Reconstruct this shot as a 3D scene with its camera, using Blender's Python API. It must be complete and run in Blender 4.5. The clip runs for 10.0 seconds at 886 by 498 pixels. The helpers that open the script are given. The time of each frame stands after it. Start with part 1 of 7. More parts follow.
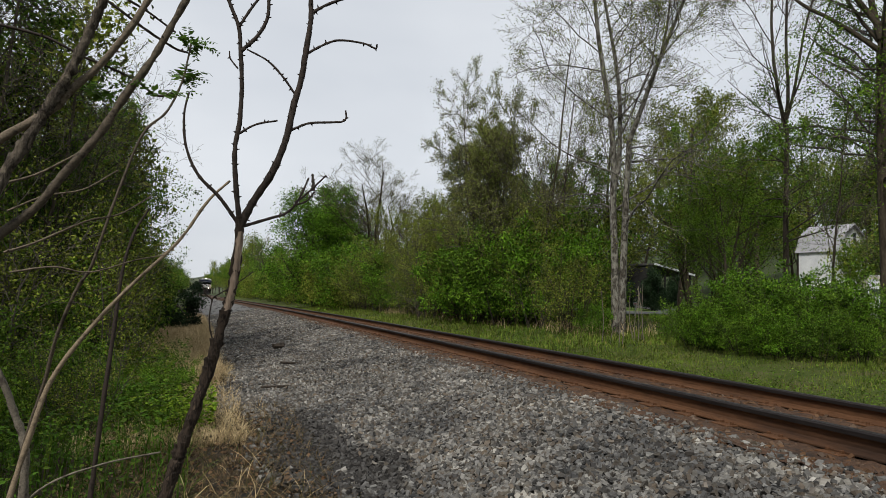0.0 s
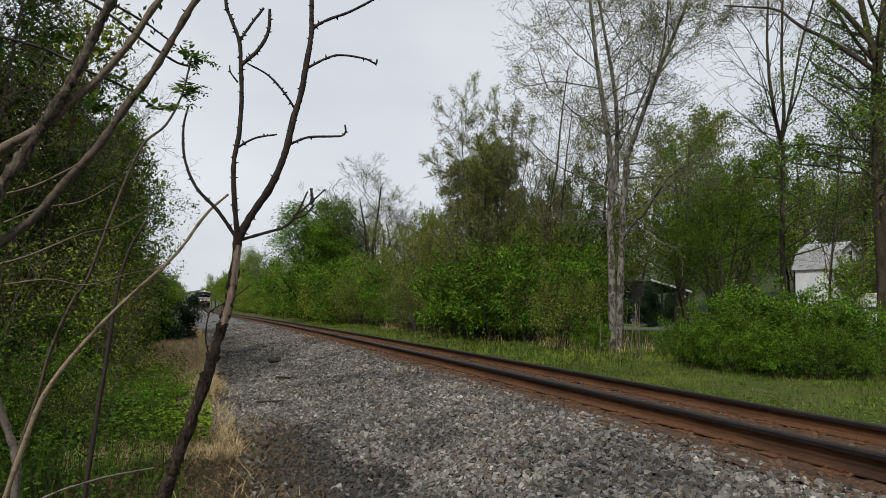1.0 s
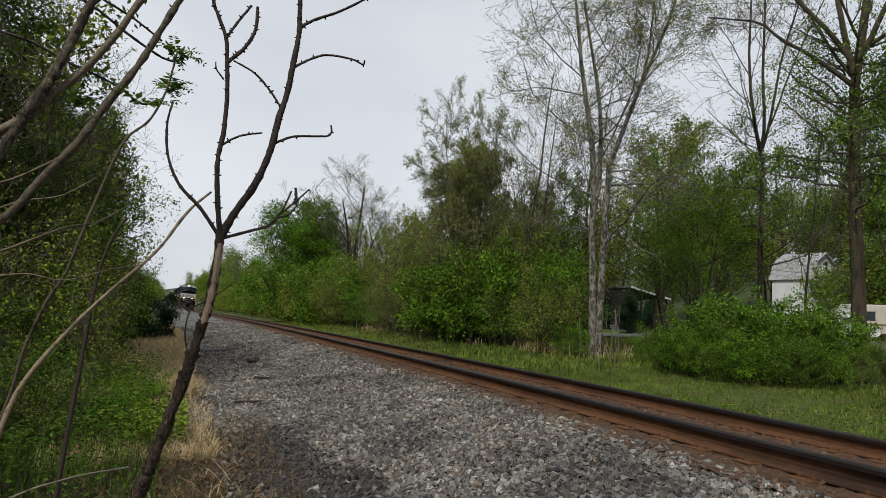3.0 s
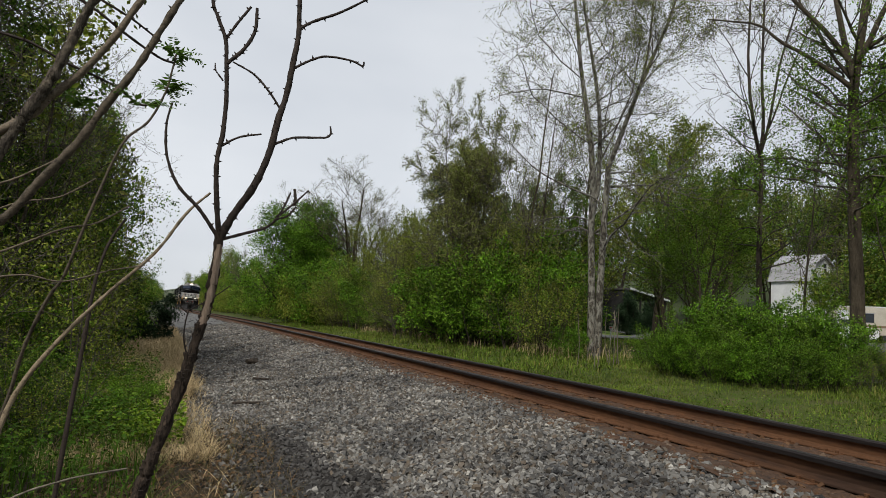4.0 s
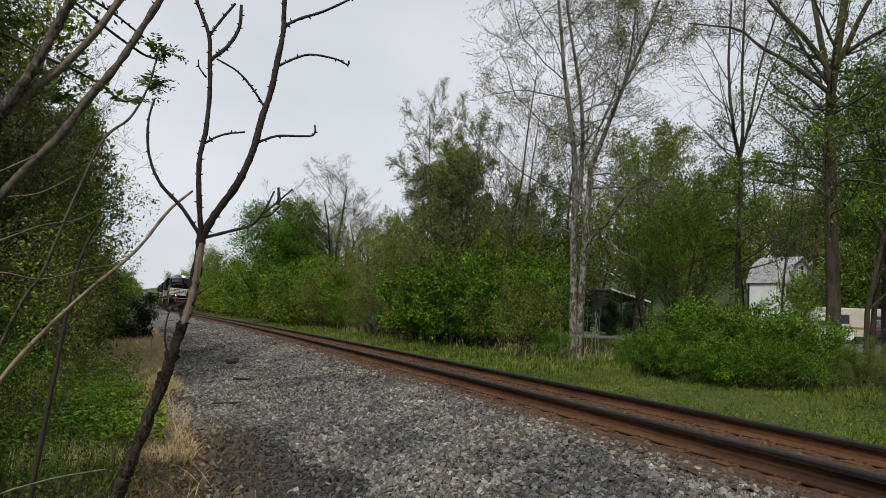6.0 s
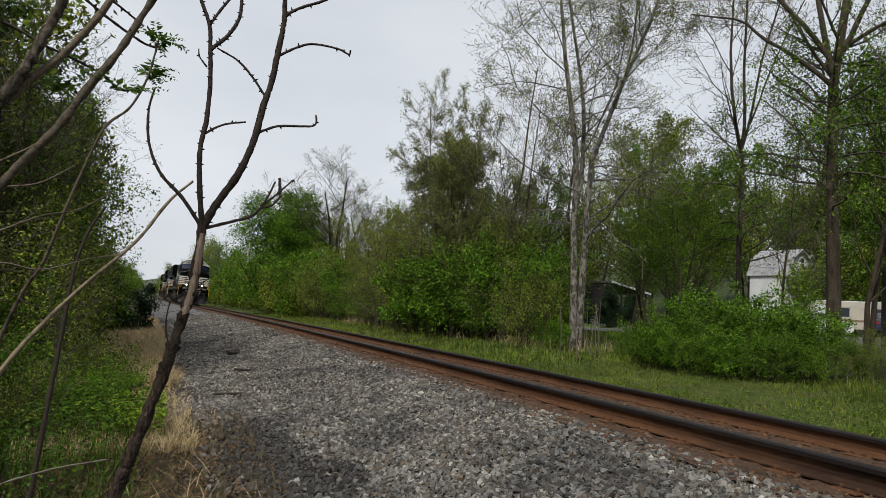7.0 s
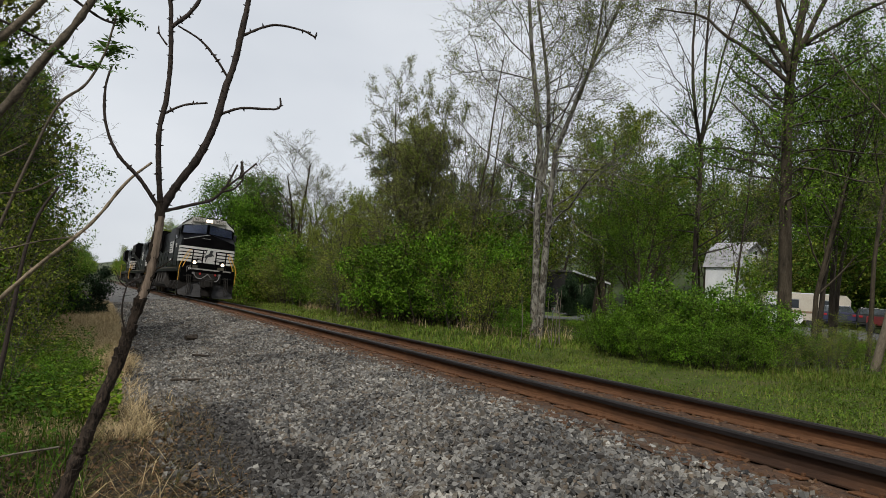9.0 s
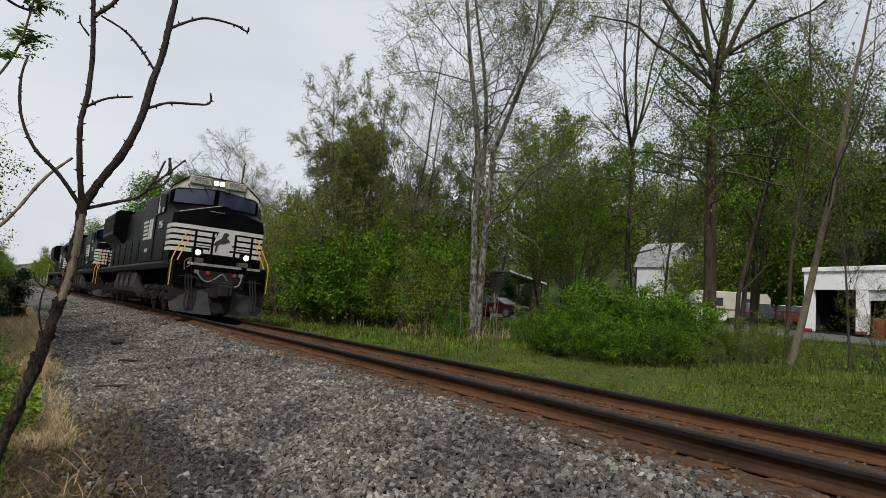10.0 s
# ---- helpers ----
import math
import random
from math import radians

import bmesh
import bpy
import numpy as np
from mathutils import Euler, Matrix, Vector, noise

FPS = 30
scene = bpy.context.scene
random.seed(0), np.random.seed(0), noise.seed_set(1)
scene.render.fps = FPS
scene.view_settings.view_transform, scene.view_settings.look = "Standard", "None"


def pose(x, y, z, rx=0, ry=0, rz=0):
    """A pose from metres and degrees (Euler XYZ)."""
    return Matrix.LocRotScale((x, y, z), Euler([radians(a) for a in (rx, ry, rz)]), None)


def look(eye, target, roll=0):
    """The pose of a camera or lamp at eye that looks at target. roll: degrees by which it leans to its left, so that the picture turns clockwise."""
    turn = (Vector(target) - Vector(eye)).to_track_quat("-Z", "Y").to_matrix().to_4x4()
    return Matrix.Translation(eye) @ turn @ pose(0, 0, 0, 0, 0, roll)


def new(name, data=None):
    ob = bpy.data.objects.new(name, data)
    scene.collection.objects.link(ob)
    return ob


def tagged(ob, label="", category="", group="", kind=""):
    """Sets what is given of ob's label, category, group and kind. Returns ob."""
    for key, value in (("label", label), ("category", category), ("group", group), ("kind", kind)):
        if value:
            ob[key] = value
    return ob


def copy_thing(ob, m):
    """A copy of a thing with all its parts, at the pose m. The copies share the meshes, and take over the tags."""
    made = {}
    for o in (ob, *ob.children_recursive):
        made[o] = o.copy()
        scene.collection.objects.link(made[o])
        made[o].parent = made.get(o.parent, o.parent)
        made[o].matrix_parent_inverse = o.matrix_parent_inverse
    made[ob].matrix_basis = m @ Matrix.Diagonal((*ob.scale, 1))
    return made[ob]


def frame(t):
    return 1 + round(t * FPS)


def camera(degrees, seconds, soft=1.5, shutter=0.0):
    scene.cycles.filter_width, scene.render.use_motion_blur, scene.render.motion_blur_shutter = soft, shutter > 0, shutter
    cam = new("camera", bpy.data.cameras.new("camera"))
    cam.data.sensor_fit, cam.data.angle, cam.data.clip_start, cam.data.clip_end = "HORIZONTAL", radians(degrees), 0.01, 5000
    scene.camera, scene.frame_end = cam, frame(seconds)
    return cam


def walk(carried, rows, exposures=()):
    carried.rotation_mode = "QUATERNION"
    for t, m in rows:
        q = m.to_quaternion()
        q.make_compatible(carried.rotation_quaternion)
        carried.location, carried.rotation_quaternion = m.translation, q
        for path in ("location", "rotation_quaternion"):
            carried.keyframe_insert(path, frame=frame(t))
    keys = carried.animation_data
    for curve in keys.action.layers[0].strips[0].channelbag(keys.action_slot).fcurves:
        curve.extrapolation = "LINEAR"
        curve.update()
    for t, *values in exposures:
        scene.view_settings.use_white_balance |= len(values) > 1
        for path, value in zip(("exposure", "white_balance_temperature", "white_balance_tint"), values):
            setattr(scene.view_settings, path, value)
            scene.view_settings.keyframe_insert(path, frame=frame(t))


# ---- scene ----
cam = camera(68.2, 10.0, soft=0.8)


def aim(yaw, pitch, roll, eye):
    """The pose at the eye for a heading to the left of +y, a pitch up and a lean."""
    y, p = radians(yaw), radians(pitch)
    ahead = Vector((-math.sin(y) * math.cos(p), math.cos(y) * math.cos(p), math.sin(p)))
    return look(eye, Vector(eye) + ahead * 10, roll)


PATH = [
    (0.0, aim(-19.45, 4.43, 1.91, (0.015, -0.020, 0.965))),
    (0.5, aim(-19.12, 5.29, 2.09, (0.014, -0.014, 0.966))),
    (1.0, aim(-19.65, 5.75, 2.25, (0.013, -0.011, 0.965))),
    (1.5, aim(-20.62, 6.03, 2.63, (0.009, -0.011, 0.966))),
    (2.0, aim(-20.92, 6.02, 2.76, (0.008, -0.012, 0.964))),
    (2.5, aim(-21.11, 6.03, 3.14, (0.008, -0.011, 0.964))),
    (4.0, aim(-21.27, 6.18, 3.41, (0.008, -0.011, 0.966))),
    (4.5, aim(-21.48, 6.31, 3.51, (0.006, -0.013, 0.965))),
    (5.0, aim(-21.73, 6.46, 3.85, (0.006, -0.011, 0.966))),
    (5.5, aim(-22.32, 6.32, 3.71, (0.004, -0.010, 0.965))),
    (6.0, aim(-22.79, 6.29, 3.56, (0.003, -0.009, 0.964))),
    (7.5, aim(-22.80, 5.32, 3.79, (0.002, 0.003, 0.962))),
    (8.0, aim(-22.85, 5.34, 3.94, (0.000, 0.001, 0.961))),
    (8.5, aim(-23.21, 4.98, 4.16, (-0.001, 0.002, 0.962))),
    (9.0, aim(-26.09, 4.69, 4.32, (0.000, 0.005, 0.964))),
    (9.5, aim(-29.88, 5.83, 4.20, (0.006, 0.006, 0.963))),
    (9.65, aim(-30.04, 5.86, 4.12, (0.007, 0.004, 0.962))),
    (9.8, aim(-31.32, 5.68, 4.00, (0.008, 0.000, 0.960))),
    (10.0, aim(-31.44, 5.14, 3.84, (0.008, -0.004, 0.959))),
]
walk(cam, PATH, [(0.0, 0.0), (10.0, 0.0)])

# ---------------------------------------------------------------- light
SUN_EL, SUN_AZ = radians(50), radians(225)
world = bpy.data.worlds.new("overcast")
scene.world = world
world.use_nodes = True
wn, wl = world.node_tree.nodes, world.node_tree.links
wn.clear()
sky = wn.new("ShaderNodeTexSky")
sky.sky_type, sky.sun_disc = "NISHITA", False
sky.sun_elevation, sky.sun_rotation = SUN_EL, SUN_AZ
sky.air_density, sky.dust_density = 1.0, 3.0
coord = wn.new("ShaderNodeTexCoord")
stretch = wn.new("ShaderNodeMapping")
stretch.inputs["Scale"].default_value = (1.0, 1.0, 2.6)
clouds = wn.new("ShaderNodeTexNoise")
clouds.inputs["Scale"].default_value, clouds.inputs["Detail"].default_value = 1.6, 4
ramp = wn.new("ShaderNodeValToRGB")
ramp.color_ramp.elements[0].position, ramp.color_ramp.elements[0].color = 0.3, (6.1, 6.5, 7.1, 1)
ramp.color_ramp.elements[1].position, ramp.color_ramp.elements[1].color = 0.75, (8.3, 8.6, 9.0, 1)
blend = wn.new("ShaderNodeMix")
blend.data_type = "RGBA"
blend.inputs["Factor"].default_value = 0.9
# an overcast dome is brightest overhead
split = wn.new("ShaderNodeSeparateXYZ")
rise = wn.new("ShaderNodeMapRange")
rise.interpolation_type = "SMOOTHSTEP"
rise.inputs["From Min"].default_value, rise.inputs["From Max"].default_value = 0.42, 1.0
rise.inputs["To Min"].default_value, rise.inputs["To Max"].default_value = 1.0, 1.1
lift = wn.new("ShaderNodeVectorMath")
lift.operation = "SCALE"
back = wn.new("ShaderNodeBackground")
back.inputs["Strength"].default_value = 0.1
wout = wn.new("ShaderNodeOutputWorld")
wl.new(coord.outputs["Generated"], stretch.inputs["Vector"])
wl.new(stretch.outputs["Vector"], clouds.inputs["Vector"])
wl.new(clouds.outputs["Fac"], ramp.inputs["Fac"])
wl.new(sky.outputs["Color"], blend.inputs["A"])
wl.new(ramp.outputs["Color"], blend.inputs["B"])
wl.new(coord.outputs["Generated"], split.inputs["Vector"])
wl.new(split.outputs["Z"], rise.inputs["Value"])
wl.new(blend.outputs["Result"], lift.inputs[0])
wl.new(rise.outputs["Result"], lift.inputs["Scale"])
wl.new(lift.outputs["Vector"], back.inputs["Color"])
wl.new(back.outputs["Background"], wout.inputs["Surface"])
sun = new("sun", bpy.data.lights.new("sun", "SUN"))
sun.data.energy, sun.data.angle, sun.data.color = 3.5, radians(8), (1.0, 0.96, 0.9)
sun.matrix_basis = look((0, 0, 40), Vector((0, 0, 40)) - Vector((math.sin(SUN_AZ) * math.cos(SUN_EL), math.cos(SUN_AZ) * math.cos(SUN_EL), math.sin(SUN_EL))))


# ---------------------------------------------------------------- materials
def base_mat(name, rough=0.8, metal=0.0, spec=0.5):
    m = bpy.data.materials.new(name)
    m.use_nodes = True
    b = m.node_tree.nodes["Principled BSDF"]
    b.inputs["Roughness"].default_value, b.inputs["Metallic"].default_value = rough, metal
    b.inputs["Specular IOR Level"].default_value = spec
    return m, m.node_tree.nodes, m.node_tree.links, b


def noise_mix(n, l, colours, scale, detail=4, rough=0.6, vec=None, stops=None):
    """A colour that wanders between the given ones by a noise of that scale (per metre)."""
    tex = n.new("ShaderNodeTexNoise")
    tex.inputs["Scale"].default_value, tex.inputs["Detail"].default_value, tex.inputs["Roughness"].default_value = scale, detail, rough
    if vec is not None:
        l.new(vec, tex.inputs["Vector"])
    r = n.new("ShaderNodeValToRGB")
    stops = stops or [0.32 + 0.36 * i / max(1, len(colours) - 1) for i in range(len(colours))]
    while len(r.color_ramp.elements) < len(colours):
        r.color_ramp.elements.new(0.5)
    for e, p, c in zip(r.color_ramp.elements, stops, colours):
        e.position, e.color = p, (*c, 1)
    l.new(tex.outputs["Fac"], r.inputs["Fac"])
    return r.outputs["Color"], tex.outputs["Fac"]


def mixed(n, l, a, b, fac, mode="MIX"):
    m = n.new("ShaderNodeMix")
    m.data_type, m.blend_type = "RGBA", mode
    for sock, v in ((m.inputs["A"], a), (m.inputs["B"], b), (m.inputs["Factor"], fac)):
        if isinstance(v, (int, float)):
            sock.default_value = v
        elif isinstance(v, tuple):
            sock.default_value = (*v, 1)
        else:
            l.new(v, sock)
    return m.outputs["Result"]


def bumped(n, l, b, height, strength=0.4, dist=0.01):
    u = n.new("ShaderNodeBump")
    u.inputs["Strength"].default_value, u.inputs["Distance"].default_value = strength, dist
    l.new(height, u.inputs["Height"])
    l.new(u.outputs["Normal"], b.inputs["Normal"])


def place_vec(n, l, scale=(1, 1, 1)):
    c, m = n.new("ShaderNodeTexCoord"), n.new("ShaderNodeMapping")
    m.inputs["Scale"].default_value = scale
    l.new(c.outputs["Object"], m.inputs["Vector"])
    return m.outputs["Vector"]


def surface(name, colours, scale=6.0, fine=60.0, rough=0.85, metal=0.0, bump=0.3, dist=0.01, stretch=(1, 1, 1), dirt=None, dirt_amount=0.5, spec=0.18):
    """A weathered surface: a broad wander of colours, a fine grain over it, and dirt in patches."""
    m, n, l, b = base_mat(name, rough, metal, spec)
    v = place_vec(n, l, stretch)
    col, _ = noise_mix(n, l, colours, scale, vec=v)
    grain, fac = noise_mix(n, l, [(0.62, 0.62, 0.62), (1.25, 1.25, 1.25)], fine, 3, vec=v)
    col = mixed(n, l, col, grain, 0.7, "MULTIPLY")
    if dirt:
        mask, _ = noise_mix(n, l, [(0, 0, 0), (1, 1, 1)], scale * 0.45, 6, 0.7, vec=v, stops=[0.5, 0.68])
        k = n.new("ShaderNodeMath")
        k.operation = "MULTIPLY"
        k.inputs[1].default_value = dirt_amount
        l.new(mask, k.inputs[0])
        col = mixed(n, l, col, dirt, k.outputs[0])
    l.new(col, b.inputs["Base Color"])
    bumped(n, l, b, fac, bump, dist)
    return m


def island_mat(name, colours, rough=0.8, fine=40.0, spec=0.15, through_light=0.0, patch=0.0, single=False):
    """Many small pieces in one mesh, each of its own shade; leaves also let light through."""
    m, n, l, b = base_mat(name, rough, 0, spec)
    g, r = n.new("ShaderNodeNewGeometry"), n.new("ShaderNodeValToRGB")
    while len(r.color_ramp.elements) < len(colours):
        r.color_ramp.elements.new(0.5)
    for i, (e, c) in enumerate(zip(r.color_ramp.elements, colours)):
        e.position, e.color = i / max(1, len(colours) - 1), (*c, 1)
    l.new(n.new("ShaderNodeObjectInfo").outputs["Random"] if single else g.outputs["Random Per Island"], r.inputs["Fac"])
    col = r.outputs["Color"]
    if patch:
        shade, _ = noise_mix(n, l, [(0.5, 0.5, 0.5), (1.35, 1.3, 1.2)], patch, 4, 0.75, vec=place_vec(n, l), stops=[0.38, 0.62])
        col = mixed(n, l, col, shade, 0.85, "MULTIPLY")
    if fine:
        grain, _ = noise_mix(n, l, [(0.7, 0.7, 0.7), (1.2, 1.2, 1.2)], fine, 3)
        col = mixed(n, l, col, grain, 0.6, "MULTIPLY")
    l.new(col, b.inputs["Base Color"])
    if through_light:
        t, mx = n.new("ShaderNodeBsdfTranslucent"), n.new("ShaderNodeMixShader")
        l.new(col, t.inputs["Color"])
        mx.inputs["Fac"].default_value = through_light
        l.new(b.outputs["BSDF"], mx.inputs[1])
        l.new(t.outputs["BSDF"], mx.inputs[2])
        l.new(mx.outputs["Shader"], n["Material Output"].inputs["Surface"])
    return m


def plain(name, colour, rough=0.5, metal=0.0, grime=0.25, scale=5.0, spec=0.5):
    """Paint or metal of one colour with faint grime."""
    c2 = tuple(v * (1 - grime) + 0.05 * grime for v in colour)
    return surface(name, [c2, colour], scale, 90, rough, metal, 0.05, 0.004, spec=spec)


def glowing(name, colour, strength):
    m, n, l, b = base_mat(name, 0.3)
    b.inputs["Base Color"].default_value = (*colour, 1)
    b.inputs["Emission Color"].default_value = (*colour, 1)
    b.inputs["Emission Strength"].default_value = strength
    return m


M = {}
M["ground"] = surface("forest_floor", [(0.0168, 0.0289, 0.0059), (0.0336, 0.0447, 0.0132), (0.0235, 0.0473, 0.0073)], 0.9, 30, 0.95, bump=0.6, dist=0.03, dirt=(0.05, 0.04, 0.028))
M["verge"] = surface("grassy_soil", [(0.03, 0.048, 0.006), (0.05, 0.066, 0.012), (0.075, 0.068, 0.03)], 1.3, 45, 0.95, bump=0.6, dist=0.03)
M["dirt"] = surface("trodden_soil", [(0.021, 0.0159, 0.0105), (0.039, 0.029, 0.0179), (0.0135, 0.0104, 0.0077)], 2.2, 50, 0.95, bump=0.7, dist=0.03)
# near-black: the shade of the gaps between stones is put into this colour
M["bed"] = surface("ballast_fines_gap_shade", [(0.011, 0.0105, 0.01), (0.02, 0.0195, 0.019), (0.008, 0.007, 0.0065)], 3.0, 28, 0.9, bump=1.0, dist=0.04, dirt=(0.045, 0.04, 0.036))
M["stone"] = island_mat("ballast_stone", [(0.028, 0.028, 0.028), (0.107, 0.106, 0.104), (0.185, 0.182, 0.177), (0.08, 0.072, 0.06), (0.27, 0.265, 0.25), (0.043, 0.043, 0.044), (0.112, 0.091, 0.07), (0.08, 0.08, 0.081)], 0.78, 70, patch=0.8)
M["loose_stone"] = island_mat("loose_ballast_stone", [(0.03, 0.03, 0.03), (0.11, 0.108, 0.105), (0.17, 0.166, 0.16), (0.085, 0.074, 0.06), (0.06, 0.06, 0.06), (0.12, 0.094, 0.07), (0.2, 0.195, 0.185)], 0.78, 70, patch=0.8, single=True)
M["rust_stone"] = island_mat("rust_stained_stone", [(0.07, 0.036, 0.018), (0.11, 0.062, 0.032), (0.045, 0.032, 0.025), (0.12, 0.085, 0.06), (0.085, 0.045, 0.022), (0.03, 0.022, 0.017)], 0.85, 70)
M["rust"] = surface("rusty_rail", [(0.06, 0.028, 0.015), (0.105, 0.05, 0.024), (0.04, 0.022, 0.014)], 3.0, 60, 0.75, 0.25, 0.3, 0.003, (1, 0.15, 1))
M["railhead"] = surface("worn_rail_head", [(0.018, 0.015, 0.015), (0.03, 0.025, 0.024)], 4, 60, 0.5, 0.4, 0.1, 0.001, (1, 0.1, 1))
M["tie"] = surface("creosoted_tie", [(0.035, 0.024, 0.018), (0.07, 0.045, 0.03), (0.025, 0.02, 0.017)], 3.0, 40, 0.9, bump=0.7, dist=0.01, stretch=(0.25, 3, 1), dirt=(0.11, 0.055, 0.03))
M["straw"] = island_mat("dry_grass", [(0.40, 0.30, 0.16), (0.52, 0.41, 0.235), (0.25, 0.185, 0.1), (0.46, 0.37, 0.21)], 0.9, 0, 0.08, 0.25)
M["grass"] = island_mat("grass_blade", [(0.085, 0.14, 0.018), (0.15, 0.215, 0.033), (0.05, 0.078, 0.012), (0.2, 0.19, 0.058)], 0.8, 0, 0.08, 0.2, patch=0.5)
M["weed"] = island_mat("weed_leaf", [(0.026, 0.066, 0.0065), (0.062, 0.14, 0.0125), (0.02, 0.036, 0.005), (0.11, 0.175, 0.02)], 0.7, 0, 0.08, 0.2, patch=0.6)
M["yellow_leaf"] = island_mat("yellowish_leaf", [(0.112, 0.119, 0.014), (0.084, 0.105, 0.014), (0.14, 0.126, 0.021)], 0.7, 0, 0.08, 0.2)
M["leaf_fresh"] = island_mat("fresh_leaf", [(0.032, 0.072, 0.006), (0.135, 0.265, 0.02), (0.013, 0.028, 0.003), (0.205, 0.33, 0.036)], 0.6, 0, 0.08, 0.2, patch=0.5)
M["leaf_bright"] = island_mat("bright_leaf", [(0.028, 0.072, 0.005), (0.125, 0.28, 0.018), (0.012, 0.029, 0.0025), (0.18, 0.33, 0.026)], 0.55, 0, 0.08, 0.2, patch=0.5)
M["leaf_olive"] = island_mat("budding_leaf", [(0.1008, 0.1445, 0.0149), (0.222, 0.2826, 0.0394), (0.0397, 0.0624, 0.0067), (0.2662, 0.2782, 0.055)], 0.7, 0, 0.08, 0.2, patch=0.4)
M["leaf_dark"] = island_mat("dark_leaf", [(0.03, 0.072, 0.0075), (0.105, 0.21, 0.02), (0.0149, 0.0307, 0.0052), (0.18, 0.28, 0.036)], 0.65, 0, 0.08, 0.25, patch=0.5)
M["leaf_bud"] = island_mat("pale_bud", [(0.184, 0.2, 0.048), (0.143, 0.1875, 0.036), (0.22, 0.204, 0.072)], 0.8, 0, 0.08, 0.2)
M["leaf_brown"] = island_mat("purplish_bud", [(0.10, 0.065, 0.055), (0.14, 0.085, 0.075), (0.07, 0.055, 0.04)], 0.8, 0, 0.08, 0.1)
M["leaf_red"] = island_mat("reddish_leaf", [(0.22, 0.06, 0.03), (0.16, 0.07, 0.03), (0.12, 0.09, 0.03)], 0.7, 0, 0.08, 0.2)
M["needle"] = island_mat("pine_needle", [(0.014, 0.03, 0.014), (0.028, 0.052, 0.022), (0.01, 0.02, 0.011)], 0.7, 0, 0.08, 0.1, patch=0.4)
M["bark"] = surface("grey_brown_bark", [(0.028, 0.022, 0.014), (0.062, 0.05, 0.034), (0.019, 0.0155, 0.0105)], 5, 45, 0.95, bump=0.8, dist=0.015, stretch=(1, 1, 0.25))
M["bark_dark"] = surface("dark_bark", [(0.024, 0.0192, 0.0152), (0.052, 0.0416, 0.032), (0.0176, 0.0144, 0.012)], 6, 45, 0.95, bump=0.8, dist=0.012, stretch=(1, 1, 0.25))
M["pole_bark"] = surface("tan_smooth_bark", [(0.10, 0.082, 0.058), (0.15, 0.125, 0.092), (0.07, 0.056, 0.04)], 5, 45, 0.9, bump=0.5, dist=0.008, stretch=(1, 1, 0.3))
M["bark_pale"] = surface("mottled_pale_bark", [(0.168, 0.1576, 0.1296), (0.036, 0.0304, 0.0224), (0.2, 0.1904, 0.16), (0.028, 0.0232, 0.0168), (0.12, 0.1096, 0.088)], 4.0, 30, 0.85, bump=0.3, dist=0.01, stretch=(1, 1, 0.45))
M["twig"] = surface("grey_twig", [(0.0574, 0.0478, 0.039), (0.0909, 0.0789, 0.0643)], 8, 50, 0.9, bump=0.2)
M["twig_dark"] = surface("dark_twig", [(0.05, 0.042, 0.036), (0.085, 0.07, 0.058)], 8, 50, 0.9, bump=0.2)
M["twig_pale"] = surface("pale_grey_twig", [(0.085, 0.075, 0.062), (0.15, 0.135, 0.112)], 8, 50, 0.9, bump=0.2)
M["twig_violet"] = surface("violet_brown_twig", [(0.05, 0.04, 0.04), (0.085, 0.066, 0.064)], 8, 50, 0.9, bump=0.2)
M["litter"] = island_mat("dead_leaf", [(0.10, 0.055, 0.03), (0.16, 0.10, 0.055), (0.06, 0.04, 0.025), (0.2, 0.14, 0.09)], 0.9, 0, 0.05, 0.1)
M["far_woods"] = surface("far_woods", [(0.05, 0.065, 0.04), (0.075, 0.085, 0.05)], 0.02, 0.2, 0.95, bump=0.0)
M["crib"] = surface("rusty_gravel", [(0.045, 0.027, 0.018), (0.075, 0.042, 0.025), (0.035, 0.024, 0.018)], 3.0, 30, 0.95, bump=1.0, dist=0.03)


# ---------------------------------------------------------------- building helpers
def quick(name, verts, faces, mat, parent=None, label="", smooth=False):
    """One mesh object from arrays of corners and of equal-sided faces."""
    v, f = np.asarray(verts, np.float32).reshape(-1, 3), np.asarray(faces, np.int32)
    me = bpy.data.meshes.new(name)
    me.vertices.add(len(v))
    me.vertices.foreach_set("co", v.ravel())
    me.loops.add(f.size)
    me.loops.foreach_set("vertex_index", f.ravel())
    me.polygons.add(len(f))
    me.polygons.foreach_set("loop_start", np.arange(len(f), dtype=np.int32) * f.shape[1])
    me.polygons.foreach_set("use_smooth", np.full(len(f), smooth, bool))
    me.update(calc_edges=True)
    me.materials.append(mat)
    ob = new(name, me)
    ob.parent = parent
    return tagged(ob, label)


def part(name, bm, mat, parent=None, label=""):
    """Links a bmesh as one mesh object under a thing or a part."""
    me = bpy.data.meshes.new(name)
    bm.to_mesh(me)
    bm.free()
    for m in mat if isinstance(mat, (list, tuple)) else [mat]:
        me.materials.append(m)
    ob = new(name, me)
    ob.parent = parent
    return tagged(ob, label)


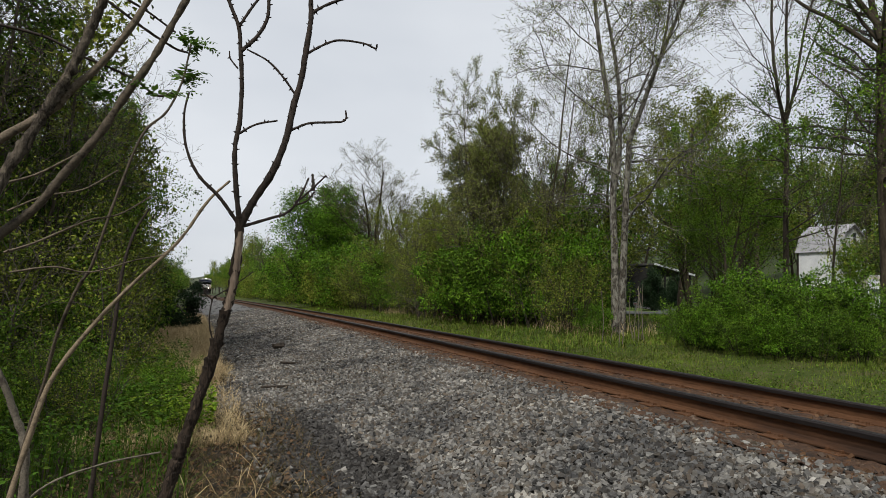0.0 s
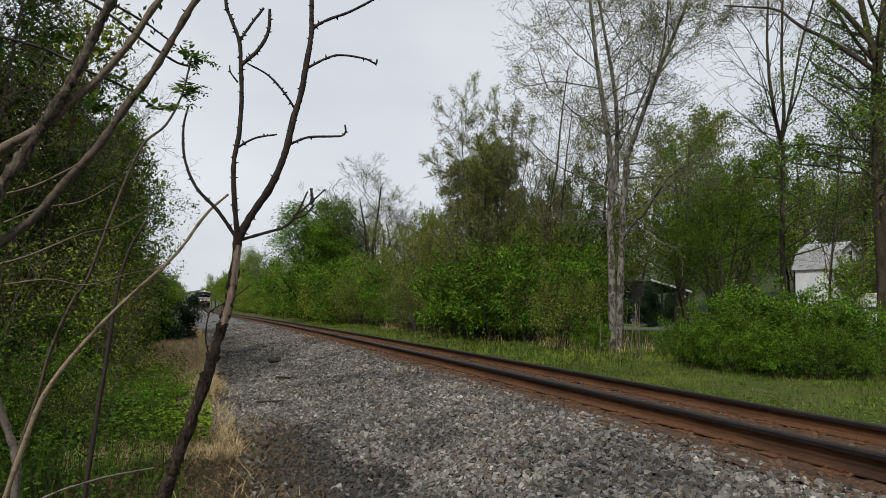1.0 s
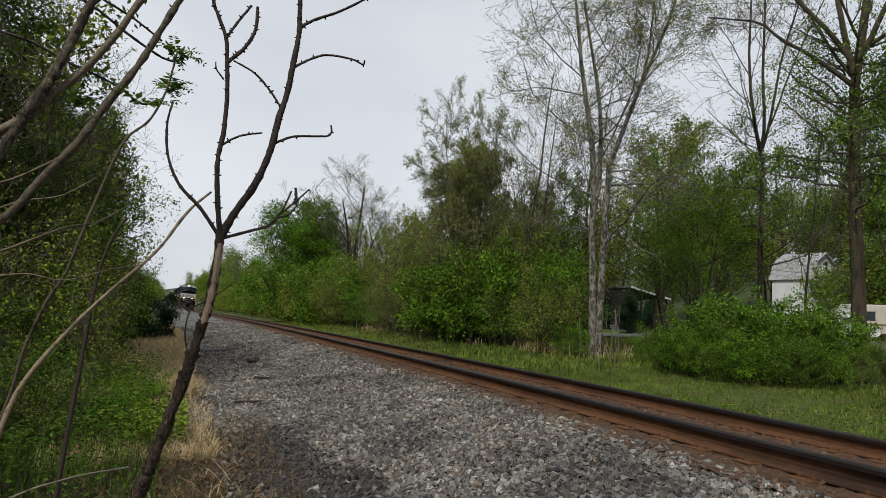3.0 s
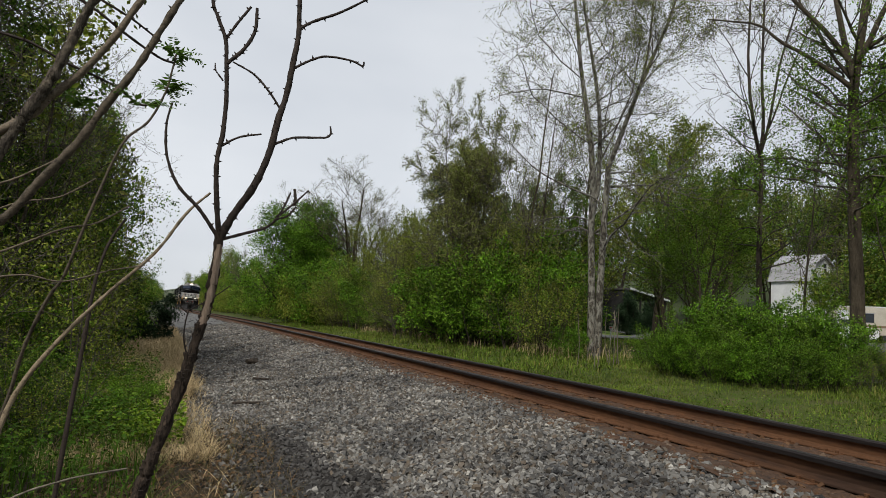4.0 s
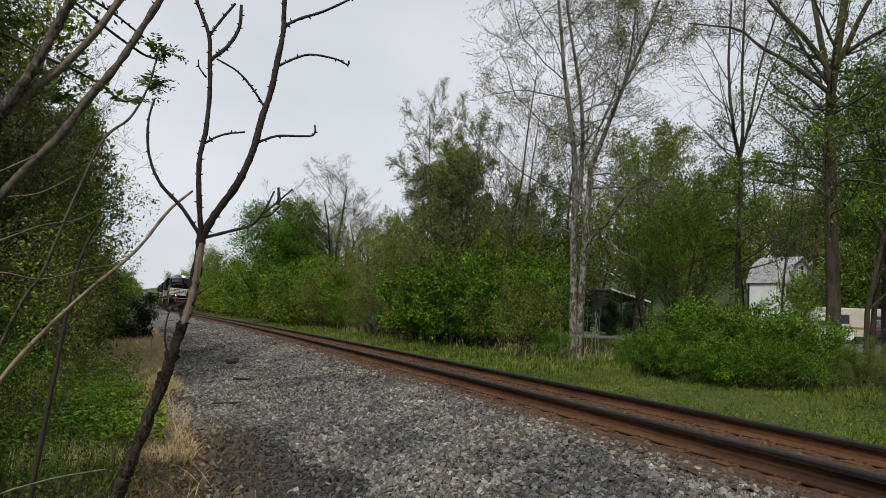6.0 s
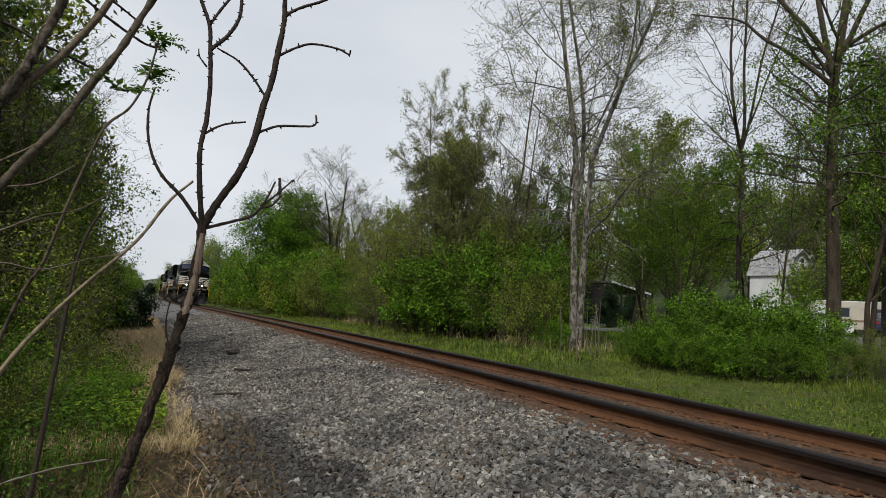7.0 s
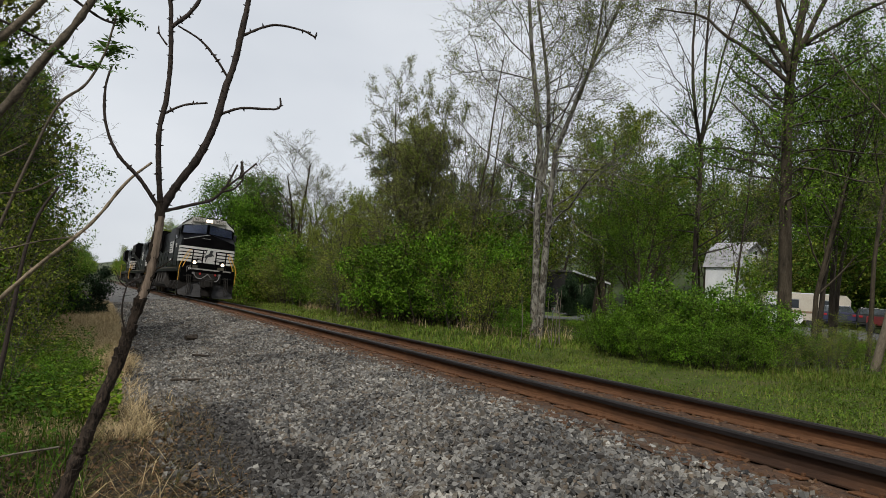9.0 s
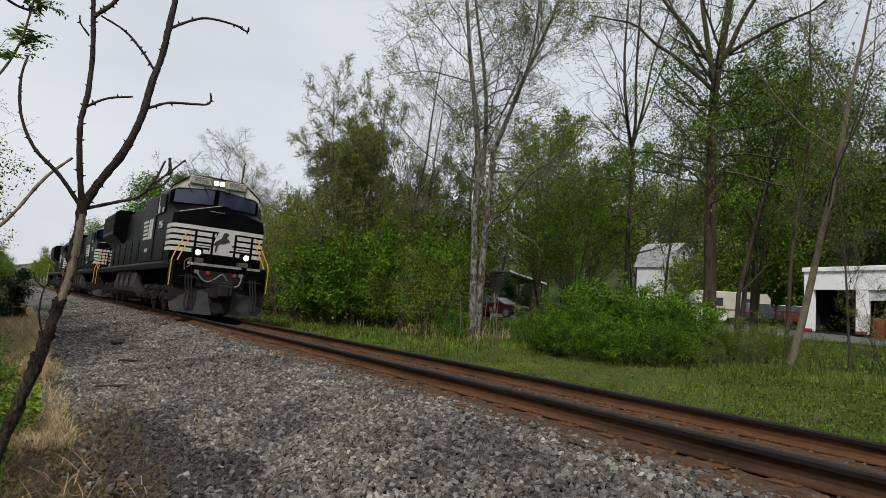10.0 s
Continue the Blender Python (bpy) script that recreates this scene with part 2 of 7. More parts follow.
def add_box(bm, x0, x1, y0, y1, z0, z1, bevel=0.0, m=None):
    made = bmesh.ops.create_cube(bm, size=1.0)["verts"]
    for v in made:
        v.co = Vector(((x0 + x1) / 2 + v.co.x * (x1 - x0), (y0 + y1) / 2 + v.co.y * (y1 - y0), (z0 + z1) / 2 + v.co.z * (z1 - z0)))
    if bevel:
        edges = list({e for v in made for e in v.link_edges})
        made = list({v for f in bmesh.ops.bevel(bm, geom=edges, offset=bevel, segments=1, affect="EDGES")["faces"] for v in f.verts} | {v for v in made if v.is_valid})
    if m is not None:
        bmesh.ops.transform(bm, matrix=m, verts=[v for v in made if v.is_valid])
    return bm


def box(x0, x1, y0, y1, z0, z1, bevel=0.0, m=None):
    return add_box(bmesh.new(), x0, x1, y0, y1, z0, z1, bevel, m)


def add_cyl(bm, a, b, r, sides=12, r2=None):
    a, b = Vector(a), Vector(b)
    d = b - a
    m = Matrix.Translation((a + b) / 2) @ d.to_track_quat("Z", "Y").to_matrix().to_4x4()
    bmesh.ops.create_cone(bm, cap_ends=True, segments=sides, radius1=r, radius2=r if r2 is None else r2, depth=d.length, matrix=m)
    return bm


def cyl(a, b, r, sides=12, r2=None):
    return add_cyl(bmesh.new(), a, b, r, sides, r2)


def prism(outline, y0, y1, axis="y"):
    """An outline (pairs) pushed from y0 to y1: pairs are x, z along y; y, z along x; x, y along z."""
    bm = bmesh.new()
    put = {"y": lambda p, d: (p[0], d, p[1]), "x": lambda p, d: (d, p[0], p[1]), "z": lambda p, d: (p[0], p[1], d)}[axis]
    a = [bm.verts.new(put(p, y0)) for p in outline]
    b = [bm.verts.new(put(p, y1)) for p in outline]
    bm.faces.new(a)
    bm.faces.new(b[::-1])
    for i in range(len(a)):
        bm.faces.new((a[i - 1], b[i - 1], b[i], a[i]))
    bmesh.ops.recalc_face_normals(bm, faces=bm.faces)
    return bm


def pipe(points, r, sides=6, taper=1.0):
    """A bent bar through the points."""
    v, f = tubes(np.array([points], float), np.linspace(r, r * taper, len(points))[None], sides)
    bm = bmesh.new()
    made = [bm.verts.new(p) for p in v]
    for q in f:
        bm.faces.new([made[i] for i in q])
    bm.faces.new(made[:sides][::-1])
    bm.faces.new(made[-sides:])
    return bm


def thing(name, label, category, m=None, group="", kind=""):
    ob = tagged(new(name), label, category, group, kind)
    ob.empty_display_size = 0.2
    if m is not None:
        ob.matrix_basis = m
    return ob


# ---------------------------------------------------------------- lie of the land
GAUGE, TILT = 1.51, math.tan(radians(1.5))


RAIL_BEND = (-0.62769, 5.4832, -17.916, 26.103, -13.743, -3.2602, 0.90737, 4.1997)


def rail_x(y):
    """The near rail's line: almost straight beside the eye, then bearing off to the left."""
    y = np.asarray(y, float)
    q = np.clip(y, -10, 255)
    return np.polyval(RAIL_BEND, q / 100) - 0.028 * (y - np.minimum(y, 255)) - 0.0148 * (np.maximum(y, -10) - y)


def track_z(y, off):
    """Top of the ties at a distance off to the right of the near rail: the track leans a little."""
    return -np.asarray(off, float) * TILT


def steps(v, knots):
    return np.interp(v, [k[0] for k in knots], [k[1] for k in knots])


def lumps(x, y):
    return 0.5 * np.sin(0.9 * x + 1.3 * np.sin(0.35 * y)) * np.cos(0.7 * y + 0.6 * np.sin(0.5 * x)) + 0.5 * np.sin(0.31 * x - 0.42 * y)


PROFILE = [(-400, 30), (-120, 9), (-40, 1.2), (-14, -0.35), (-6, -0.62), (-3.4, -0.52), (-2.6, -0.42), (-0.8, -0.07), (-0.5, -0.02), (2.0, -0.075), (2.3, -0.13), (3.2, -0.28), (4.6, -0.22), (6.5, 0.0), (10, 0.18), (18, 0.42), (26, 0.6), (34, 1.0), (42, 1.3), (50, 2.7), (62, 4.6), (110, 14), (220, 30), (600, 60)]


def land(x, y):
    """Height of the ground."""
    x, y = np.asarray(x, float), np.asarray(y, float)
    off = x - rail_x(y)
    z = steps(off, PROFILE)
    rough = np.clip(np.abs(off - 0.75) - 3.5, 0, 4) / 4
    return z + 0.10 * rough * lumps(x * 1.1, y * 1.1)


def sheet(name, offs, ys, mat, lift=0.0, label="", rough=0.0, kind="structure"):
    """A strip of ground that follows the track: offs across, ys along."""
    o, y = np.meshgrid(np.asarray(offs, float), np.asarray(ys, float))
    x = rail_x(y) + o
    rng = np.random.default_rng(5)
    z = land(x, y) + lift + rng.normal(0, 1, x.shape) * rough
    n, k = x.shape
    i = (np.arange(n - 1)[:, None] * k + np.arange(k - 1)).ravel()
    ob = quick(name, np.stack([x, y, z], -1), np.stack([i, i + 1, i + k + 1, i + k], -1), mat, smooth=True)
    return tagged(ob, label, "ground", kind=kind)


far_y = np.unique(np.r_[-60, -30, np.arange(-12, 60, 0.5), np.arange(60, 200, 4), np.arange(200, 420, 20), 600, 1000, 1800, 3000])
sheet("ground", np.unique(np.r_[-2500, -1200, -600, -400, -200, -120, -80, -60, -40, np.arange(-30, 40, 0.5), np.arange(40, 120, 4), 160, 220, 300, 600, 1200, 2500]), far_y, M["ground"], -0.05, "leafy woodland soil beside the railway")
sheet("verge", np.arange(2.25, 9.6, 0.25), np.r_[np.arange(-12, 40, 0.25), np.arange(40, 170, 3)], M["verge"], 0.0, "low green grass strip between track and bushes", 0.012)
sheet("soil_edge", np.arange(-7.5, -3.6, 0.12), np.r_[np.arange(-6, 22, 0.12), np.arange(22, 80, 2)], M["dirt"], 0.006, "bare brown soil with dead grass beside the ballast", 0.012)
sheet("ballast_bed", np.r_[np.arange(-4.2, 2.4, 0.1)], np.r_[np.arange(-6, 24, 0.1), np.arange(24, 190, 2)], M["bed"], 0.0, "crushed grey stone ballast under the track, coloured dark as gap shade", 0.01)

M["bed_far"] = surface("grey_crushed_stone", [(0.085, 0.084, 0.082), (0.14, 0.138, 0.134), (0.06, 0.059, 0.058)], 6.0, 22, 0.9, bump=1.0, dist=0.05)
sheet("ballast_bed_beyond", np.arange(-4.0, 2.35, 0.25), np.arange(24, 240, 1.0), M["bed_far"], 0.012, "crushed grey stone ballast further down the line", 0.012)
sheet("crib_bed", np.arange(-0.62, 2.2, 0.1), np.r_[np.arange(-6, 24, 0.1), np.arange(24, 240, 1)], M["crib"], 0.03, "rusty brown gravel packed between the ties", 0.008)


# ---------------------------------------------------------------- branching
def tubes(P, R, sides):
    """Tubes round many lines at once: P lines x points x 3, R lines x points."""
    P, R = np.asarray(P, float), np.asarray(R, float)
    b, n, _ = P.shape
    t = np.gradient(P, axis=1)
    t /= np.linalg.norm(t, axis=-1, keepdims=True) + 1e-9
    mean = np.abs(P[:, -1] - P[:, 0])
    ref = np.eye(3)[np.argmin(mean, axis=1)][:, None] + np.array([0.013, 0.017, 0.011])
    u = np.cross(t, ref)
    u /= np.linalg.norm(u, axis=-1, keepdims=True) + 1e-9
    w = np.cross(t, u)
    a = np.arange(sides) * 2 * np.pi / sides
    ring = u[:, :, None] * np.cos(a)[:, None] + w[:, :, None] * np.sin(a)[:, None]
    v = P[:, :, None] + ring * R[:, :, None, None]
    i = np.arange(b)[:, None, None] * n * sides + np.arange(n - 1)[None, :, None] * sides
    j, k = np.arange(sides), (np.arange(sides) + 1) % sides
    f = np.stack([i + j, i + k, i + sides + k, i + sides + j], -1)
    return v.reshape(-1, 3), f.reshape(-1, 4)


def joined(pieces):
    vs, fs, at = [], [], 0
    for v, f in pieces:
        vs.append(v)
        fs.append(f + at)
        at += len(v)
    return np.concatenate(vs), np.concatenate(fs)


def unit(v):
    return v / (np.linalg.norm(v, axis=-1, keepdims=True) + 1e-9)


def shoots(rng, P, R, m, f0, f1, angle, ratio, n, up, wobble, thick=0.46, taper=0.3):
    """m side branches on each line, between the parts f0 and f1 of its length."""
    b, k, _ = P.shape
    f = f0 + (f1 - f0) * (np.arange(m)[None] + rng.random((b, m))) / m
    at = f * (k - 1)
    i = np.clip(at.astype(int), 0, k - 2)
    w = (at - i)[..., None]
    rows = np.arange(b)[:, None]
    start = P[rows, i] * (1 - w) + P[rows, i + 1] * w
    tan = unit(P[rows, i + 1] - P[rows, i])
    rad = R[rows, i] * (1 - w[..., 0]) + R[rows, i + 1] * w[..., 0]
    side = unit(np.cross(tan, unit(rng.normal(size=tan.shape))))
    ang = np.radians(angle) * (0.75 + 0.5 * rng.random((b, m, 1)))
    d = tan * np.cos(ang) + side * np.sin(ang)
    full = np.linalg.norm(np.diff(P, axis=1), axis=-1).sum(1)[:, None]
    length = full * ratio * (1.15 - 0.6 * (f - f0) / max(1e-6, 1 - f0)) * (0.7 + 0.6 * rng.random((b, m)))
    pts = [start]
    for _ in range(n - 1):
        d = unit(d + rng.normal(size=d.shape) * wobble + np.array([0, 0, up]))
        pts.append(pts[-1] + d * (length / (n - 1))[..., None])
    Q = np.stack(pts, 2).reshape(b * m, n, 3)
    r0 = (rad * thick).reshape(-1, 1)
    return Q, r0 * np.linspace(1, taper, n)[None]


def leaves(rng, P, per, size, spread, wide=0.55, droop=0.0, f0=0.2):
    """Kite-shaped leaves along lines."""
    b, k, _ = P.shape
    f = (f0 + (1 - f0) * rng.random((b, per))) * (k - 1)
    i = np.clip(f.astype(int), 0, k - 2)
    w = (f - i)[..., None]
    rows = np.arange(b)[:, None]
    c = (P[rows, i] * (1 - w) + P[rows, i + 1] * w).reshape(-1, 3)
    c = c + rng.normal(size=c.shape) * spread
    d = unit(rng.normal(size=c.shape) + np.array([0, 0, -droop]))
    s = unit(np.cross(d, rng.normal(size=c.shape) + np.array([0, 0, 1.2])))
    z = (size * (0.6 + 0.8 * rng.random(len(c))))[:, None]
    nrm = np.cross(d, s)
    v = np.stack([c, c + d * z * 0.45 + s * z * wide * 0.5 + nrm * z * 0.1, c + d * z, c + d * z * 0.45 - s * z * wide * 0.5 + nrm * z * 0.1], 1)
    return v.reshape(-1, 3), np.arange(len(c) * 4).reshape(-1, 4)


def stems(rng, count, height, radius, lean, n=8, wobble=0.05, ring=0.0, up=0.05):
    a = rng.random(count) * 2 * np.pi
    if count == 2:
        a = np.array([2.6, 2.6 + np.pi])
    base = np.stack([np.cos(a), np.sin(a), 0 * a], -1) * ring * (0.4 + 0.6 * rng.random((count, 1)))
    d = unit(np.stack([np.cos(a) * lean, np.sin(a) * lean, np.ones(count)], -1))
    h = height * (0.75 + 0.35 * rng.random(count)) if count > 1 else np.array([height])
    pts = [base - np.array([0, 0, 0.15])]
    for _ in range(n - 1):
        d = unit(d + rng.normal(size=d.shape) * wobble + np.array([0, 0, up]))
        pts.append(pts[-1] + d * (h / (n - 1))[:, None])
    return np.stack(pts, 1), (radius * h / h.max())[:, None] * np.linspace(1, 0.25, n)[None]


def plant(name, label, category, seed, bark, leaf, height, radius, count=1, lean=0.0, ring=0.0, wobble=0.05, levels=(), foliage=(6, 0.08, 0.1), twig=None, f0=0.3, group="", droop=0.0, leaf_levels=1, skip_last=False, limb_thick=0.46, built=None, least=0.0035):
    """A tree or shrub: tapering stems, limbs by levels, and a crown of separate leaves."""
    rng = np.random.default_rng(seed)
    ob = thing(name, label, category, group=group)
    ob.location = (0, 0, -80)
    many = count > 3
    P, R = built or stems(rng, count, height, radius, lean, 6 if many else 9, wobble, ring)
    wood, fine, last = [tubes(P, R, 4 if many else 8)], [], [P]
    for n, (m, a, b, angle, ratio, k, up, wob) in enumerate(levels):
        P, R = shoots(rng, P, R, m, a, b, angle, ratio, k, up, wob, limb_thick if n == 0 else 0.5)
        R = np.maximum(R, least if n else max(least, 0.006))
        if not (skip_last and n == len(levels) - 1):
            (wood if n == 0 else fine).append(tubes(P, R, 5 if n == 0 and not many else 3))
        last.append(P)
    quick("trunk", *joined(wood), bark, ob, smooth=True)
    if fine:
        tagged(quick("branchwork", *joined(fine), twig or bark, ob), kind="stuff")
    per, size, spread = foliage
    if per:
        tagged(quick("crown", *joined([leaves(rng, q, per, size, spread, droop=droop) for q in last[-leaf_levels:]]), leaf, ob), kind="stuff")
    return ob


def uprights(lines, right, n=12):
    """Stems for plant(): lines of (sideways, height) points with radii at foot and tip and a lean away from the eye."""
    P, R = [], []
    for pts, r0, r1, deep in lines:
        p = np.array(pts, float)
        s = np.r_[0, np.cumsum(np.linalg.norm(np.diff(p, axis=0), axis=1))]
        q = np.linspace(0, s[-1], n)
        a, z, d = np.interp(q, s, p[:, 0]), np.interp(q, s, p[:, 1]), deep * (q / s[-1]) ** 1.5
        P.append(np.stack([a * right[0] - d * right[1], a * right[1] + d * right[0], z], -1))
        R.append(np.linspace(r0, r1, n))
    return np.array(P), np.array(R)


def leafage(ob, seed, lines, count, reach, per, size, spread, leaf, bark, f0=0.3, f1=0.95, angle=70, up=0.05):
    """Leafy side shoots that crowd round the given stems in separate clumps."""
    rng = np.random.default_rng(seed)
    P, R = lines
    full = np.linalg.norm(np.diff(P, axis=1), axis=-1).sum(1).mean()
    Q, r = shoots(rng, P, R, count, f0, f1, angle, reach / full, 6, up, 0.28, 0.3)
    r = np.clip(r, 0.006, 0.03)
    Q2, r2 = shoots(rng, Q, r, 4, 0.35, 1.0, 50, 0.4, 4, 0.0, 0.2)
    tagged(quick("side_branch", *joined([tubes(Q, r, 4), tubes(Q2, np.maximum(r2, 0.005), 3)]), bark, ob), kind="stuff")
    tagged(quick("foliage", *joined([leaves(rng, Q, per, size, spread, f0=0.45), leaves(rng, Q2, per, size, spread * 0.9)]), leaf, ob), kind="stuff")


def put(ob, x, y, turn=0.0, scale=1.0, dz=0.0, tall=None):
    """A copy of a plant standing on the land."""
    m = Matrix.Translation((x, y, float(land(x, y)) + dz)) @ Matrix.Rotation(turn, 4, "Z") @ Matrix.Diagonal((scale, scale, tall or scale, 1))
    return copy_thing(ob, m @ Matrix.Diagonal((1 / ob.scale.x, 1 / ob.scale.y, 1 / ob.scale.z, 1)))


def first(ob, x, y, turn=0.0, scale=1.0, dz=0.0):
    ob.matrix_basis = Matrix.Translation((x, y, float(land(x, y)) + dz)) @ Matrix.Rotation(turn, 4, "Z") @ Matrix.Diagonal((scale, scale, scale, 1))
    return ob


# ---------------------------------------------------------------- the track
track = thing("railway_track", "single rusty railway track on dark wooden ties", "railway track", kind="structure")
RAIL_Y = np.r_[np.arange(-10, 60, 1.0), np.arange(60, 290, 4.0)]


def rail(off, outline, mat, name):
    """One rail, its outline carried along the curve."""
    o = np.array(outline, float)
    x = rail_x(RAIL_Y)[:, None] + off + o[None, :, 0]
    z = float(track_z(0, off)) + 0 * x + o[None, :, 1]
    y = RAIL_Y[:, None] + 0 * x
    n, k = x.shape
    i = np.arange(n - 1)[:, None] * k + np.arange(k)[None]
    j = np.arange(n - 1)[:, None] * k + (np.arange(k) + 1)[None] % k
    f = np.stack([i, j, j + k, i + k], -1).reshape(-1, 4)
    return quick(name, np.stack([x, y, z], -1), f[:, ::-1], mat, track)


WEB = [(-0.076, 0.012), (0.076, 0.012), (0.076, 0.022), (0.02, 0.038), (0.009, 0.055), (0.009, 0.135), (-0.009, 0.135), (-0.009, 0.055), (-0.02, 0.038), (-0.076, 0.022)]
HEAD = [(-0.037, 0.135), (0.037, 0.135), (0.038, 0.165), (0.03, 0.178), (-0.03, 0.178), (-0.038, 0.165)]
for off in (0.0, GAUGE):
    rail(off, WEB, M["rust"], "rail_web")
    rail(off, HEAD, M["railhead"], "rail_head")


def tie_mesh(seed):
    rng = np.random.default_rng(seed)
    bm = box(-0.56, 2.07, -0.112, 0.112, -0.17, 0.0, 0.012)
    for v in bm.verts:
        v.co += Vector(rng.normal(0, 0.006, 3))
    me = bpy.data.meshes.new("tie")
    bm.to_mesh(me)
    bm.free()
    me.materials.append(M["tie"])
    return me


def plate_mesh():
    bm = box(-0.18, 0.18, -0.095, 0.095, -0.004, 0.012, 0.004)
    for sx in (-0.1, 0.1):
        for sy in (-0.055, 0.055):
            add_box(bm, sx - 0.014, sx + 0.014, sy - 0.012, sy + 0.012, 0.01, 0.034, 0.004)
    me = bpy.data.meshes.new("tie_plate")
    bm.to_mesh(me)
    bm.free()
    me.materials.append(M["rust"])
    return me


TIES, PLATE = [tie_mesh(s) for s in range(5)], plate_mesh()
rng = np.random.default_rng(11)
for n, y in enumerate(np.arange(-6, 110, 0.495)):
    slope = float(rail_x(y + 0.5) - rail_x(y - 0.5))
    tie = new("tie", TIES[n % 5])
    tie.parent = track
    tie.matrix_basis = Matrix.Translation((float(rail_x(y)) + rng.normal(0, 0.02), y, rng.normal(0, 0.004))) @ Matrix.Rotation(math.atan(TILT), 4, "Y") @ Matrix.Rotation(-slope + rng.normal(0, 0.012), 4, "Z")
    if y < 34:
        for off in (0.0, GAUGE):
            p = new("tie_plate", PLATE)
            p.parent = tie
            p.matrix_basis = Matrix.Translation((off, 0, 0.002))


# ---------------------------------------------------------------- trees and shrubs
rng = np.random.default_rng(12)
KINDS = {}


def kind(key, *args, **kw):
    KINDS[key] = [plant(*args, **kw), False]


SHRUB = [(8, 0.08, 1.0, 48, 0.42, 4, 0.06, 0.18), (6, 0.2, 1.0, 48, 0.5, 3, 0.03, 0.22)]
H = "hedgerow shrubs"
kind("s_fresh", "shrub", "leafy green shrub with many thin stems", "shrub", 1, M["bark_dark"], M["leaf_fresh"], 3.4, 0.03, 9, 0.45, 0.7, 0.10, SHRUB, (16, 0.109, 0.105), M["twig_dark"], group=H, skip_last=True)
kind("s_olive", "shrub", "olive budding shrub with grey twigs", "shrub", 2, M["bark"], M["leaf_olive"], 3.8, 0.03, 9, 0.38, 0.7, 0.10, SHRUB, (15, 0.081, 0.105), M["twig"], group=H)
kind("s_bright", "shrub", "bright green leafy shrub", "shrub", 3, M["bark_dark"], M["leaf_bright"], 3.6, 0.03, 9, 0.42, 0.6, 0.10, SHRUB, (17, 0.119, 0.105), M["twig_dark"], group=H, skip_last=True)
kind("s_dark", "shrub", "dark green shady shrub", "shrub", 4, M["bark_dark"], M["leaf_dark"], 3.4, 0.03, 9, 0.42, 0.7, 0.10, SHRUB, (17, 0.114, 0.105), M["twig_dark"], group=H, skip_last=True)
kind("s_thin", "shrub", "thin grey shrub with sparse olive leaves", "shrub", 5, M["twig"], M["leaf_olive"], 3.8, 0.025, 10, 0.4, 0.7, 0.12, SHRUB, (9, 0.07, 0.10), M["twig"], group=H)
kind("s_red", "shrub", "small shrub with reddish young leaves", "shrub", 6, M["bark_dark"], M["leaf_red"], 3.2, 0.025, 4, 0.3, 0.4, 0.10, SHRUB, (7, 0.09, 0.15), M["twig_dark"], group=H)
FAR = [(9, 0.06, 1.0, 50, 0.42, 4, 0.06, 0.18), (3, 0.2, 1.0, 48, 0.5, 3, 0.03, 0.22)]
for key, leaf, seed, name in (("f_fresh", "leaf_fresh", 7, "fresh green"), ("f_olive", "leaf_olive", 8, "olive budding"), ("f_dark", "leaf_dark", 9, "dark green"), ("f_bright", "leaf_bright", 10, "bright green")):
    kind(key, "shrub", name + " thicket shrub along the line", "shrub", seed, M["bark_dark"], M[leaf], 3.8, 0.03, 7, 0.42, 0.8, 0.10, FAR, (24, 0.17, 0.25), M["twig_dark"], group="shrubs further down the line", skip_last=True)
TREE = [(14, 0.22, 1.0, 50, 0.42, 6, 0.10, 0.12), (7, 0.25, 1.0, 45, 0.45, 4, 0.06, 0.16), (5, 0.2, 1.0, 45, 0.5, 3, 0.02, 0.2)]
BARE = [(10, 0.14, 1.0, 46, 0.5, 6, 0.09, 0.08), (9, 0.15, 1.0, 42, 0.42, 5, 0.07, 0.10), (8, 0.15, 1.0, 40, 0.5, 4, 0.04, 0.12)]
DOME = [(18, 0.08, 1.0, 62, 0.50, 6, 0.12, 0.10), (8, 0.25, 1.0, 48, 0.45, 4, 0.05, 0.16), (4, 0.2, 1.0, 48, 0.5, 3, 0.02, 0.2)]
MID = [(12, 0.15, 1.0, 52, 0.45, 5, 0.10, 0.12), (7, 0.2, 1.0, 46, 0.45, 3, 0.05, 0.18)]
T = "trees along the line"
kind("dome", "tree", "broad round green tree in full leaf", "tree", 21, M["bark_dark"], M["leaf_bright"], 9.7, 0.20, 1, 0, 0, 0.03, DOME, (44, 0.17, 0.28), M["twig_dark"], skip_last=True)
kind("olive", "tree", "tree with small olive spring leaves", "tree", 22, M["bark"], M["leaf_olive"], 10.0, 0.15, 1, 0, 0, 0.05, TREE, (15, 0.11, 0.11), M["twig"], group=T)
kind("bare", "tree", "nearly bare grey tree with fine twigs and pale buds", "tree", 23, M["bark"], M["leaf_bud"], 14.0, 0.19, 4, 0.34, 0.3, 0.06, BARE, (6, 0.07, 0.10), M["twig"], group=T, least=0.008)
kind("slim", "tree", "slim nearly bare tree with tiny new leaves", "tree", 26, M["bark"], M["leaf_bud"], 12.0, 0.08, 1, 0.05, 0, 0.05, [(14, 0.25, 1.0, 48, 0.38, 7, 0.10, 0.16), (8, 0.15, 1.0, 46, 0.42, 5, 0.05, 0.15), (6, 0.15, 1.0, 42, 0.5, 4, 0.02, 0.2)], (5, 0.06, 0.1), M["twig"], group=T, limb_thick=0.36, least=0.006)
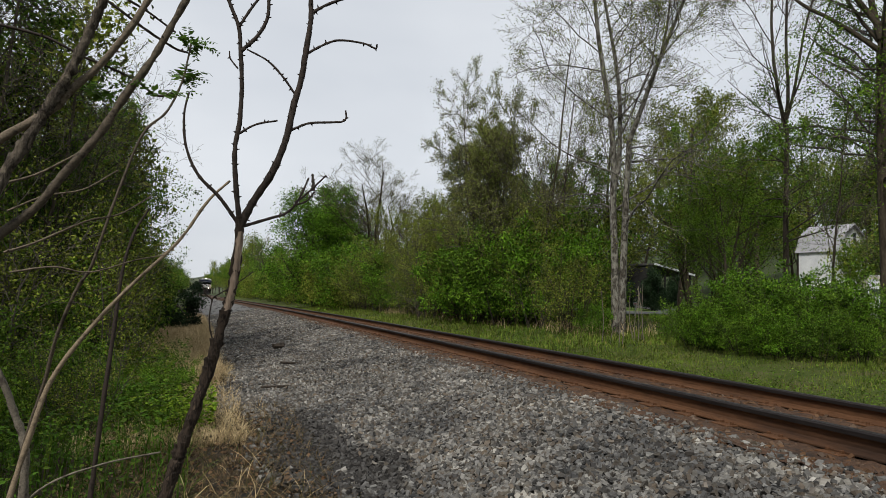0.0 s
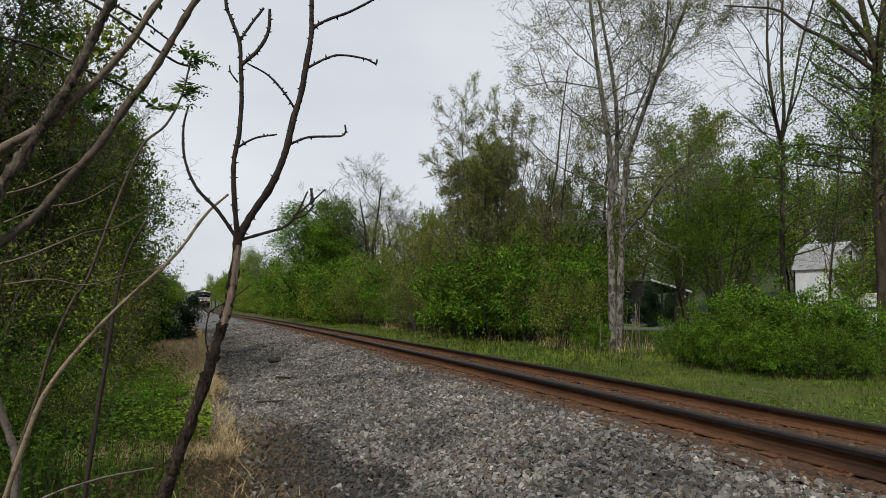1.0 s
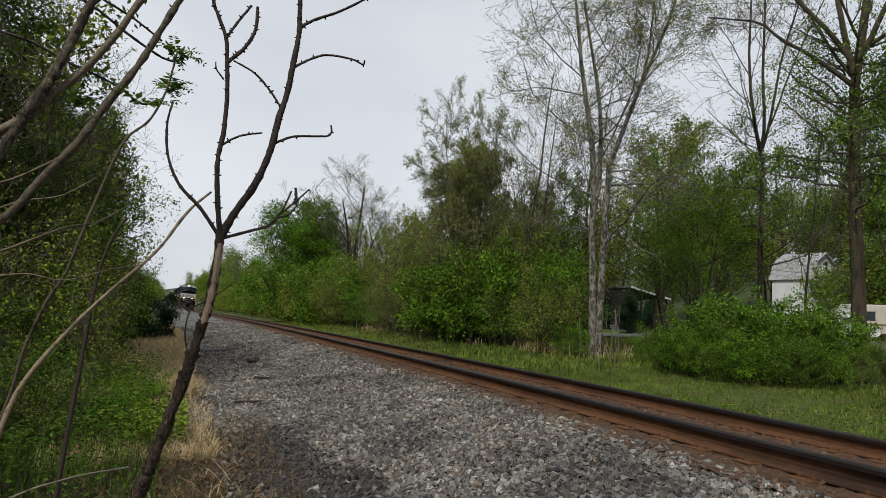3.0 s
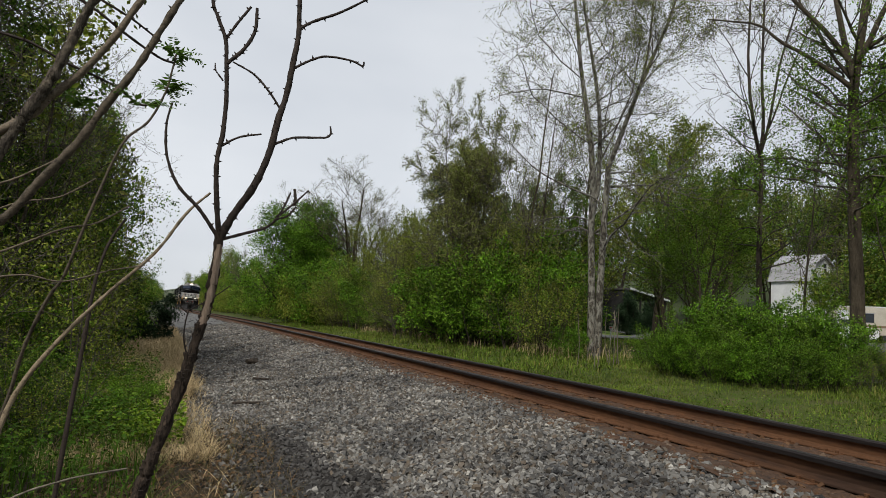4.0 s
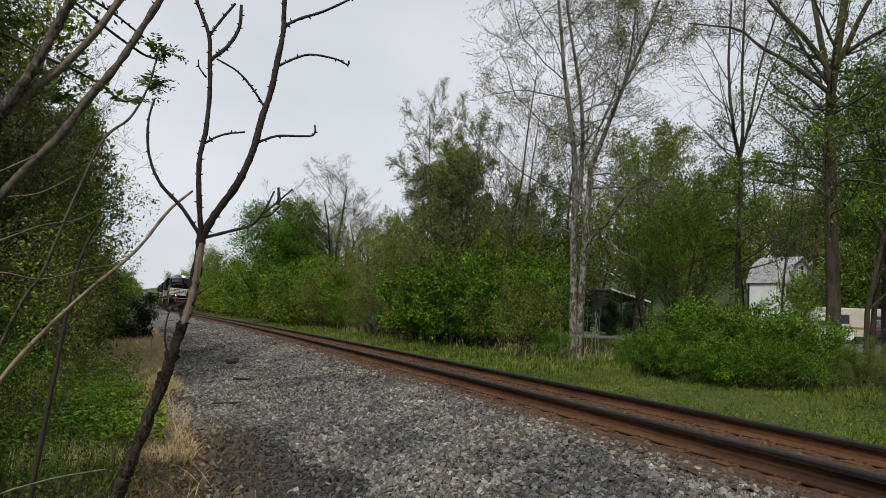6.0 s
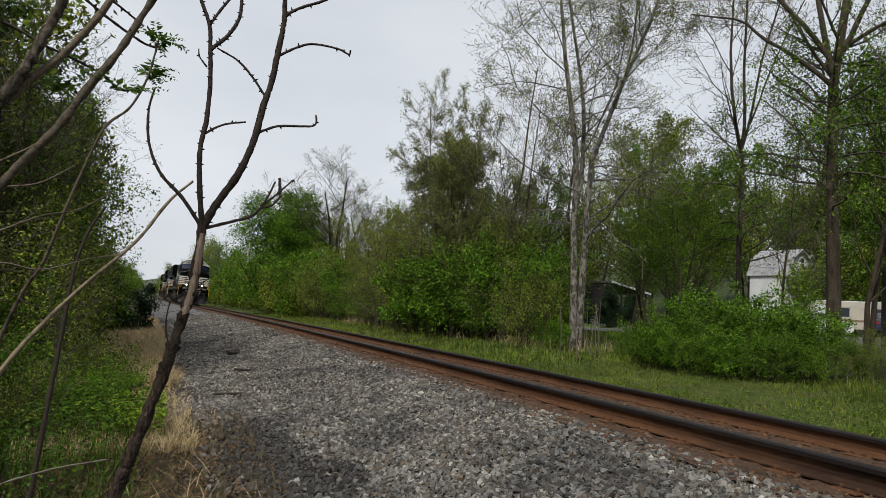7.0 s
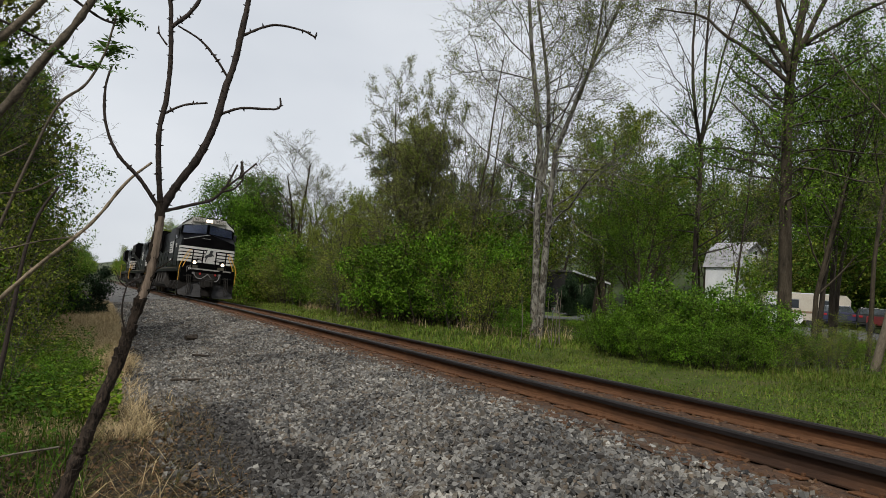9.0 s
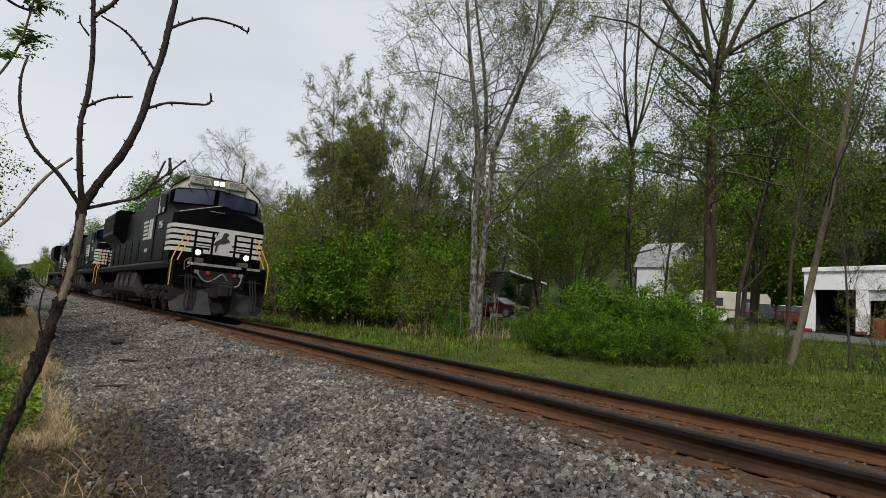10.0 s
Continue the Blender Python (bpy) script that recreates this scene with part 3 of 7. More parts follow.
kind("wispy", "tree", "slender many-stemmed tree with fine twigs and olive buds", "tree", 29, M["bark"], M["leaf_bud"], 10.6, 0.06, 4, 0.14, 0.25, 0.05, [(11, 0.3, 1.0, 42, 0.28, 6, 0.06, 0.12), (8, 0.15, 1.0, 42, 0.42, 5, 0.04, 0.16), (6, 0.15, 1.0, 42, 0.5, 4, 0.02, 0.2)], (10, 0.075, 0.08), M["twig"], group=T, limb_thick=0.4, least=0.0095)
kind("twiggy", "tree", "bare tree with dense brown twigs and purplish buds", "tree", 30, M["bark_dark"], M["leaf_brown"], 10.0, 0.11, 2, 0.12, 0.2, 0.06, [(11, 0.3, 1.0, 48, 0.40, 6, 0.08, 0.14), (7, 0.15, 1.0, 46, 0.42, 5, 0.04, 0.18), (5, 0.15, 1.0, 42, 0.5, 4, 0.02, 0.22)], (2, 0.04, 0.05), M["twig_violet"], group=T, limb_thick=0.4, least=0.0045)
kind("dark", "tree", "dark green tree in leaf", "tree", 24, M["bark_dark"], M["leaf_dark"], 8.5, 0.13, 1, 0.05, 0, 0.06, TREE, (20, 0.12, 0.12), M["twig_dark"], group=T, skip_last=True)
kind("fresh", "tree", "slim tree with fresh green leaves", "tree", 25, M["bark"], M["leaf_fresh"], 8.5, 0.10, 1, 0.05, 0, 0.06, TREE, (20, 0.09, 0.12), M["twig_dark"], group=T, skip_last=True)
kind("ivy", "tree", "tall slender tree with leafy upper crown", "tree", 27, M["bark_dark"], M["leaf_fresh"], 10.0, 0.10, 1, 0.03, 0, 0.05, [(13, 0.42, 1.0, 52, 0.34, 6, 0.06, 0.14), (7, 0.25, 1.0, 45, 0.45, 4, 0.03, 0.18), (5, 0.2, 1.0, 45, 0.5, 3, 0.0, 0.2)], (20, 0.085, 0.12), M["twig_dark"], group=T, skip_last=True)
for key, leaf, seed, name in (("m_fresh", "leaf_fresh", 31, "fresh green"), ("m_olive", "leaf_olive", 32, "olive"), ("m_dark", "leaf_dark", 33, "dark green")):
    kind(key, "tree", name + " woodland tree on the slope", "tree", seed, M["bark_dark"], M[leaf], 9.5, 0.15, 1, 0, 0, 0.05, MID, (52, 0.22, 0.36), M["twig_dark"], group="trees on the wooded slope", skip_last=True)


def stand(key, x, y, scale=1.0, tall=None, turn=None):
    """The first call for a kind sets the plant itself, the others set copies of it."""
    ob, out = KINDS[key]
    turn = rng.random() * 6.28 if turn is None else turn
    if not out:
        KINDS[key][1] = True
        return first(ob, x, y, turn, scale)
    return put(ob, x, y, turn, scale, 0, tall or scale * (0.88 + 0.24 * rng.random()))


def row(keys, y0, y1, gap, o0, o1, s0, s1):
    """A loose row of plants that follows the track."""
    y = y0
    while y < y1:
        stand(str(rng.choice(keys)), float(rail_x(y)) + o0 + (o1 - o0) * rng.random(), y, s0 + (s1 - s0) * rng.random())
        y += gap * (0.7 + 0.6 * rng.random())


for key, x, y in (("s_fresh", 11.0, 25.0), ("s_olive", 10.8, 29.0), ("s_bright", 10.9, 27.0), ("s_dark", 13.5, 27.5), ("s_thin", 10.6, 31.5), ("f_fresh", 10, 52), ("f_olive", 10, 55), ("f_dark", 12, 54), ("f_bright", 12, 58), ("m_fresh", 68, 56), ("m_olive", 66, 46), ("m_dark", 70, 38)):
    stand(key, x, y)
# hedge on the far side of the track
row(["s_thin", "s_olive", "s_olive", "s_fresh", "s_thin", "s_bright"], 18.5, 48, 1.8, 6.6, 7.6, 0.55, 0.85)
row(["s_fresh", "s_olive", "s_bright", "s_bright", "s_dark", "s_olive"], 22.5, 48, 2.2, 8.6, 10.2, 0.95, 1.3)
row(["f_olive", "f_olive", "f_fresh", "f_bright"], 48, 90, 1.9, 6.6, 8.0, 0.7, 1.1)
row(["f_olive", "f_fresh"], 90, 175, 4.0, 6.6, 8.0, 0.9, 1.3)
row(["f_olive", "f_fresh", "f_bright", "f_dark"], 48, 100, 3.2, 9.0, 11.5, 1.0, 1.5)
row(["m_olive", "m_fresh", "m_dark", "m_fresh"], 72, 110, 6.0, 11, 16, 0.6, 0.9)
row(["m_olive", "m_fresh", "m_fresh"], 100, 240, 6.0, 7, 10, 0.7, 1.05)
row(["m_dark", "m_olive"], 190, 430, 11.0, -9.5, -6.5, 0.75, 1.0)
row(["m_olive", "m_fresh"], 240, 560, 17.0, 6.5, 10, 0.9, 1.2)
row(["m_dark", "m_olive"], 30, 60, 4.0, 13, 18, 0.55, 0.75)
row(["fresh", "olive", "dark", "olive", "fresh"], 25.5, 47, 2.0, 10.0, 12.4, 0.48, 0.62)
row(["s_olive", "s_bright", "s_fresh", "s_olive"], 20.5, 47, 1.7, 7.4, 8.6, 0.7, 1.0)
for x, y, s in ((10.8, 28.6, 0.62), (11.5, 31.3, 0.7), (12.0, 34, 0.66), (11.2, 37, 0.68), (12.0, 40, 0.72), (11.6, 44, 0.75), (10.4, 33, 0.55), (13.0, 29.5, 0.7)):
    stand("olive", x, y, s * 0.82)
stand("s_red", 11.4, 23.4)
KINDS["dome"][1] = True
KINDS["dome"][0].matrix_basis = Matrix.Translation((8.9, 59.5, float(land(8.9, 59.5)))) @ Matrix.Diagonal((1.0, 1.0, 0.96, 1))
stand("dome", 11.0, 62.5, 0.95, 0.86, 2.5)
stand("dome", 10.2, 57.5, 0.8, 0.72, 4.1)
KINDS["bare"][1] = True
KINDS["bare"][0].matrix_basis = Matrix.Translation((14.3, 59.3, float(land(14.3, 59.3)))) @ Matrix.Rotation(0.4, 4, "Z") @ Matrix.Diagonal((1.2, 1.2, 0.87, 1))
for x, y, s in ((18.4, 60, 0.8), (12.0, 66, 0.9), (10.5, 110, 0.8)):
    stand("bare", x, y, s, s * 0.88)
stand("slim", 13.1, 24.7)
stand("wispy", 11.1, 25.7)
stand("wispy", 12.1, 26.4, 0.9)
for x, y, s in ((13.9, 24.3, 0.76),):
    stand("slim", x, y, s)
# woods to the left
row(["s_dark", "s_fresh", "s_dark", "s_olive", "s_thin"], 10.0, 30, 1.9, -7.6, -6.7, 0.5, 0.85)
row(["s_dark", "s_fresh", "s_dark", "s_olive"], 7.0, 30, 2.2, -9.6, -8.2, 0.7, 0.95)
row(["f_dark", "f_fresh", "f_olive"], 30, 150, 3.0, -9.4, -8.4, 0.8, 1.1)
row(["f_dark", "f_olive"], 30, 90, 4.0, -12, -10.6, 1.1, 1.6)
# unseen trees added behind the eye to block light from the horizon
row(["m_dark", "m_olive", "m_fresh"], -45, 4, 5.0, -13, -8, 0.7, 1.0)
row(["m_fresh", "m_olive"], -45, -2, 5.0, 9, 14, 0.7, 1.0)
row(["m_dark", "m_fresh"], -60, -45, 3.0, -8, 10, 0.8, 1.1)
for key, x, y, s in (("s_fresh", -0.4, 9.3, 0.19), ("s_bright", -0.75, 8.2, 0.17), ("s_thin", -1.75, 11.2, 0.6), ("s_bright", -1.5, 9.6, 0.22), ("s_fresh", -2.4, 9.0, 0.24)):
    stand(key, x, y, s)
stand("olive", -8.5, 47.0)
stand("dark", -9.0, 52.0)
stand("fresh", -8.0, 44.0)
for key, x, y, s in (("dark", -2.9, 17.5, 0.56), ("twiggy", -3.1, 19.5, 0.62), ("dark", -3.5, 22, 0.74), ("dark", -3.3, 15.0, 0.5), ("dark", -4.2, 18.5, 0.55), ("dark", -3.8, 25.5, 0.78), ("dark", -4.4, 28.0, 0.85), ("slim", -3.1, 16.0, 0.5), ("slim", -2.8, 20.0, 0.55), ("dark", -5.7, 34, 0.9), ("olive", -6.4, 40, 0.9), ("slim", -3.2, 14.0, 0.60), ("slim", -4.0, 12.6, 0.66), ("slim", -4.8, 11.6, 0.7), ("slim", -5.8, 13.0, 0.8), ("slim", -3.7, 10.5, 0.6), ("dark", -5.4, 13.8, 0.75), ("dark", -4.6, 15.5, 0.85), ("olive", -5.2, 12.0, 0.55), ("fresh", -4.2, 9.6, 0.42), ("fresh", -6.6, 15.0, 1.0), ("s_dark", -2.6, 7.2, 0.36), ("s_fresh", -2.0, 6.6, 0.22), ("s_dark", -3.4, 6.4, 0.36), ("s_dark", -1.5, 8.4, 0.28), ("s_fresh", -3.3, 8.6, 0.45), ("s_dark", -4.4, 7.4, 0.5), ("s_thin", -1.2, 7.6, 0.3)):
    stand(key, x, y, s)
stand("twiggy", -5.6, 11.2)
for x, y, s in ((-4.6, 13.2, 0.8), (-6.6, 10.6, 0.9)):
    stand("twiggy", x, y, s)
row(["m_dark", "m_olive", "m_dark"], 42, 150, 9.0, -15, -12, 0.55, 0.8)
row(["m_dark", "m_olive"], 14, 60, 6.0, -22, -14, 0.5, 0.7)
row(["m_dark", "m_dark", "m_olive"], 12, 40, 3.0, -12.0, -8.5, 0.6, 0.8)
# the big bush in front of the house
for x, y, s, key in ((11.0, 11.4, 0.26, "s_fresh"), (11.2, 10.5, 0.28, "s_bright"), (11.5, 9.9, 0.25, "s_dark"), (12.0, 9.4, 0.24, "s_fresh"), (12.7, 9.3, 0.22, "s_thin"), (11.2, 12.4, 0.28, "s_bright"), (11.8, 13.6, 0.22, "s_fresh"), (12.5, 14.8, 0.17, "s_fresh"), (11.7, 11.8, 0.42, "s_bright"), (12.0, 10.9, 0.40, "s_fresh"), (12.4, 10.2, 0.36, "s_bright"), (13.1, 9.9, 0.30, "s_fresh"), (12.0, 12.7, 0.42, "s_fresh"), (12.7, 13.8, 0.28, "s_bright"), (12.5, 11.7, 0.50, "s_bright"), (13.0, 10.9, 0.44, "s_fresh"), (12.9, 12.6, 0.48, "s_fresh"), (13.7, 10.7, 0.38, "s_bright"), (11.6, 11.1, 0.34, "s_fresh"), (13.6, 9.5, 0.2, "s_dark"), (14.4, 9.2, 0.17, "s_fresh"), (11.6, 13.6, 0.28, "s_bright"), (11.9, 14.7, 0.22, "s_fresh"), (11.2, 13.0, 0.30, "s_fresh")):
    stand(key, x - 0.2, y - 0.25, s * 1.06)
# pale sycamore
SYC = [(17, 0.24, 0.97, 64, 0.29, 9, 0.02, 0.15), (9, 0.12, 1.0, 48, 0.42, 5, 0.02, 0.18), (7, 0.12, 1.0, 46, 0.5, 4, 0.0, 0.22)]
SYC_STEMS = uprights([
    ([(0.14, -0.15), (0.12, 1.2), (0.09, 2.46), (0.01, 3.9), (0.03, 5.26), (0.02, 6.28), (-0.19, 7.4), (-0.33, 8.35), (-0.51, 9.5), (-0.59, 10.47), (-0.79, 11.66), (-0.9, 13.2), (-1.0, 15.0)], 0.135, 0.025, 0.3),
    ([(0.33, -0.15), (0.34, 2.0), (0.40, 3.91), (0.43, 5.18), (0.49, 6.1), (0.76, 6.84), (1.08, 7.68), (1.39, 8.71), (1.8, 9.65), (2.15, 10.59), (2.44, 11.53), (2.8, 13.0)], 0.13, 0.03, -0.4),
    ([(0.05, 4.5), (0.18, 5.3), (0.2, 6.1), (0.19, 7.4), (0.08, 8.34), (-0.13, 9.49), (-0.36, 10.66), (-0.55, 11.75), (-0.7, 13.5)], 0.085, 0.022, -0.8),
    ([(1.10, 7.72), (1.44, 8.9), (1.62, 9.84), (1.72, 10.98), (1.77, 11.75), (1.85, 13.2)], 0.05, 0.02, 0.7)], (0.829, -0.559))
syc = plant("tree", "tall pale mottled sycamore with twin trunks and small new leaves", "tree", 38, M["bark_pale"], M["leaf_olive"], 15, 0.15, 3, 0.03, 0.12, 0.05, SYC, (8, 0.055, 0.10), M["twig_pale"], limb_thick=0.36, built=SYC_STEMS, least=0.0045)
first(syc, 11.75, 17.4)
stand("s_bright", 11.0, 17.3, 0.30)
# trees round the house and garage
for key, x, y, s in (("olive", 20.9, 25.4, 1.0), ("dark", 17.2, 28.2, 0.8), ("olive", 23.0, 28.0, 1.08), ("olive", 23.2, 27.4, 1.0), ("olive", 20.5, 31, 0.95), ("dark", 17.0, 31.0, 0.9), ("fresh", 18.6, 22.2, 0.62), ("olive", 24, 26, 0.85), ("fresh", 23.5, 24.5, 0.7)):
    stand(key, x, y, s)
FORK_STEMS = uprights([
    ([(0.01, -0.15), (0.01, 0.85), (-0.01, 2.87), (-0.02, 4.51), (0.07, 6.39), (0.02, 7.67), (-0.2, 8.32), (-0.34, 9.31), (-0.44, 10.97), (-0.4, 12.3), (-0.36, 13.65), (-0.3, 15.5)], 0.15, 0.03, 0.2),
    ([(0.02, 7.5), (0.12, 8.52), (0.03, 10.04), (0.07, 11.57), (0.12, 13.57), (0.15, 15.5)], 0.085, 0.03, -0.5),
    ([(0.04, 7.5), (0.27, 8.4), (0.48, 9.78), (0.66, 10.95), (0.91, 11.9), (1.26, 13.17), (1.6, 14.5)], 0.075, 0.025, 0.6),
    ([(0.15, 8.0), (0.5, 8.9), (0.85, 10.1), (1.5, 11.7), (2.2, 13.2), (2.6, 14.5)], 0.05, 0.02, -0.4)], (0.679, -0.734))
clump = plant("tree", "dark bare tree whose trunk splits into tall upright stems", "tree", 43, M["bark_dark"], M["leaf_bud"], 15, 0.15, 4, 0, 0, 0.03, [(11, 0.4, 0.97, 42, 0.22, 6, 0.10, 0.10), (7, 0.2, 1.0, 42, 0.42, 4, 0.05, 0.16), (5, 0.2, 1.0, 42, 0.5, 3, 0.0, 0.2)], (3, 0.055, 0.08), M["twig_dark"], limb_thick=0.36, built=FORK_STEMS, least=0.005)
leafage(clump, 61, (FORK_STEMS[0][:1], FORK_STEMS[1][:1]), 26, 1.7, 50, 0.075, 0.17, M["leaf_fresh"], M["twig_dark"], 0.2, 0.56, 62)
first(clump, 19.1, 17.64)
BIG_STEMS = uprights([
    ([(0.0, -0.15), (-0.02, 2.53), (-0.06, 3.72), (-0.08, 5.54), (-0.09, 6.94), (-0.02, 8.35), (0.13, 8.97), (0.22, 9.75), (0.3, 10.4), (0.45, 12.0), (0.6, 14.0)], 0.235, 0.09, 0.2),
    ([(-0.07, 7.9), (-0.25, 8.87), (-0.37, 9.71), (-0.47, 10.38), (-0.6, 11.6), (-0.7, 13.0)], 0.105, 0.04, 0.6),
    ([(0.02, 8.3), (0.34, 8.85), (0.54, 9.37), (0.83, 9.95), (1.3, 10.6), (2.0, 11.4)], 0.11, 0.04, -0.5),
    ([(-0.12, 8.3), (-0.64, 9.18), (-1.05, 9.71), (-1.48, 10.26), (-1.9, 10.9), (-2.4, 11.8)], 0.09, 0.035, -0.7),
    ([(-0.1, 7.6), (-0.57, 8.12), (-1.26, 8.79), (-1.83, 9.23), (-2.36, 9.92), (-3.05, 10.14), (-3.85, 10.42)], 0.07, 0.02, 0.3),
    ([(0.05, 8.5), (0.7, 8.9), (1.5, 9.3), (2.4, 9.6), (3.2, 10.2)], 0.075, 0.025, -0.4)], (0.59, -0.807))
forked = plant("tree", "tall ivy-clad tree with long bare limbs and fresh leaves", "tree", 44, M["bark"], M["leaf_bud"], 14.5, 0.23, 6, 0, 0, 0.035, [(7, 0.55, 1.0, 45, 0.22, 6, 0.06, 0.12), (7, 0.2, 1.0, 45, 0.42, 4, 0.03, 0.16), (5, 0.2, 1.0, 45, 0.5, 3, 0.0, 0.2)], (3, 0.05, 0.08), M["twig_dark"], limb_thick=0.4, built=BIG_STEMS, least=0.005)
leafage(forked, 62, (BIG_STEMS[0][:1], BIG_STEMS[1][:1]), 34, 2.2, 80, 0.07, 0.21, M["leaf_fresh"], M["twig_dark"], 0.3, 0.62, 66, 0.06)
first(forked, 16.15, 11.79)
stand("ivy", 19.4, 12.6)
for x, y, s in ((17.7, 11.9, 0.82), (20.0, 12.9, 0.75)):
    stand("ivy", x, y, s)
for x, y, s in ((18.6, 19.6, 0.72), (17.2, 18.6, 0.6), (19.6, 21.6, 0.8)):
    stand("fresh", x, y, s)
for key, x, y, s in (("fresh", 16.9, 11.4, 0.78), ("slim", 17.2, 10.2, 0.8), ("slim", 13.5, 6.7, 0.35), ("s_thin", 14.5, 6.3, 0.5), ("slim", 19.5, 7.5, 0.9), ("fresh", 22.0, 8.0, 1.0), ("olive", 23, 4, 1.0), ("slim", 16.5, 5.0, 0.8)):
    stand(key, x, y, s)
bent = plant("tree", "young tree leaning to one side", "tree", 46, M["pole_bark"], M["leaf_fresh"], 8.0, 0.09, 1, 0.0, 0, 0.04, [(8, 0.4, 1.0, 45, 0.4, 5, 0.05, 0.12), (6, 0.2, 1.0, 45, 0.45, 4, 0.03, 0.16)], (6, 0.08, 0.14), M["twig_dark"])
bent.matrix_basis = Matrix.Translation((13.8, 8.05, float(land(13.8, 8.05)))) @ Matrix.Rotation(0.24, 4, Vector((-0.87, -0.49, 0)).cross(Vector((0, 0, 1))).cross(Vector((0, 0, 1))))
# pine and distant woods
M_P = plant("pine", "tall dark green pine above the hedgerow", "tree", 51, M["bark_dark"], M["needle"], 13.6, 0.22, 1, 0, 0, 0.02, [(34, 0.35, 1.0, 80, 0.26, 4, 0.03, 0.08), (8, 0.3, 1.0, 40, 0.35, 3, 0.06, 0.1)], (110, 0.15, 0.2), M["bark_dark"], skip_last=True)
M_P.matrix_basis = Matrix.Translation((24.1, 55.0, float(land(24.1, 55.0)))) @ Matrix.Diagonal((1.3, 1.3, 1.12, 1))
cedar = plant("cedar_bush", "dense dark evergreen bush beside the track", "shrub", 52, M["bark_dark"], M["needle"], 2.6, 0.05, 5, 0.35, 0.5, 0.05, [(14, 0.05, 1.0, 55, 0.35, 4, 0.05, 0.1), (6, 0.2, 1.0, 45, 0.4, 3, 0.03, 0.15)], (64, 0.08, 0.12), M["bark_dark"])
first(cedar, -1.25, 27.0, 0.0, 0.9)
for x, y, s in ((30.2, 43.5, 1.1), (32.0, 42.0, 1.2), (33.8, 43.0, 1.0), (29.0, 45.5, 1.2)):
    copy_thing(cedar, Matrix.Translation((x, y, float(land(x, y)))) @ Matrix.Rotation(x, 4, "Z") @ Matrix.Scale(s, 4))
for key, x, y, s in (("f_olive", -2.6, 27.5, 0.6), ("f_olive", -2.9, 24.0, 0.5), ("s_thin", -2.5, 21.0, 0.7), ("s_olive", -2.3, 18.0, 0.6)):
    stand(key, x, y, s)
for i in range(80):
    x, y = 46 + 60 * rng.random() ** 1.3, -25 + 125 * rng.random()
    if not (x < 66 and 34 < y < 56):
        stand(str(rng.choice(["m_fresh", "m_olive", "m_olive", "m_dark"])), x, y, 1.0 + 0.5 * rng.random())
for x, y in ((44, 52), (50, 58), (48, 32), (47, 25), (48, 18), (47, 10), (31, 47), (34, 58), (30, 62), (40, 60), (26, 52), (29, 48), (50, 28), (52, 22), (46, 29), (55, 31), (50, 19), (53, 26), (24.5, 50), (22, 48)):
    stand(str(rng.choice(["m_dark", "m_olive", "m_fresh"])), x, y, 0.75 + 0.3 * rng.random())

# tall trees behind the garage
for key, x, y, s in (("fresh", 48, 22, 1.7), ("olive", 49, 17, 1.6), ("dark", 47.5, 26, 1.6), ("fresh", 50, 12.5, 1.8), ("dark", 51, 20, 1.9), ("olive", 46.5, 24, 1.35), ("fresh", 49, 29.5, 1.5), ("dark", 52, 15, 1.9), ("dark", 48.5, 9, 1.7), ("dark", 60, 53, 2.0), ("fresh", 63.5, 48, 2.0), ("dark", 57, 57, 1.9), ("olive", 66, 43, 1.9), ("fresh", 53, 56, 1.7), ("dark", 63, 38.5, 1.8), ("olive", 59, 35, 1.6)):
    stand(key, x, y, s)
# woods round and behind the house
for x, y in ((62, 50), (64, 46), (64, 41), (61, 36.5), (66, 52), (60, 54), (57, 58), (54, 55), (66, 37), (68, 44), (50, 51), (47, 49)):
    stand(str(rng.choice(["m_dark", "m_olive", "m_fresh", "m_dark"])), x, y, 0.95 + 0.4 * rng.random())
for key, x, y, s in (("fresh", 20.6, 22.8, 0.5), ("slim", 15.3, 12.8, 0.5), ("fresh", 23.6, 18.6, 0.34), ("slim", 24.4, 19.0, 0.42), ("s_thin", 13.9, 9.0, 0.24), ("s_thin", 14.6, 8.3, 0.22), ("s_dark", 15.2, 9.6, 0.2), ("s_thin", 13.2, 8.6, 0.2), ("s_olive", 16.0, 10.2, 0.3)):
    stand(key, x, y, s)
# thicket at the foot of the hill, behind the camper
for k in range(22):
    a, d = radians(54.2 + 13 * (k % 11) / 10), 54 + 6 * (k // 11) + 2 * rng.random()
    stand(str(rng.choice(["f_dark", "f_olive", "f_dark", "f_fresh"])), d * math.sin(a), d * math.cos(a), 1.1 + 0.4 * rng.random())

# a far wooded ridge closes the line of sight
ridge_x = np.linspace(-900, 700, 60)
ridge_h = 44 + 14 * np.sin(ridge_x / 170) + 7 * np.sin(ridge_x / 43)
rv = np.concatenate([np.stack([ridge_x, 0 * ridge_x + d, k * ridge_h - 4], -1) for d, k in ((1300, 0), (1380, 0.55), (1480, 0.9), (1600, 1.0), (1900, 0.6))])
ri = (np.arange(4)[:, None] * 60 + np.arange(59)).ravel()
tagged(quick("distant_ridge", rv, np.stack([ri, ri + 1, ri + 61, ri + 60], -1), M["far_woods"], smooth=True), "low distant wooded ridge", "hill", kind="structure")


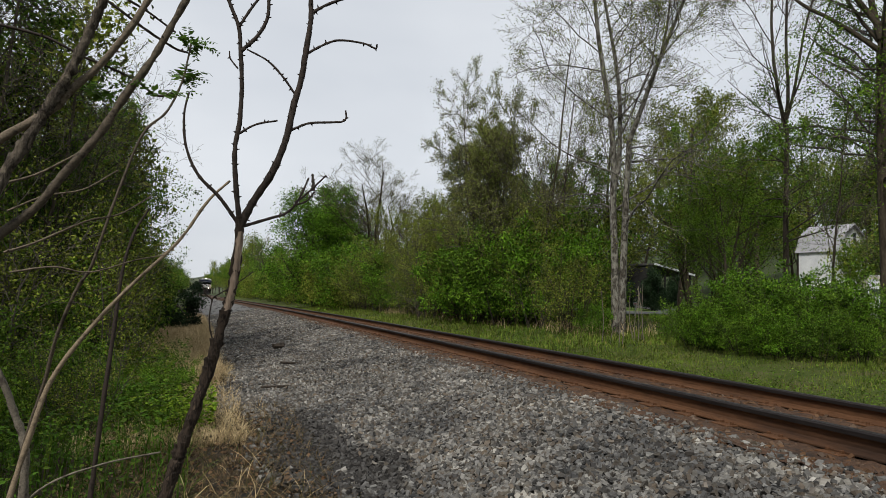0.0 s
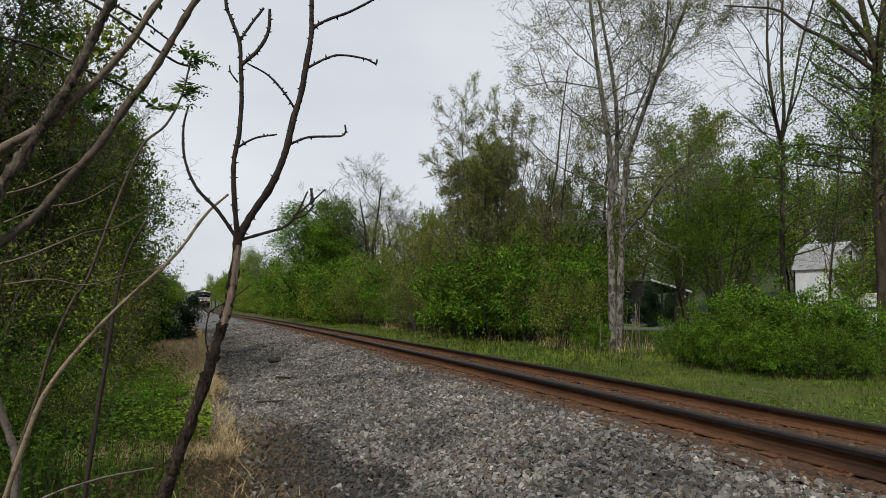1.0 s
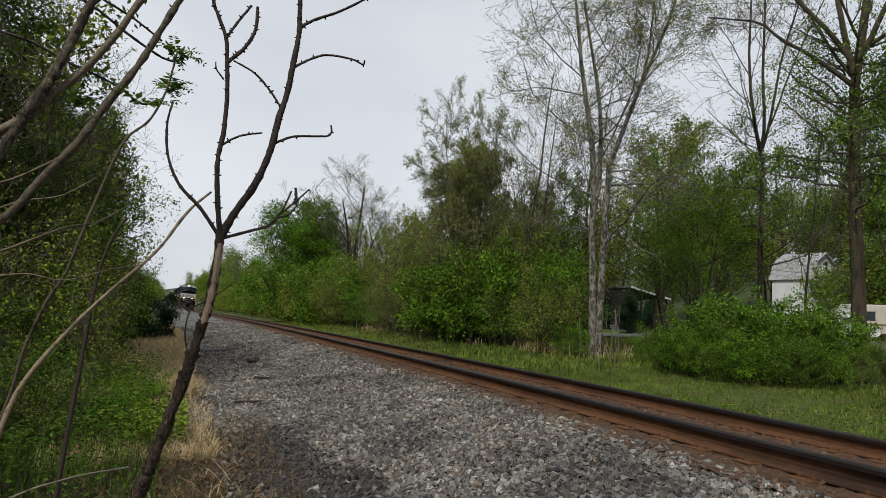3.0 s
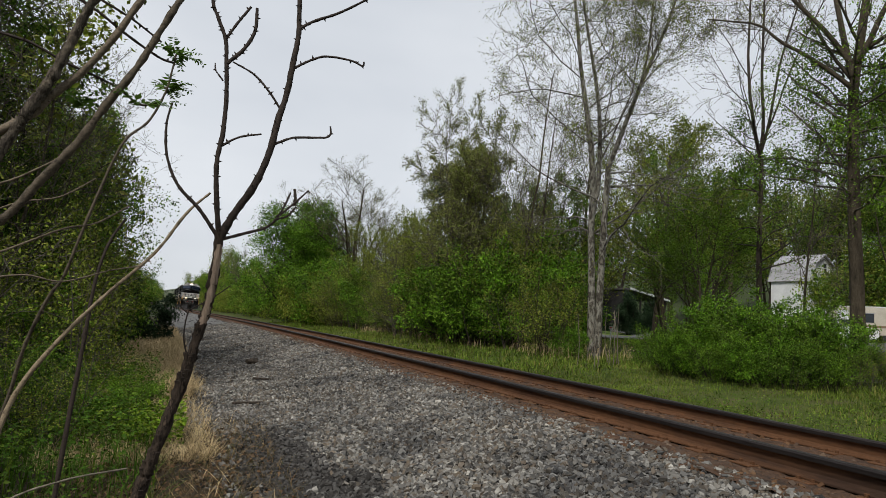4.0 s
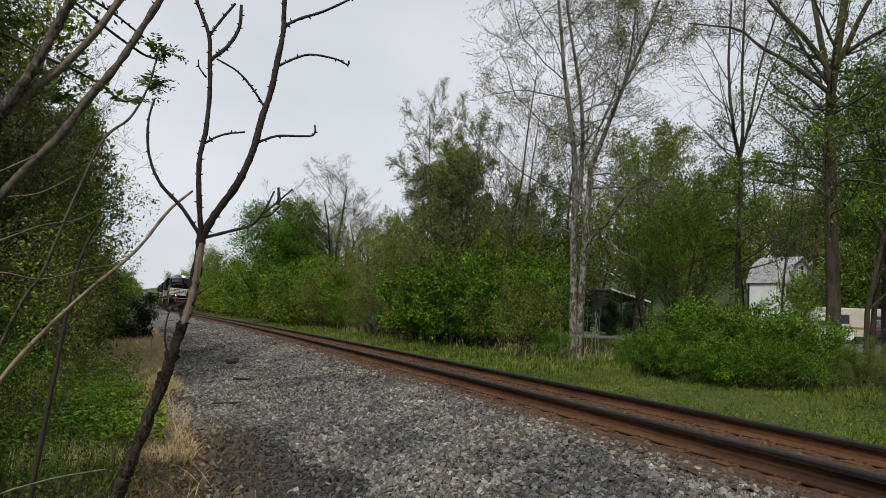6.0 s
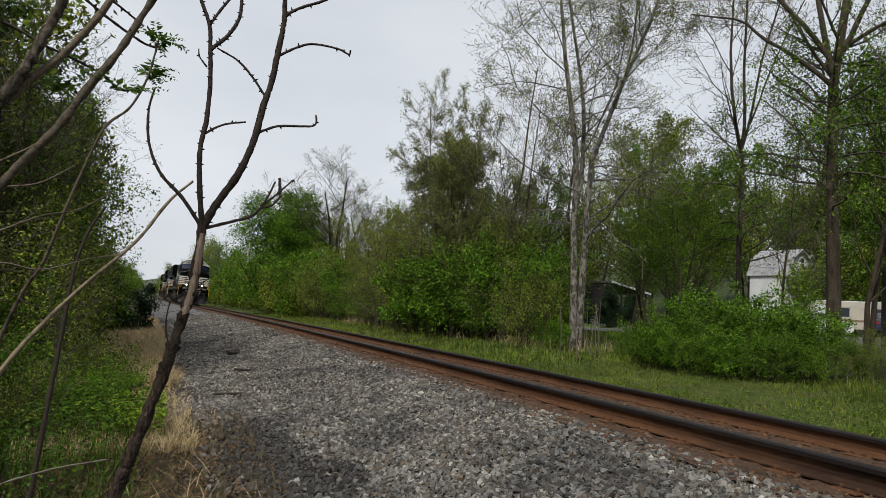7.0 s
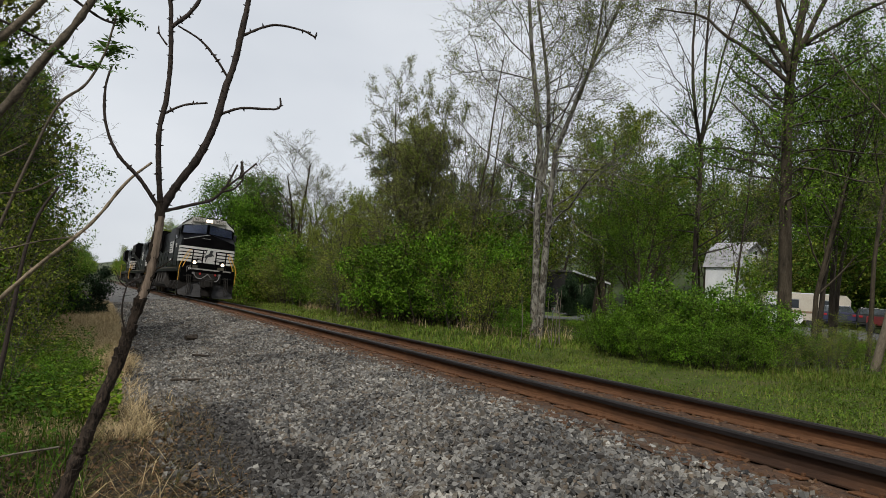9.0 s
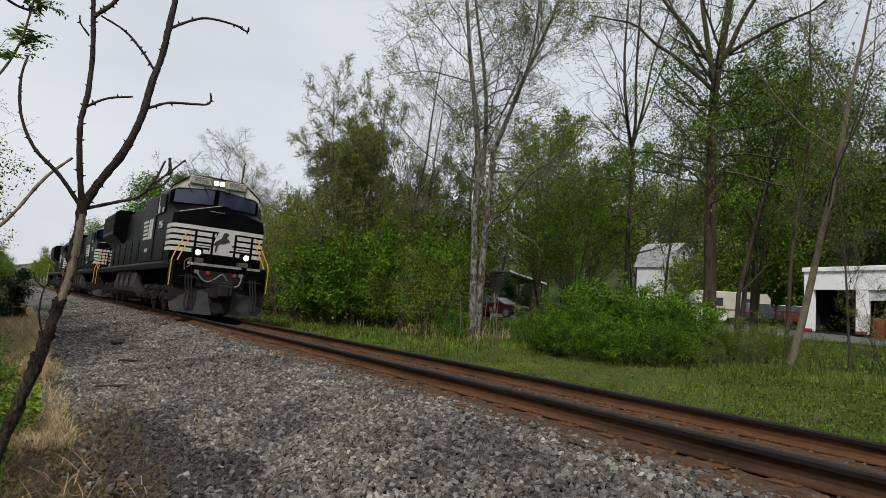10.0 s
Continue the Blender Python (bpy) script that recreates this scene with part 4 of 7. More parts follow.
# ---------------------------------------------------------------- ballast stones
def stones(rng, off, y, size):
    """Angular crushed stones: jolted boxes, each turned its own way, lying on the land."""
    n = len(y)
    cube = np.array([(sx, sy, sz) for sx in (-1, 1) for sy in (-1, 1) for sz in (-1, 1)], float)
    face = np.array([(0, 1, 3, 2), (4, 6, 7, 5), (0, 4, 5, 1), (2, 3, 7, 6), (0, 2, 6, 4), (1, 5, 7, 3)])
    s = size[:, None] * np.stack([0.55 + 0.35 * rng.random(n), 0.42 + 0.3 * rng.random(n), 0.28 + 0.24 * rng.random(n)], -1)
    v = cube[None] * (1 + rng.normal(0, 0.26, (n, 8, 3))) * s[:, None]
    q = rng.normal(size=(n, 4)) * np.array([1, 0.75, 0.75, 1])
    q /= np.linalg.norm(q, axis=1, keepdims=True)
    w, a, b, c = q.T
    rot = np.stack([1 - 2 * (b * b + c * c), 2 * (a * b - c * w), 2 * (a * c + b * w), 2 * (a * b + c * w), 1 - 2 * (a * a + c * c), 2 * (b * c - a * w), 2 * (a * c - b * w), 2 * (b * c + a * w), 1 - 2 * (a * a + b * b)], -1).reshape(n, 3, 3)
    v = np.einsum("nij,nkj->nki", rot, v)
    x = rail_x(y) + off
    z = land(x, y) + s[:, 2] * 0.35 + rng.random(n) * 0.018
    v += np.stack([x, y, z], -1)[:, None]
    return v.reshape(-1, 3), (face[None] + 8 * np.arange(n)[:, None, None]).reshape(-1, 4)


srng = np.random.default_rng(77)


def scatter(o0, o1, y0, y1, per):
    n = int((o1 - o0) * (y1 - y0) * per)
    return o0 + (o1 - o0) * srng.random(n), y0 + (y1 - y0) * srng.random(n)


def edge_wander(y):
    return 0.28 * np.sin(0.55 * y) + 0.16 * np.sin(1.7 * y + 1)


near_bits = [scatter(-4.5, -0.42, *q) for q in ((-6, 2.2, 260), (2.2, 6, 2000), (6, 10, 1500), (10, 20, 620), (20, 44, 190))]
o, y = (np.concatenate([q[k] for q in near_bits]) for k in (0, 1))
keep = o > -3.42 - 0.62 * np.clip((y - 8) / 4, 0, 1) + edge_wander(y) + srng.normal(0, 0.14, len(o))
o, y = o[keep], y[keep]
spot = np.minimum(((o + 3.25) / 0.42) ** 2 + ((y - 6.5) / 1.8) ** 2, ((o + 2.85) / 0.3) ** 2 + ((y - 5.4) / 0.7) ** 2) + srng.normal(0, 0.3, len(o))
dark = spot < 1
size = (0.016 + 0.02 * srng.random(len(y)) ** 1.6) * (1 + 0.5 * np.clip((y - 11) / 20, 0, 1)) * np.where(y < 2.2, 1.6, 1.0)
# darker stones inside two overlapping ellipses at the ballast edge
M["dark_stone"] = island_mat("darker_ballast_stone", [(0.018, 0.017, 0.016), (0.04, 0.037, 0.034), (0.075, 0.072, 0.068), (0.025, 0.022, 0.019)], 0.85, 70)
tagged(quick("ballast_stone_cover", *stones(srng, o[~dark], y[~dark], size[~dark]), M["stone"]), "loose angular grey crushed stones beside the rails", "ballast", kind="stuff")
tagged(quick("stained_stone_cover", *stones(srng, o[dark], y[dark], size[dark]), M["dark_stone"]), "dark patch of crushed stones", "ballast", kind="stuff")
o, y = scatter(-0.62, 2.25, -2, 34, 190)
keep = (np.abs(o) > 0.09) & (np.abs(o - GAUGE) > 0.09) & (np.abs((y + 6) / 0.495 - np.round((y + 6) / 0.495)) > 0.2)
o, y = o[keep], y[keep]
tagged(quick("crib_stone_cover", *stones(srng, o, y, 0.016 + 0.022 * srng.random(len(y))), M["rust_stone"]), "rust-brown stones packed between the ties", "ballast", kind="stuff")
o, y = scatter(-0.66, -0.12, -1, 30, 330)
tagged(quick("shoulder_stone_cover", *stones(srng, o, y, 0.014 + 0.018 * srng.random(len(y))), M["rust_stone"]), "rust-stained stones along the tie ends", "ballast", kind="stuff")
o, y = scatter(2.2, 3.3, 0, 16, 300)
keep = srng.random(len(o)) > (o - 2.2) / 1.1
tagged(quick("verge_gravel", *stones(srng, o[keep], y[keep], 0.012 + 0.014 * srng.random(keep.sum())), M["stone"]), "thin scatter of grey gravel in the grass", "gravel", kind="stuff")
stone_shapes = []
for k in range(8):
    v, f = stones(srng, np.array([0.0]), np.array([10.0]), np.array([0.029]))
    ob = quick("ballast_stone", v - v.mean(0), f, M["loose_stone"])
    stone_shapes.append(ob.data)
    bpy.data.objects.remove(ob)
bed_ob = bpy.data.objects["ballast_bed"]
for k in range(280):
    yy = 3.0 + 3.4 * srng.random()
    xx = float(rail_x(yy)) - 2.9 + 2.1 * srng.random()
    st = new("ballast_stone", stone_shapes[k % 8])
    st.parent = bed_ob
    st.matrix_basis = pose(xx, yy, float(land(xx, yy)) + 0.035, srng.normal(0, 14), srng.normal(0, 14), 360 * srng.random())
# a lump of dark debris and a flat scrap of wood lying on the stones
bm = bmesh.new()
bmesh.ops.create_icosphere(bm, subdivisions=2, radius=0.13)
for v in bm.verts:
    v.co = Vector((v.co.x * 1.3, v.co.y, v.co.z * 0.6)) * (1 + 0.5 * noise.noise(v.co * 14))
ob = tagged(part("debris_lump", bm, M["bark_dark"]), "small dark clod of debris on the ballast", "debris")
ob.matrix_basis = pose(1.72, 16.8, float(land(1.72, 16.8)) + 0.09)
ob = tagged(part("board_scrap", box(-0.24, 0.24, -0.045, 0.045, 0, 0.04, 0.01), M["bark_dark"]), "flat scrap of dark wood on the ballast", "scrap wood")
ob.matrix_basis = pose(1.62, 13.2, float(land(1.62, 13.2)) + 0.03, 0, 4, 12)
ob = tagged(part("board_scrap", box(-0.22, 0.22, -0.03, 0.03, 0, 0.03, 0.008), M["bark_dark"]), "weathered stick of wood at the ballast edge", "scrap wood")
ob.matrix_basis = pose(1.05, 10.4, float(land(1.05, 10.4)) + 0.03, 0, -3, -10)


# ---------------------------------------------------------------- grass, straw and weeds
M["dead_mat"] = island_mat("matted_dead_grass", [(0.115, 0.082, 0.045), (0.17, 0.125, 0.068), (0.07, 0.05, 0.03), (0.05, 0.06, 0.018)], 0.9, 0, 0.06, 0.15, patch=0.7)
# brighter copy of the weed leaf, for the sunlit bed and the green tuft
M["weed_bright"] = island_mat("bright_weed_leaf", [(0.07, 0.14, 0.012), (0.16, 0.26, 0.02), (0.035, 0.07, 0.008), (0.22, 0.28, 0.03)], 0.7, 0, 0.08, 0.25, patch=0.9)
M["weed_light"] = island_mat("broad_weed_leaf", [(0.06, 0.12, 0.014), (0.11, 0.195, 0.024), (0.03, 0.058, 0.009), (0.16, 0.24, 0.036)], 0.8, 0, 0.06, 0.25, patch=0.7)


def blades(rng, x, y, length, width, lean, bend, lean_least=0.0):
    """Bent blades of grass, two faces each."""
    n = len(x)
    base = np.stack([x, y, land(x, y) - 0.01], -1)
    a = rng.random(n) * 2 * np.pi
    out = np.stack([np.cos(a), np.sin(a), 0 * a], -1)
    side = np.stack([-np.sin(a), np.cos(a), 0 * a], -1) * (width * (0.6 + 0.8 * rng.random(n)))[:, None]
    h = (length * (0.5 + 0.9 * rng.random(n)))[:, None]
    t = (lean_least + (lean - lean_least) * rng.random(n))[:, None]
    mid = base + (out * np.sin(t) + np.array([0, 0, 1]) * np.cos(t)) * h * 0.55
    t2 = np.minimum(t + bend * rng.random((n, 1)), 1.65)
    tip = mid + (out * np.sin(t2) + np.array([0, 0, 1]) * np.cos(t2)) * h * 0.5
    v = np.stack([base - side, base + side, mid + side * 0.8, mid - side * 0.8, tip + side * 0.15, tip - side * 0.15], 1).reshape(-1, 3)
    i = 6 * np.arange(n)[:, None]
    return v, np.concatenate([i + np.array([0, 1, 2, 3]), i + np.array([3, 2, 4, 5])])


def clumped(rng, o0, o1, y0, y1, n, scale=0.8, cut=0.0):
    """Places that crowd together here and thin out there."""
    o, y = o0 + (o1 - o0) * rng.random(n), y0 + (y1 - y0) * rng.random(n)
    x = rail_x(y) + o
    keep = lumps(x * 2.2 * scale, y * 2.2 * scale) + rng.normal(0, 0.5, n) > cut
    return x[keep], y[keep]


def weed_leaves(rng, x, y, top, size):
    """Broad little leaves at all heights of a low weed bed."""
    n = len(x)
    c = np.stack([x, y, land(x, y) + top * rng.random(n) ** 0.8], -1)
    d = unit(rng.normal(size=(n, 3)) * np.array([1, 1, 0.4]))
    s = unit(np.cross(d, rng.normal(size=(n, 3)) * 0.4 + np.array([0, 0, 1.0])))
    z = (size * (0.6 + 0.8 * rng.random(n)))[:, None]
    up = np.cross(s, d) * z * 0.12
    v = np.stack([c, c + d * z * 0.5 + s * z * 0.36 + up, c + d * z, c + d * z * 0.5 - s * z * 0.36 + up], 1)
    return v.reshape(-1, 3), np.arange(4 * n).reshape(-1, 4)


grng = np.random.default_rng(91)
x, y = clumped(grng, 2.4, 8.6, -3, 14, 80000, 0.9, -0.25)
tagged(quick("verge_grass", *blades(grng, x, y, 0.085, 0.0045, 0.9, 0.9), M["grass"]), "short green grass beside the track", "grass", kind="stuff")
x, y = clumped(grng, 2.45, 8.6, 14, 60, 40000, 0.7, -0.35)
tagged(quick("verge_grass_beyond", *blades(grng, x, y, 0.17, 0.012, 0.7, 0.9), M["grass"]), "green grass strip along the track", "grass", kind="stuff")
x, y = clumped(grng, 6.2, 8.4, 16, 40, 4000, 0.6, 0.2)
tagged(quick("verge_straw", *blades(grng, x, y, 0.45, 0.006, 0.6, 0.9), M["straw"]), "dry straw-coloured stalks under the bushes", "dry grass", kind="stuff")
x, y = clumped(grng, 6.9, 8.8, -3, 22, 12000, 0.8, 0.1)
tagged(quick("tall_verge_grass", *blades(grng, x, y, 0.18, 0.0045, 0.7, 0.9), M["grass"]), "taller green grass at the foot of the bushes", "grass", kind="stuff")
x, y = clumped(grng, 8.2, 24, -4, 30, 40000, 0.35, -0.2)
tagged(quick("rough_grass", *blades(grng, x, y, 0.20, 0.0065, 0.8, 0.9), M["grass"]), "rough green grass under the trees by the road", "grass", kind="stuff")
x, y = clumped(grng, 8.2, 20, -4, 26, 16000, 0.4, 0.0)
tagged(quick("ground_weed", *weed_leaves(grng, x, y, 0.28, 0.055), M["leaf_fresh"]), "low green weeds under the trees by the road", "weeds", kind="stuff")
x, y = clumped(grng, -5.2, -3.2, 2.4, 9, 15000, 0.9, -0.1)
tagged(quick("edge_straw", *blades(grng, x, y, 0.17, 0.0028, 1.5, 0.7, 0.6), M["dead_mat"]), "matted brown dead grass at the ballast edge", "dry grass", kind="stuff")
x, y = clumped(grng, -4.7, -3.4, 3.0, 9, 1500, 1.3, 0.35)
tagged(quick("loose_straw", *blades(grng, x, y, 0.26, 0.0026, 1.45, 0.5, 0.7), M["straw"]), "loose pale straws over the dead grass", "dry grass", kind="stuff")
x, y = clumped(grng, -5.4, -3.8, 6.8, 14, 26000, 0.9, -0.1)
tagged(quick("matted_straw", *blades(grng, x, y, 0.2, 0.0032, 1.35, 0.7, 0.5), M["straw"]), "pale flattened dead grass beside the ballast", "dry grass", kind="stuff")
x, y = clumped(grng, -5.6, -4.0, 11, 42, 90000, 0.7, -0.35)
tagged(quick("edge_straw_beyond", *blades(grng, x, y, 0.30, 0.006, 1.1, 0.9, 0.3), M["straw"]), "pale dead grass along the ballast edge", "dry grass", kind="stuff")
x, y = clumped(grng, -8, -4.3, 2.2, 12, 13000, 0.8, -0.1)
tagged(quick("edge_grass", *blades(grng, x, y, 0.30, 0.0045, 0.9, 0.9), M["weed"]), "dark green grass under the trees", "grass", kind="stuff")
x, y = clumped(grng, -4.7, -4.1, 7.3, 9.3, 2600, 0.9, -0.3)
tagged(quick("weed_tuft", *weed_leaves(grng, x, y, 0.38, 0.05), M["weed_bright"]), "leafy green weed tuft beside the dead grass", "weeds", kind="stuff")
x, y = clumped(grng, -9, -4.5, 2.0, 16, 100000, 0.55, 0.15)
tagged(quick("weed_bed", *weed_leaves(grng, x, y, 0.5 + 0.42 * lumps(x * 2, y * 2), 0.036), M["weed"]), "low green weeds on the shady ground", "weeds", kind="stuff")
# the brighter leaf colour stands in for sun falling on this bed
x, y = clumped(grng, -7.6, -4.7, 7.5, 14, 22000, 0.5, 0.1)
tagged(quick("sunlit_weed_bed", *weed_leaves(grng, x, y, 0.42, 0.042), M["weed_bright"]), "weeds between the stems, coloured bright yellow-green as if sunlit", "weeds", kind="stuff")
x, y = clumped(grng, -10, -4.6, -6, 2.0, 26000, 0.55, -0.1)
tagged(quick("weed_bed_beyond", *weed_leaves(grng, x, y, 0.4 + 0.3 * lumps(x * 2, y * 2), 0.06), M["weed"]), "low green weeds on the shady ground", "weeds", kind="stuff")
x, y = clumped(grng, -5.6, -3.3, -6, 2.4, 5000, 0.9, -0.2)
tagged(quick("dead_grass", *blades(grng, x, y, 0.2, 0.005, 1.5, 0.6, 0.85), M["straw"]), "flattened dead grass on the bare soil", "dry grass", kind="stuff")
x, y = clumped(grng, -5.2, -3.2, 2.3, 8.5, 5200, 0.9, -0.1)
tagged(quick("leaf_litter", *weed_leaves(grng, x, y, 0.03, 0.045), M["litter"]), "brown dead leaves on the bare soil", "leaf litter", kind="stuff")
x, y = clumped(grng, -6.0, -4.9, 9, 13.5, 4200, 0.8, 0.35)
tagged(quick("yellow_weed", *weed_leaves(grng, x, y, 0.65, 0.05), M["yellow_leaf"]), "yellow-green flowering weeds", "weeds", kind="stuff")
x, y = clumped(grng, 3.2, 8.2, -3, 22, 90000, 0.5, 0.25)
tagged(quick("verge_weed", *weed_leaves(grng, x, y, 0.07, 0.036), M["weed_light"]), "low broad-leaved green weeds in the grass", "weeds", kind="stuff")
x, y = clumped(grng, -6.5, -4.8, 2.2, 3.6, 700, 0.9, 0.2)
M["petal"] = island_mat("white_petal", [(0.6, 0.6, 0.56), (0.7, 0.7, 0.68)], 0.7, 0, 0.3, 0.3)
tagged(quick("white_flower", *weed_leaves(grng, x[:110], y[:110], 0.42, 0.028), M["petal"]), "tiny white flowers among the weeds", "flowers", kind="stuff")


# ---------------------------------------------------------------- bare saplings close by
def smooth(points, n=5):
    """Points of a rounded line through the given ones."""
    p = np.array(points, float)
    q = np.concatenate([[2 * p[0] - p[1]], p, [2 * p[-1] - p[-2]]])
    out = []
    for i in range(1, len(q) - 2):
        for t in np.linspace(0, 1, n, endpoint=False):
            out.append(0.5 * (2 * q[i] + (q[i + 1] - q[i - 1]) * t + (2 * q[i - 1] - 5 * q[i] + 4 * q[i + 1] - q[i + 2]) * t * t + (3 * q[i] - q[i - 1] - 3 * q[i + 1] + q[i + 2]) * t ** 3))
    return np.array(out + [p[-1]])


def limb(name, parent, points, r0, r1, mat, seed=0, rough=0.08, thorns=0, sides=9, label=""):
    """A knobbly tapering stem; thorns stand out along it."""
    rng = np.random.default_rng(seed + len(points) * 7)
    p = smooth(points, 14 if rough > 0.09 else 7)
    r = np.linspace(r0, r1, len(p)) * (1 + rng.normal(0, rough, len(p)))
    v, f = tubes(p[None], r[None], sides)
    v = v + rng.normal(0, 1, v.shape) * np.repeat(r, sides)[:, None] * rough
    ob = quick(name, v, f, mat, parent, label, smooth=True)
    if thorns:
        at = rng.integers(1, len(p) - 1, thorns)
        t = unit(p[np.minimum(at + 1, len(p) - 1)] - p[at])
        d = unit(np.cross(t, rng.normal(size=t.shape)))
        base = p[at] + d * r[at][:, None] * 0.7
        s = unit(np.cross(d, t)) * 0.003
        u = t * 0.004
        tip = p[at] + d * (r[at] + 0.006 + 0.005 * rng.random(thorns))[:, None] + t * 0.002
        tv = np.stack([base + s, base + u, base - s, base - u, tip], 1).reshape(-1, 3)
        i = 5 * np.arange(thorns)[:, None]
        tf = np.concatenate([i + np.array(q) for q in ((0, 1, 4), (1, 2, 4), (2, 3, 4), (3, 0, 4))])
        tagged(quick("thorn", tv, tf, mat, ob), kind="stuff")
    return ob


M["sapling_bark"] = surface("ridged_sapling_bark", [(0.026, 0.019, 0.014), (0.052, 0.038, 0.028), (0.013, 0.01, 0.008), (0.115, 0.083, 0.058)], 55, 260, 0.95, bump=1.0, dist=0.004, stretch=(1, 1, 0.3))
M["sapling_stem"] = surface("smooth_dark_stem", [(0.022, 0.017, 0.014), (0.042, 0.031, 0.025), (0.016, 0.013, 0.011)], 50, 260, 0.8, bump=0.3, dist=0.002)
M["stem_tan"] = surface("tan_stem", [(0.09, 0.071, 0.05), (0.15, 0.12, 0.085), (0.05, 0.04, 0.029)], 45, 250, 0.85, bump=0.4, dist=0.002)
M["lean_bark"] = surface("flaking_grey_bark", [(0.05, 0.042, 0.032), (0.11, 0.092, 0.07), (0.028, 0.023, 0.018), (0.15, 0.125, 0.092)], 40, 220, 0.95, bump=1.0, dist=0.005, stretch=(1, 1, 0.35))
M["lean_stem"] = surface("brown_lenticelled_stem", [(0.055, 0.044, 0.031), (0.10, 0.081, 0.058), (0.03, 0.024, 0.018)], 45, 240, 0.85, bump=0.5, dist=0.003)
M["stem_pale"] = surface("weathered_pale_stem", [(0.10, 0.085, 0.066), (0.17, 0.148, 0.115), (0.06, 0.05, 0.04)], 40, 250, 0.9, bump=0.4, dist=0.003)

sap = thing("sapling", "bare dark thorny sapling with a forked leaning trunk", "sapling")
B, S = M["sapling_bark"], M["sapling_stem"]
limb("trunk", sap, [(-0.30, 2.2, -0.62), (-0.20, 2.2, -0.1), (-0.09, 2.2, 0.34), (-0.05, 2.2, 0.49), (0.01, 2.2, 0.71), (0.05, 2.2, 0.89), (0.07, 2.2, 0.99), (0.08, 2.2, 1.20)], 0.0205, 0.0135, B, 1, 0.14, 0, 16, "rough ridged bark")
M["bare_wood"] = surface("worn_bare_wood", [(0.17, 0.12, 0.085), (0.31, 0.235, 0.175), (0.07, 0.048, 0.035), (0.24, 0.165, 0.115)], 26, 170, 0.9, bump=0.9, dist=0.004, stretch=(1, 1, 0.12))
limb("bare_wood", sap, [(0.050, 2.194, 0.885), (0.064, 2.1935, 0.95), (0.0735, 2.194, 1.02), (0.079, 2.1945, 1.10), (0.081, 2.196, 1.15)], 0.0125, 0.0115, M["bare_wood"], 6, 0.05, 0, 14, "worn tan wood where the bark is gone")
limb("bare_wood", sap, [(-0.215, 2.189, -0.16), (-0.19, 2.187, -0.04), (-0.165, 2.187, 0.05), (-0.145, 2.19, 0.13)], 0.010, 0.009, M["bare_wood"], 7, 0.06, 0, 12, "worn tan wood where the bark is gone")
brng = np.random.default_rng(77)
for k in range(36):
    z = 0.1 + 0.8 * brng.random()
    c = Vector((float(np.interp(z, (-0.1, 0.34, 0.71, 0.99, 1.2), (-0.20, -0.09, 0.01, 0.07, 0.08))), 2.2, z))
    a = -0.3 - 2.5 * brng.random()
    c += Vector((math.cos(a), math.sin(a), 0)) * 0.017
    part("bark_flake", box(-0.007, 0.007, -0.0025, 0.0025, -0.02 - 0.018 * brng.random(), 0.016, 0.001, Matrix.Translation(c) @ Matrix.Rotation(a + 1.57, 4, "Z") @ Matrix.Rotation(0.25, 4, "X")), B, sap)
limb("stem", sap, [(0.08, 2.2, 1.17), (0.06, 2.2, 1.3), (0.05, 2.2, 1.42), (0.06, 2.2, 1.52), (0.06, 2.2, 1.64), (0.05, 2.2, 1.75), (0.04, 2.2, 1.83), (0.01, 2.2, 1.9), (-0.01, 2.2, 1.95), (-0.03, 2.2, 2.1)], 0.009, 0.005, S, 2, 0.06, 46)
limb("stem", sap, [(0.08, 2.2, 1.17), (0.12, 2.2, 1.26), (0.17, 2.19, 1.35), (0.21, 2.19, 1.47), (0.23, 2.19, 1.59), (0.25, 2.19, 1.68), (0.26, 2.18, 1.78), (0.27, 2.18, 1.87), (0.27, 2.18, 1.92), (0.26, 2.18, 2.1)], 0.0135, 0.0075, S, 3, 0.06, 40)
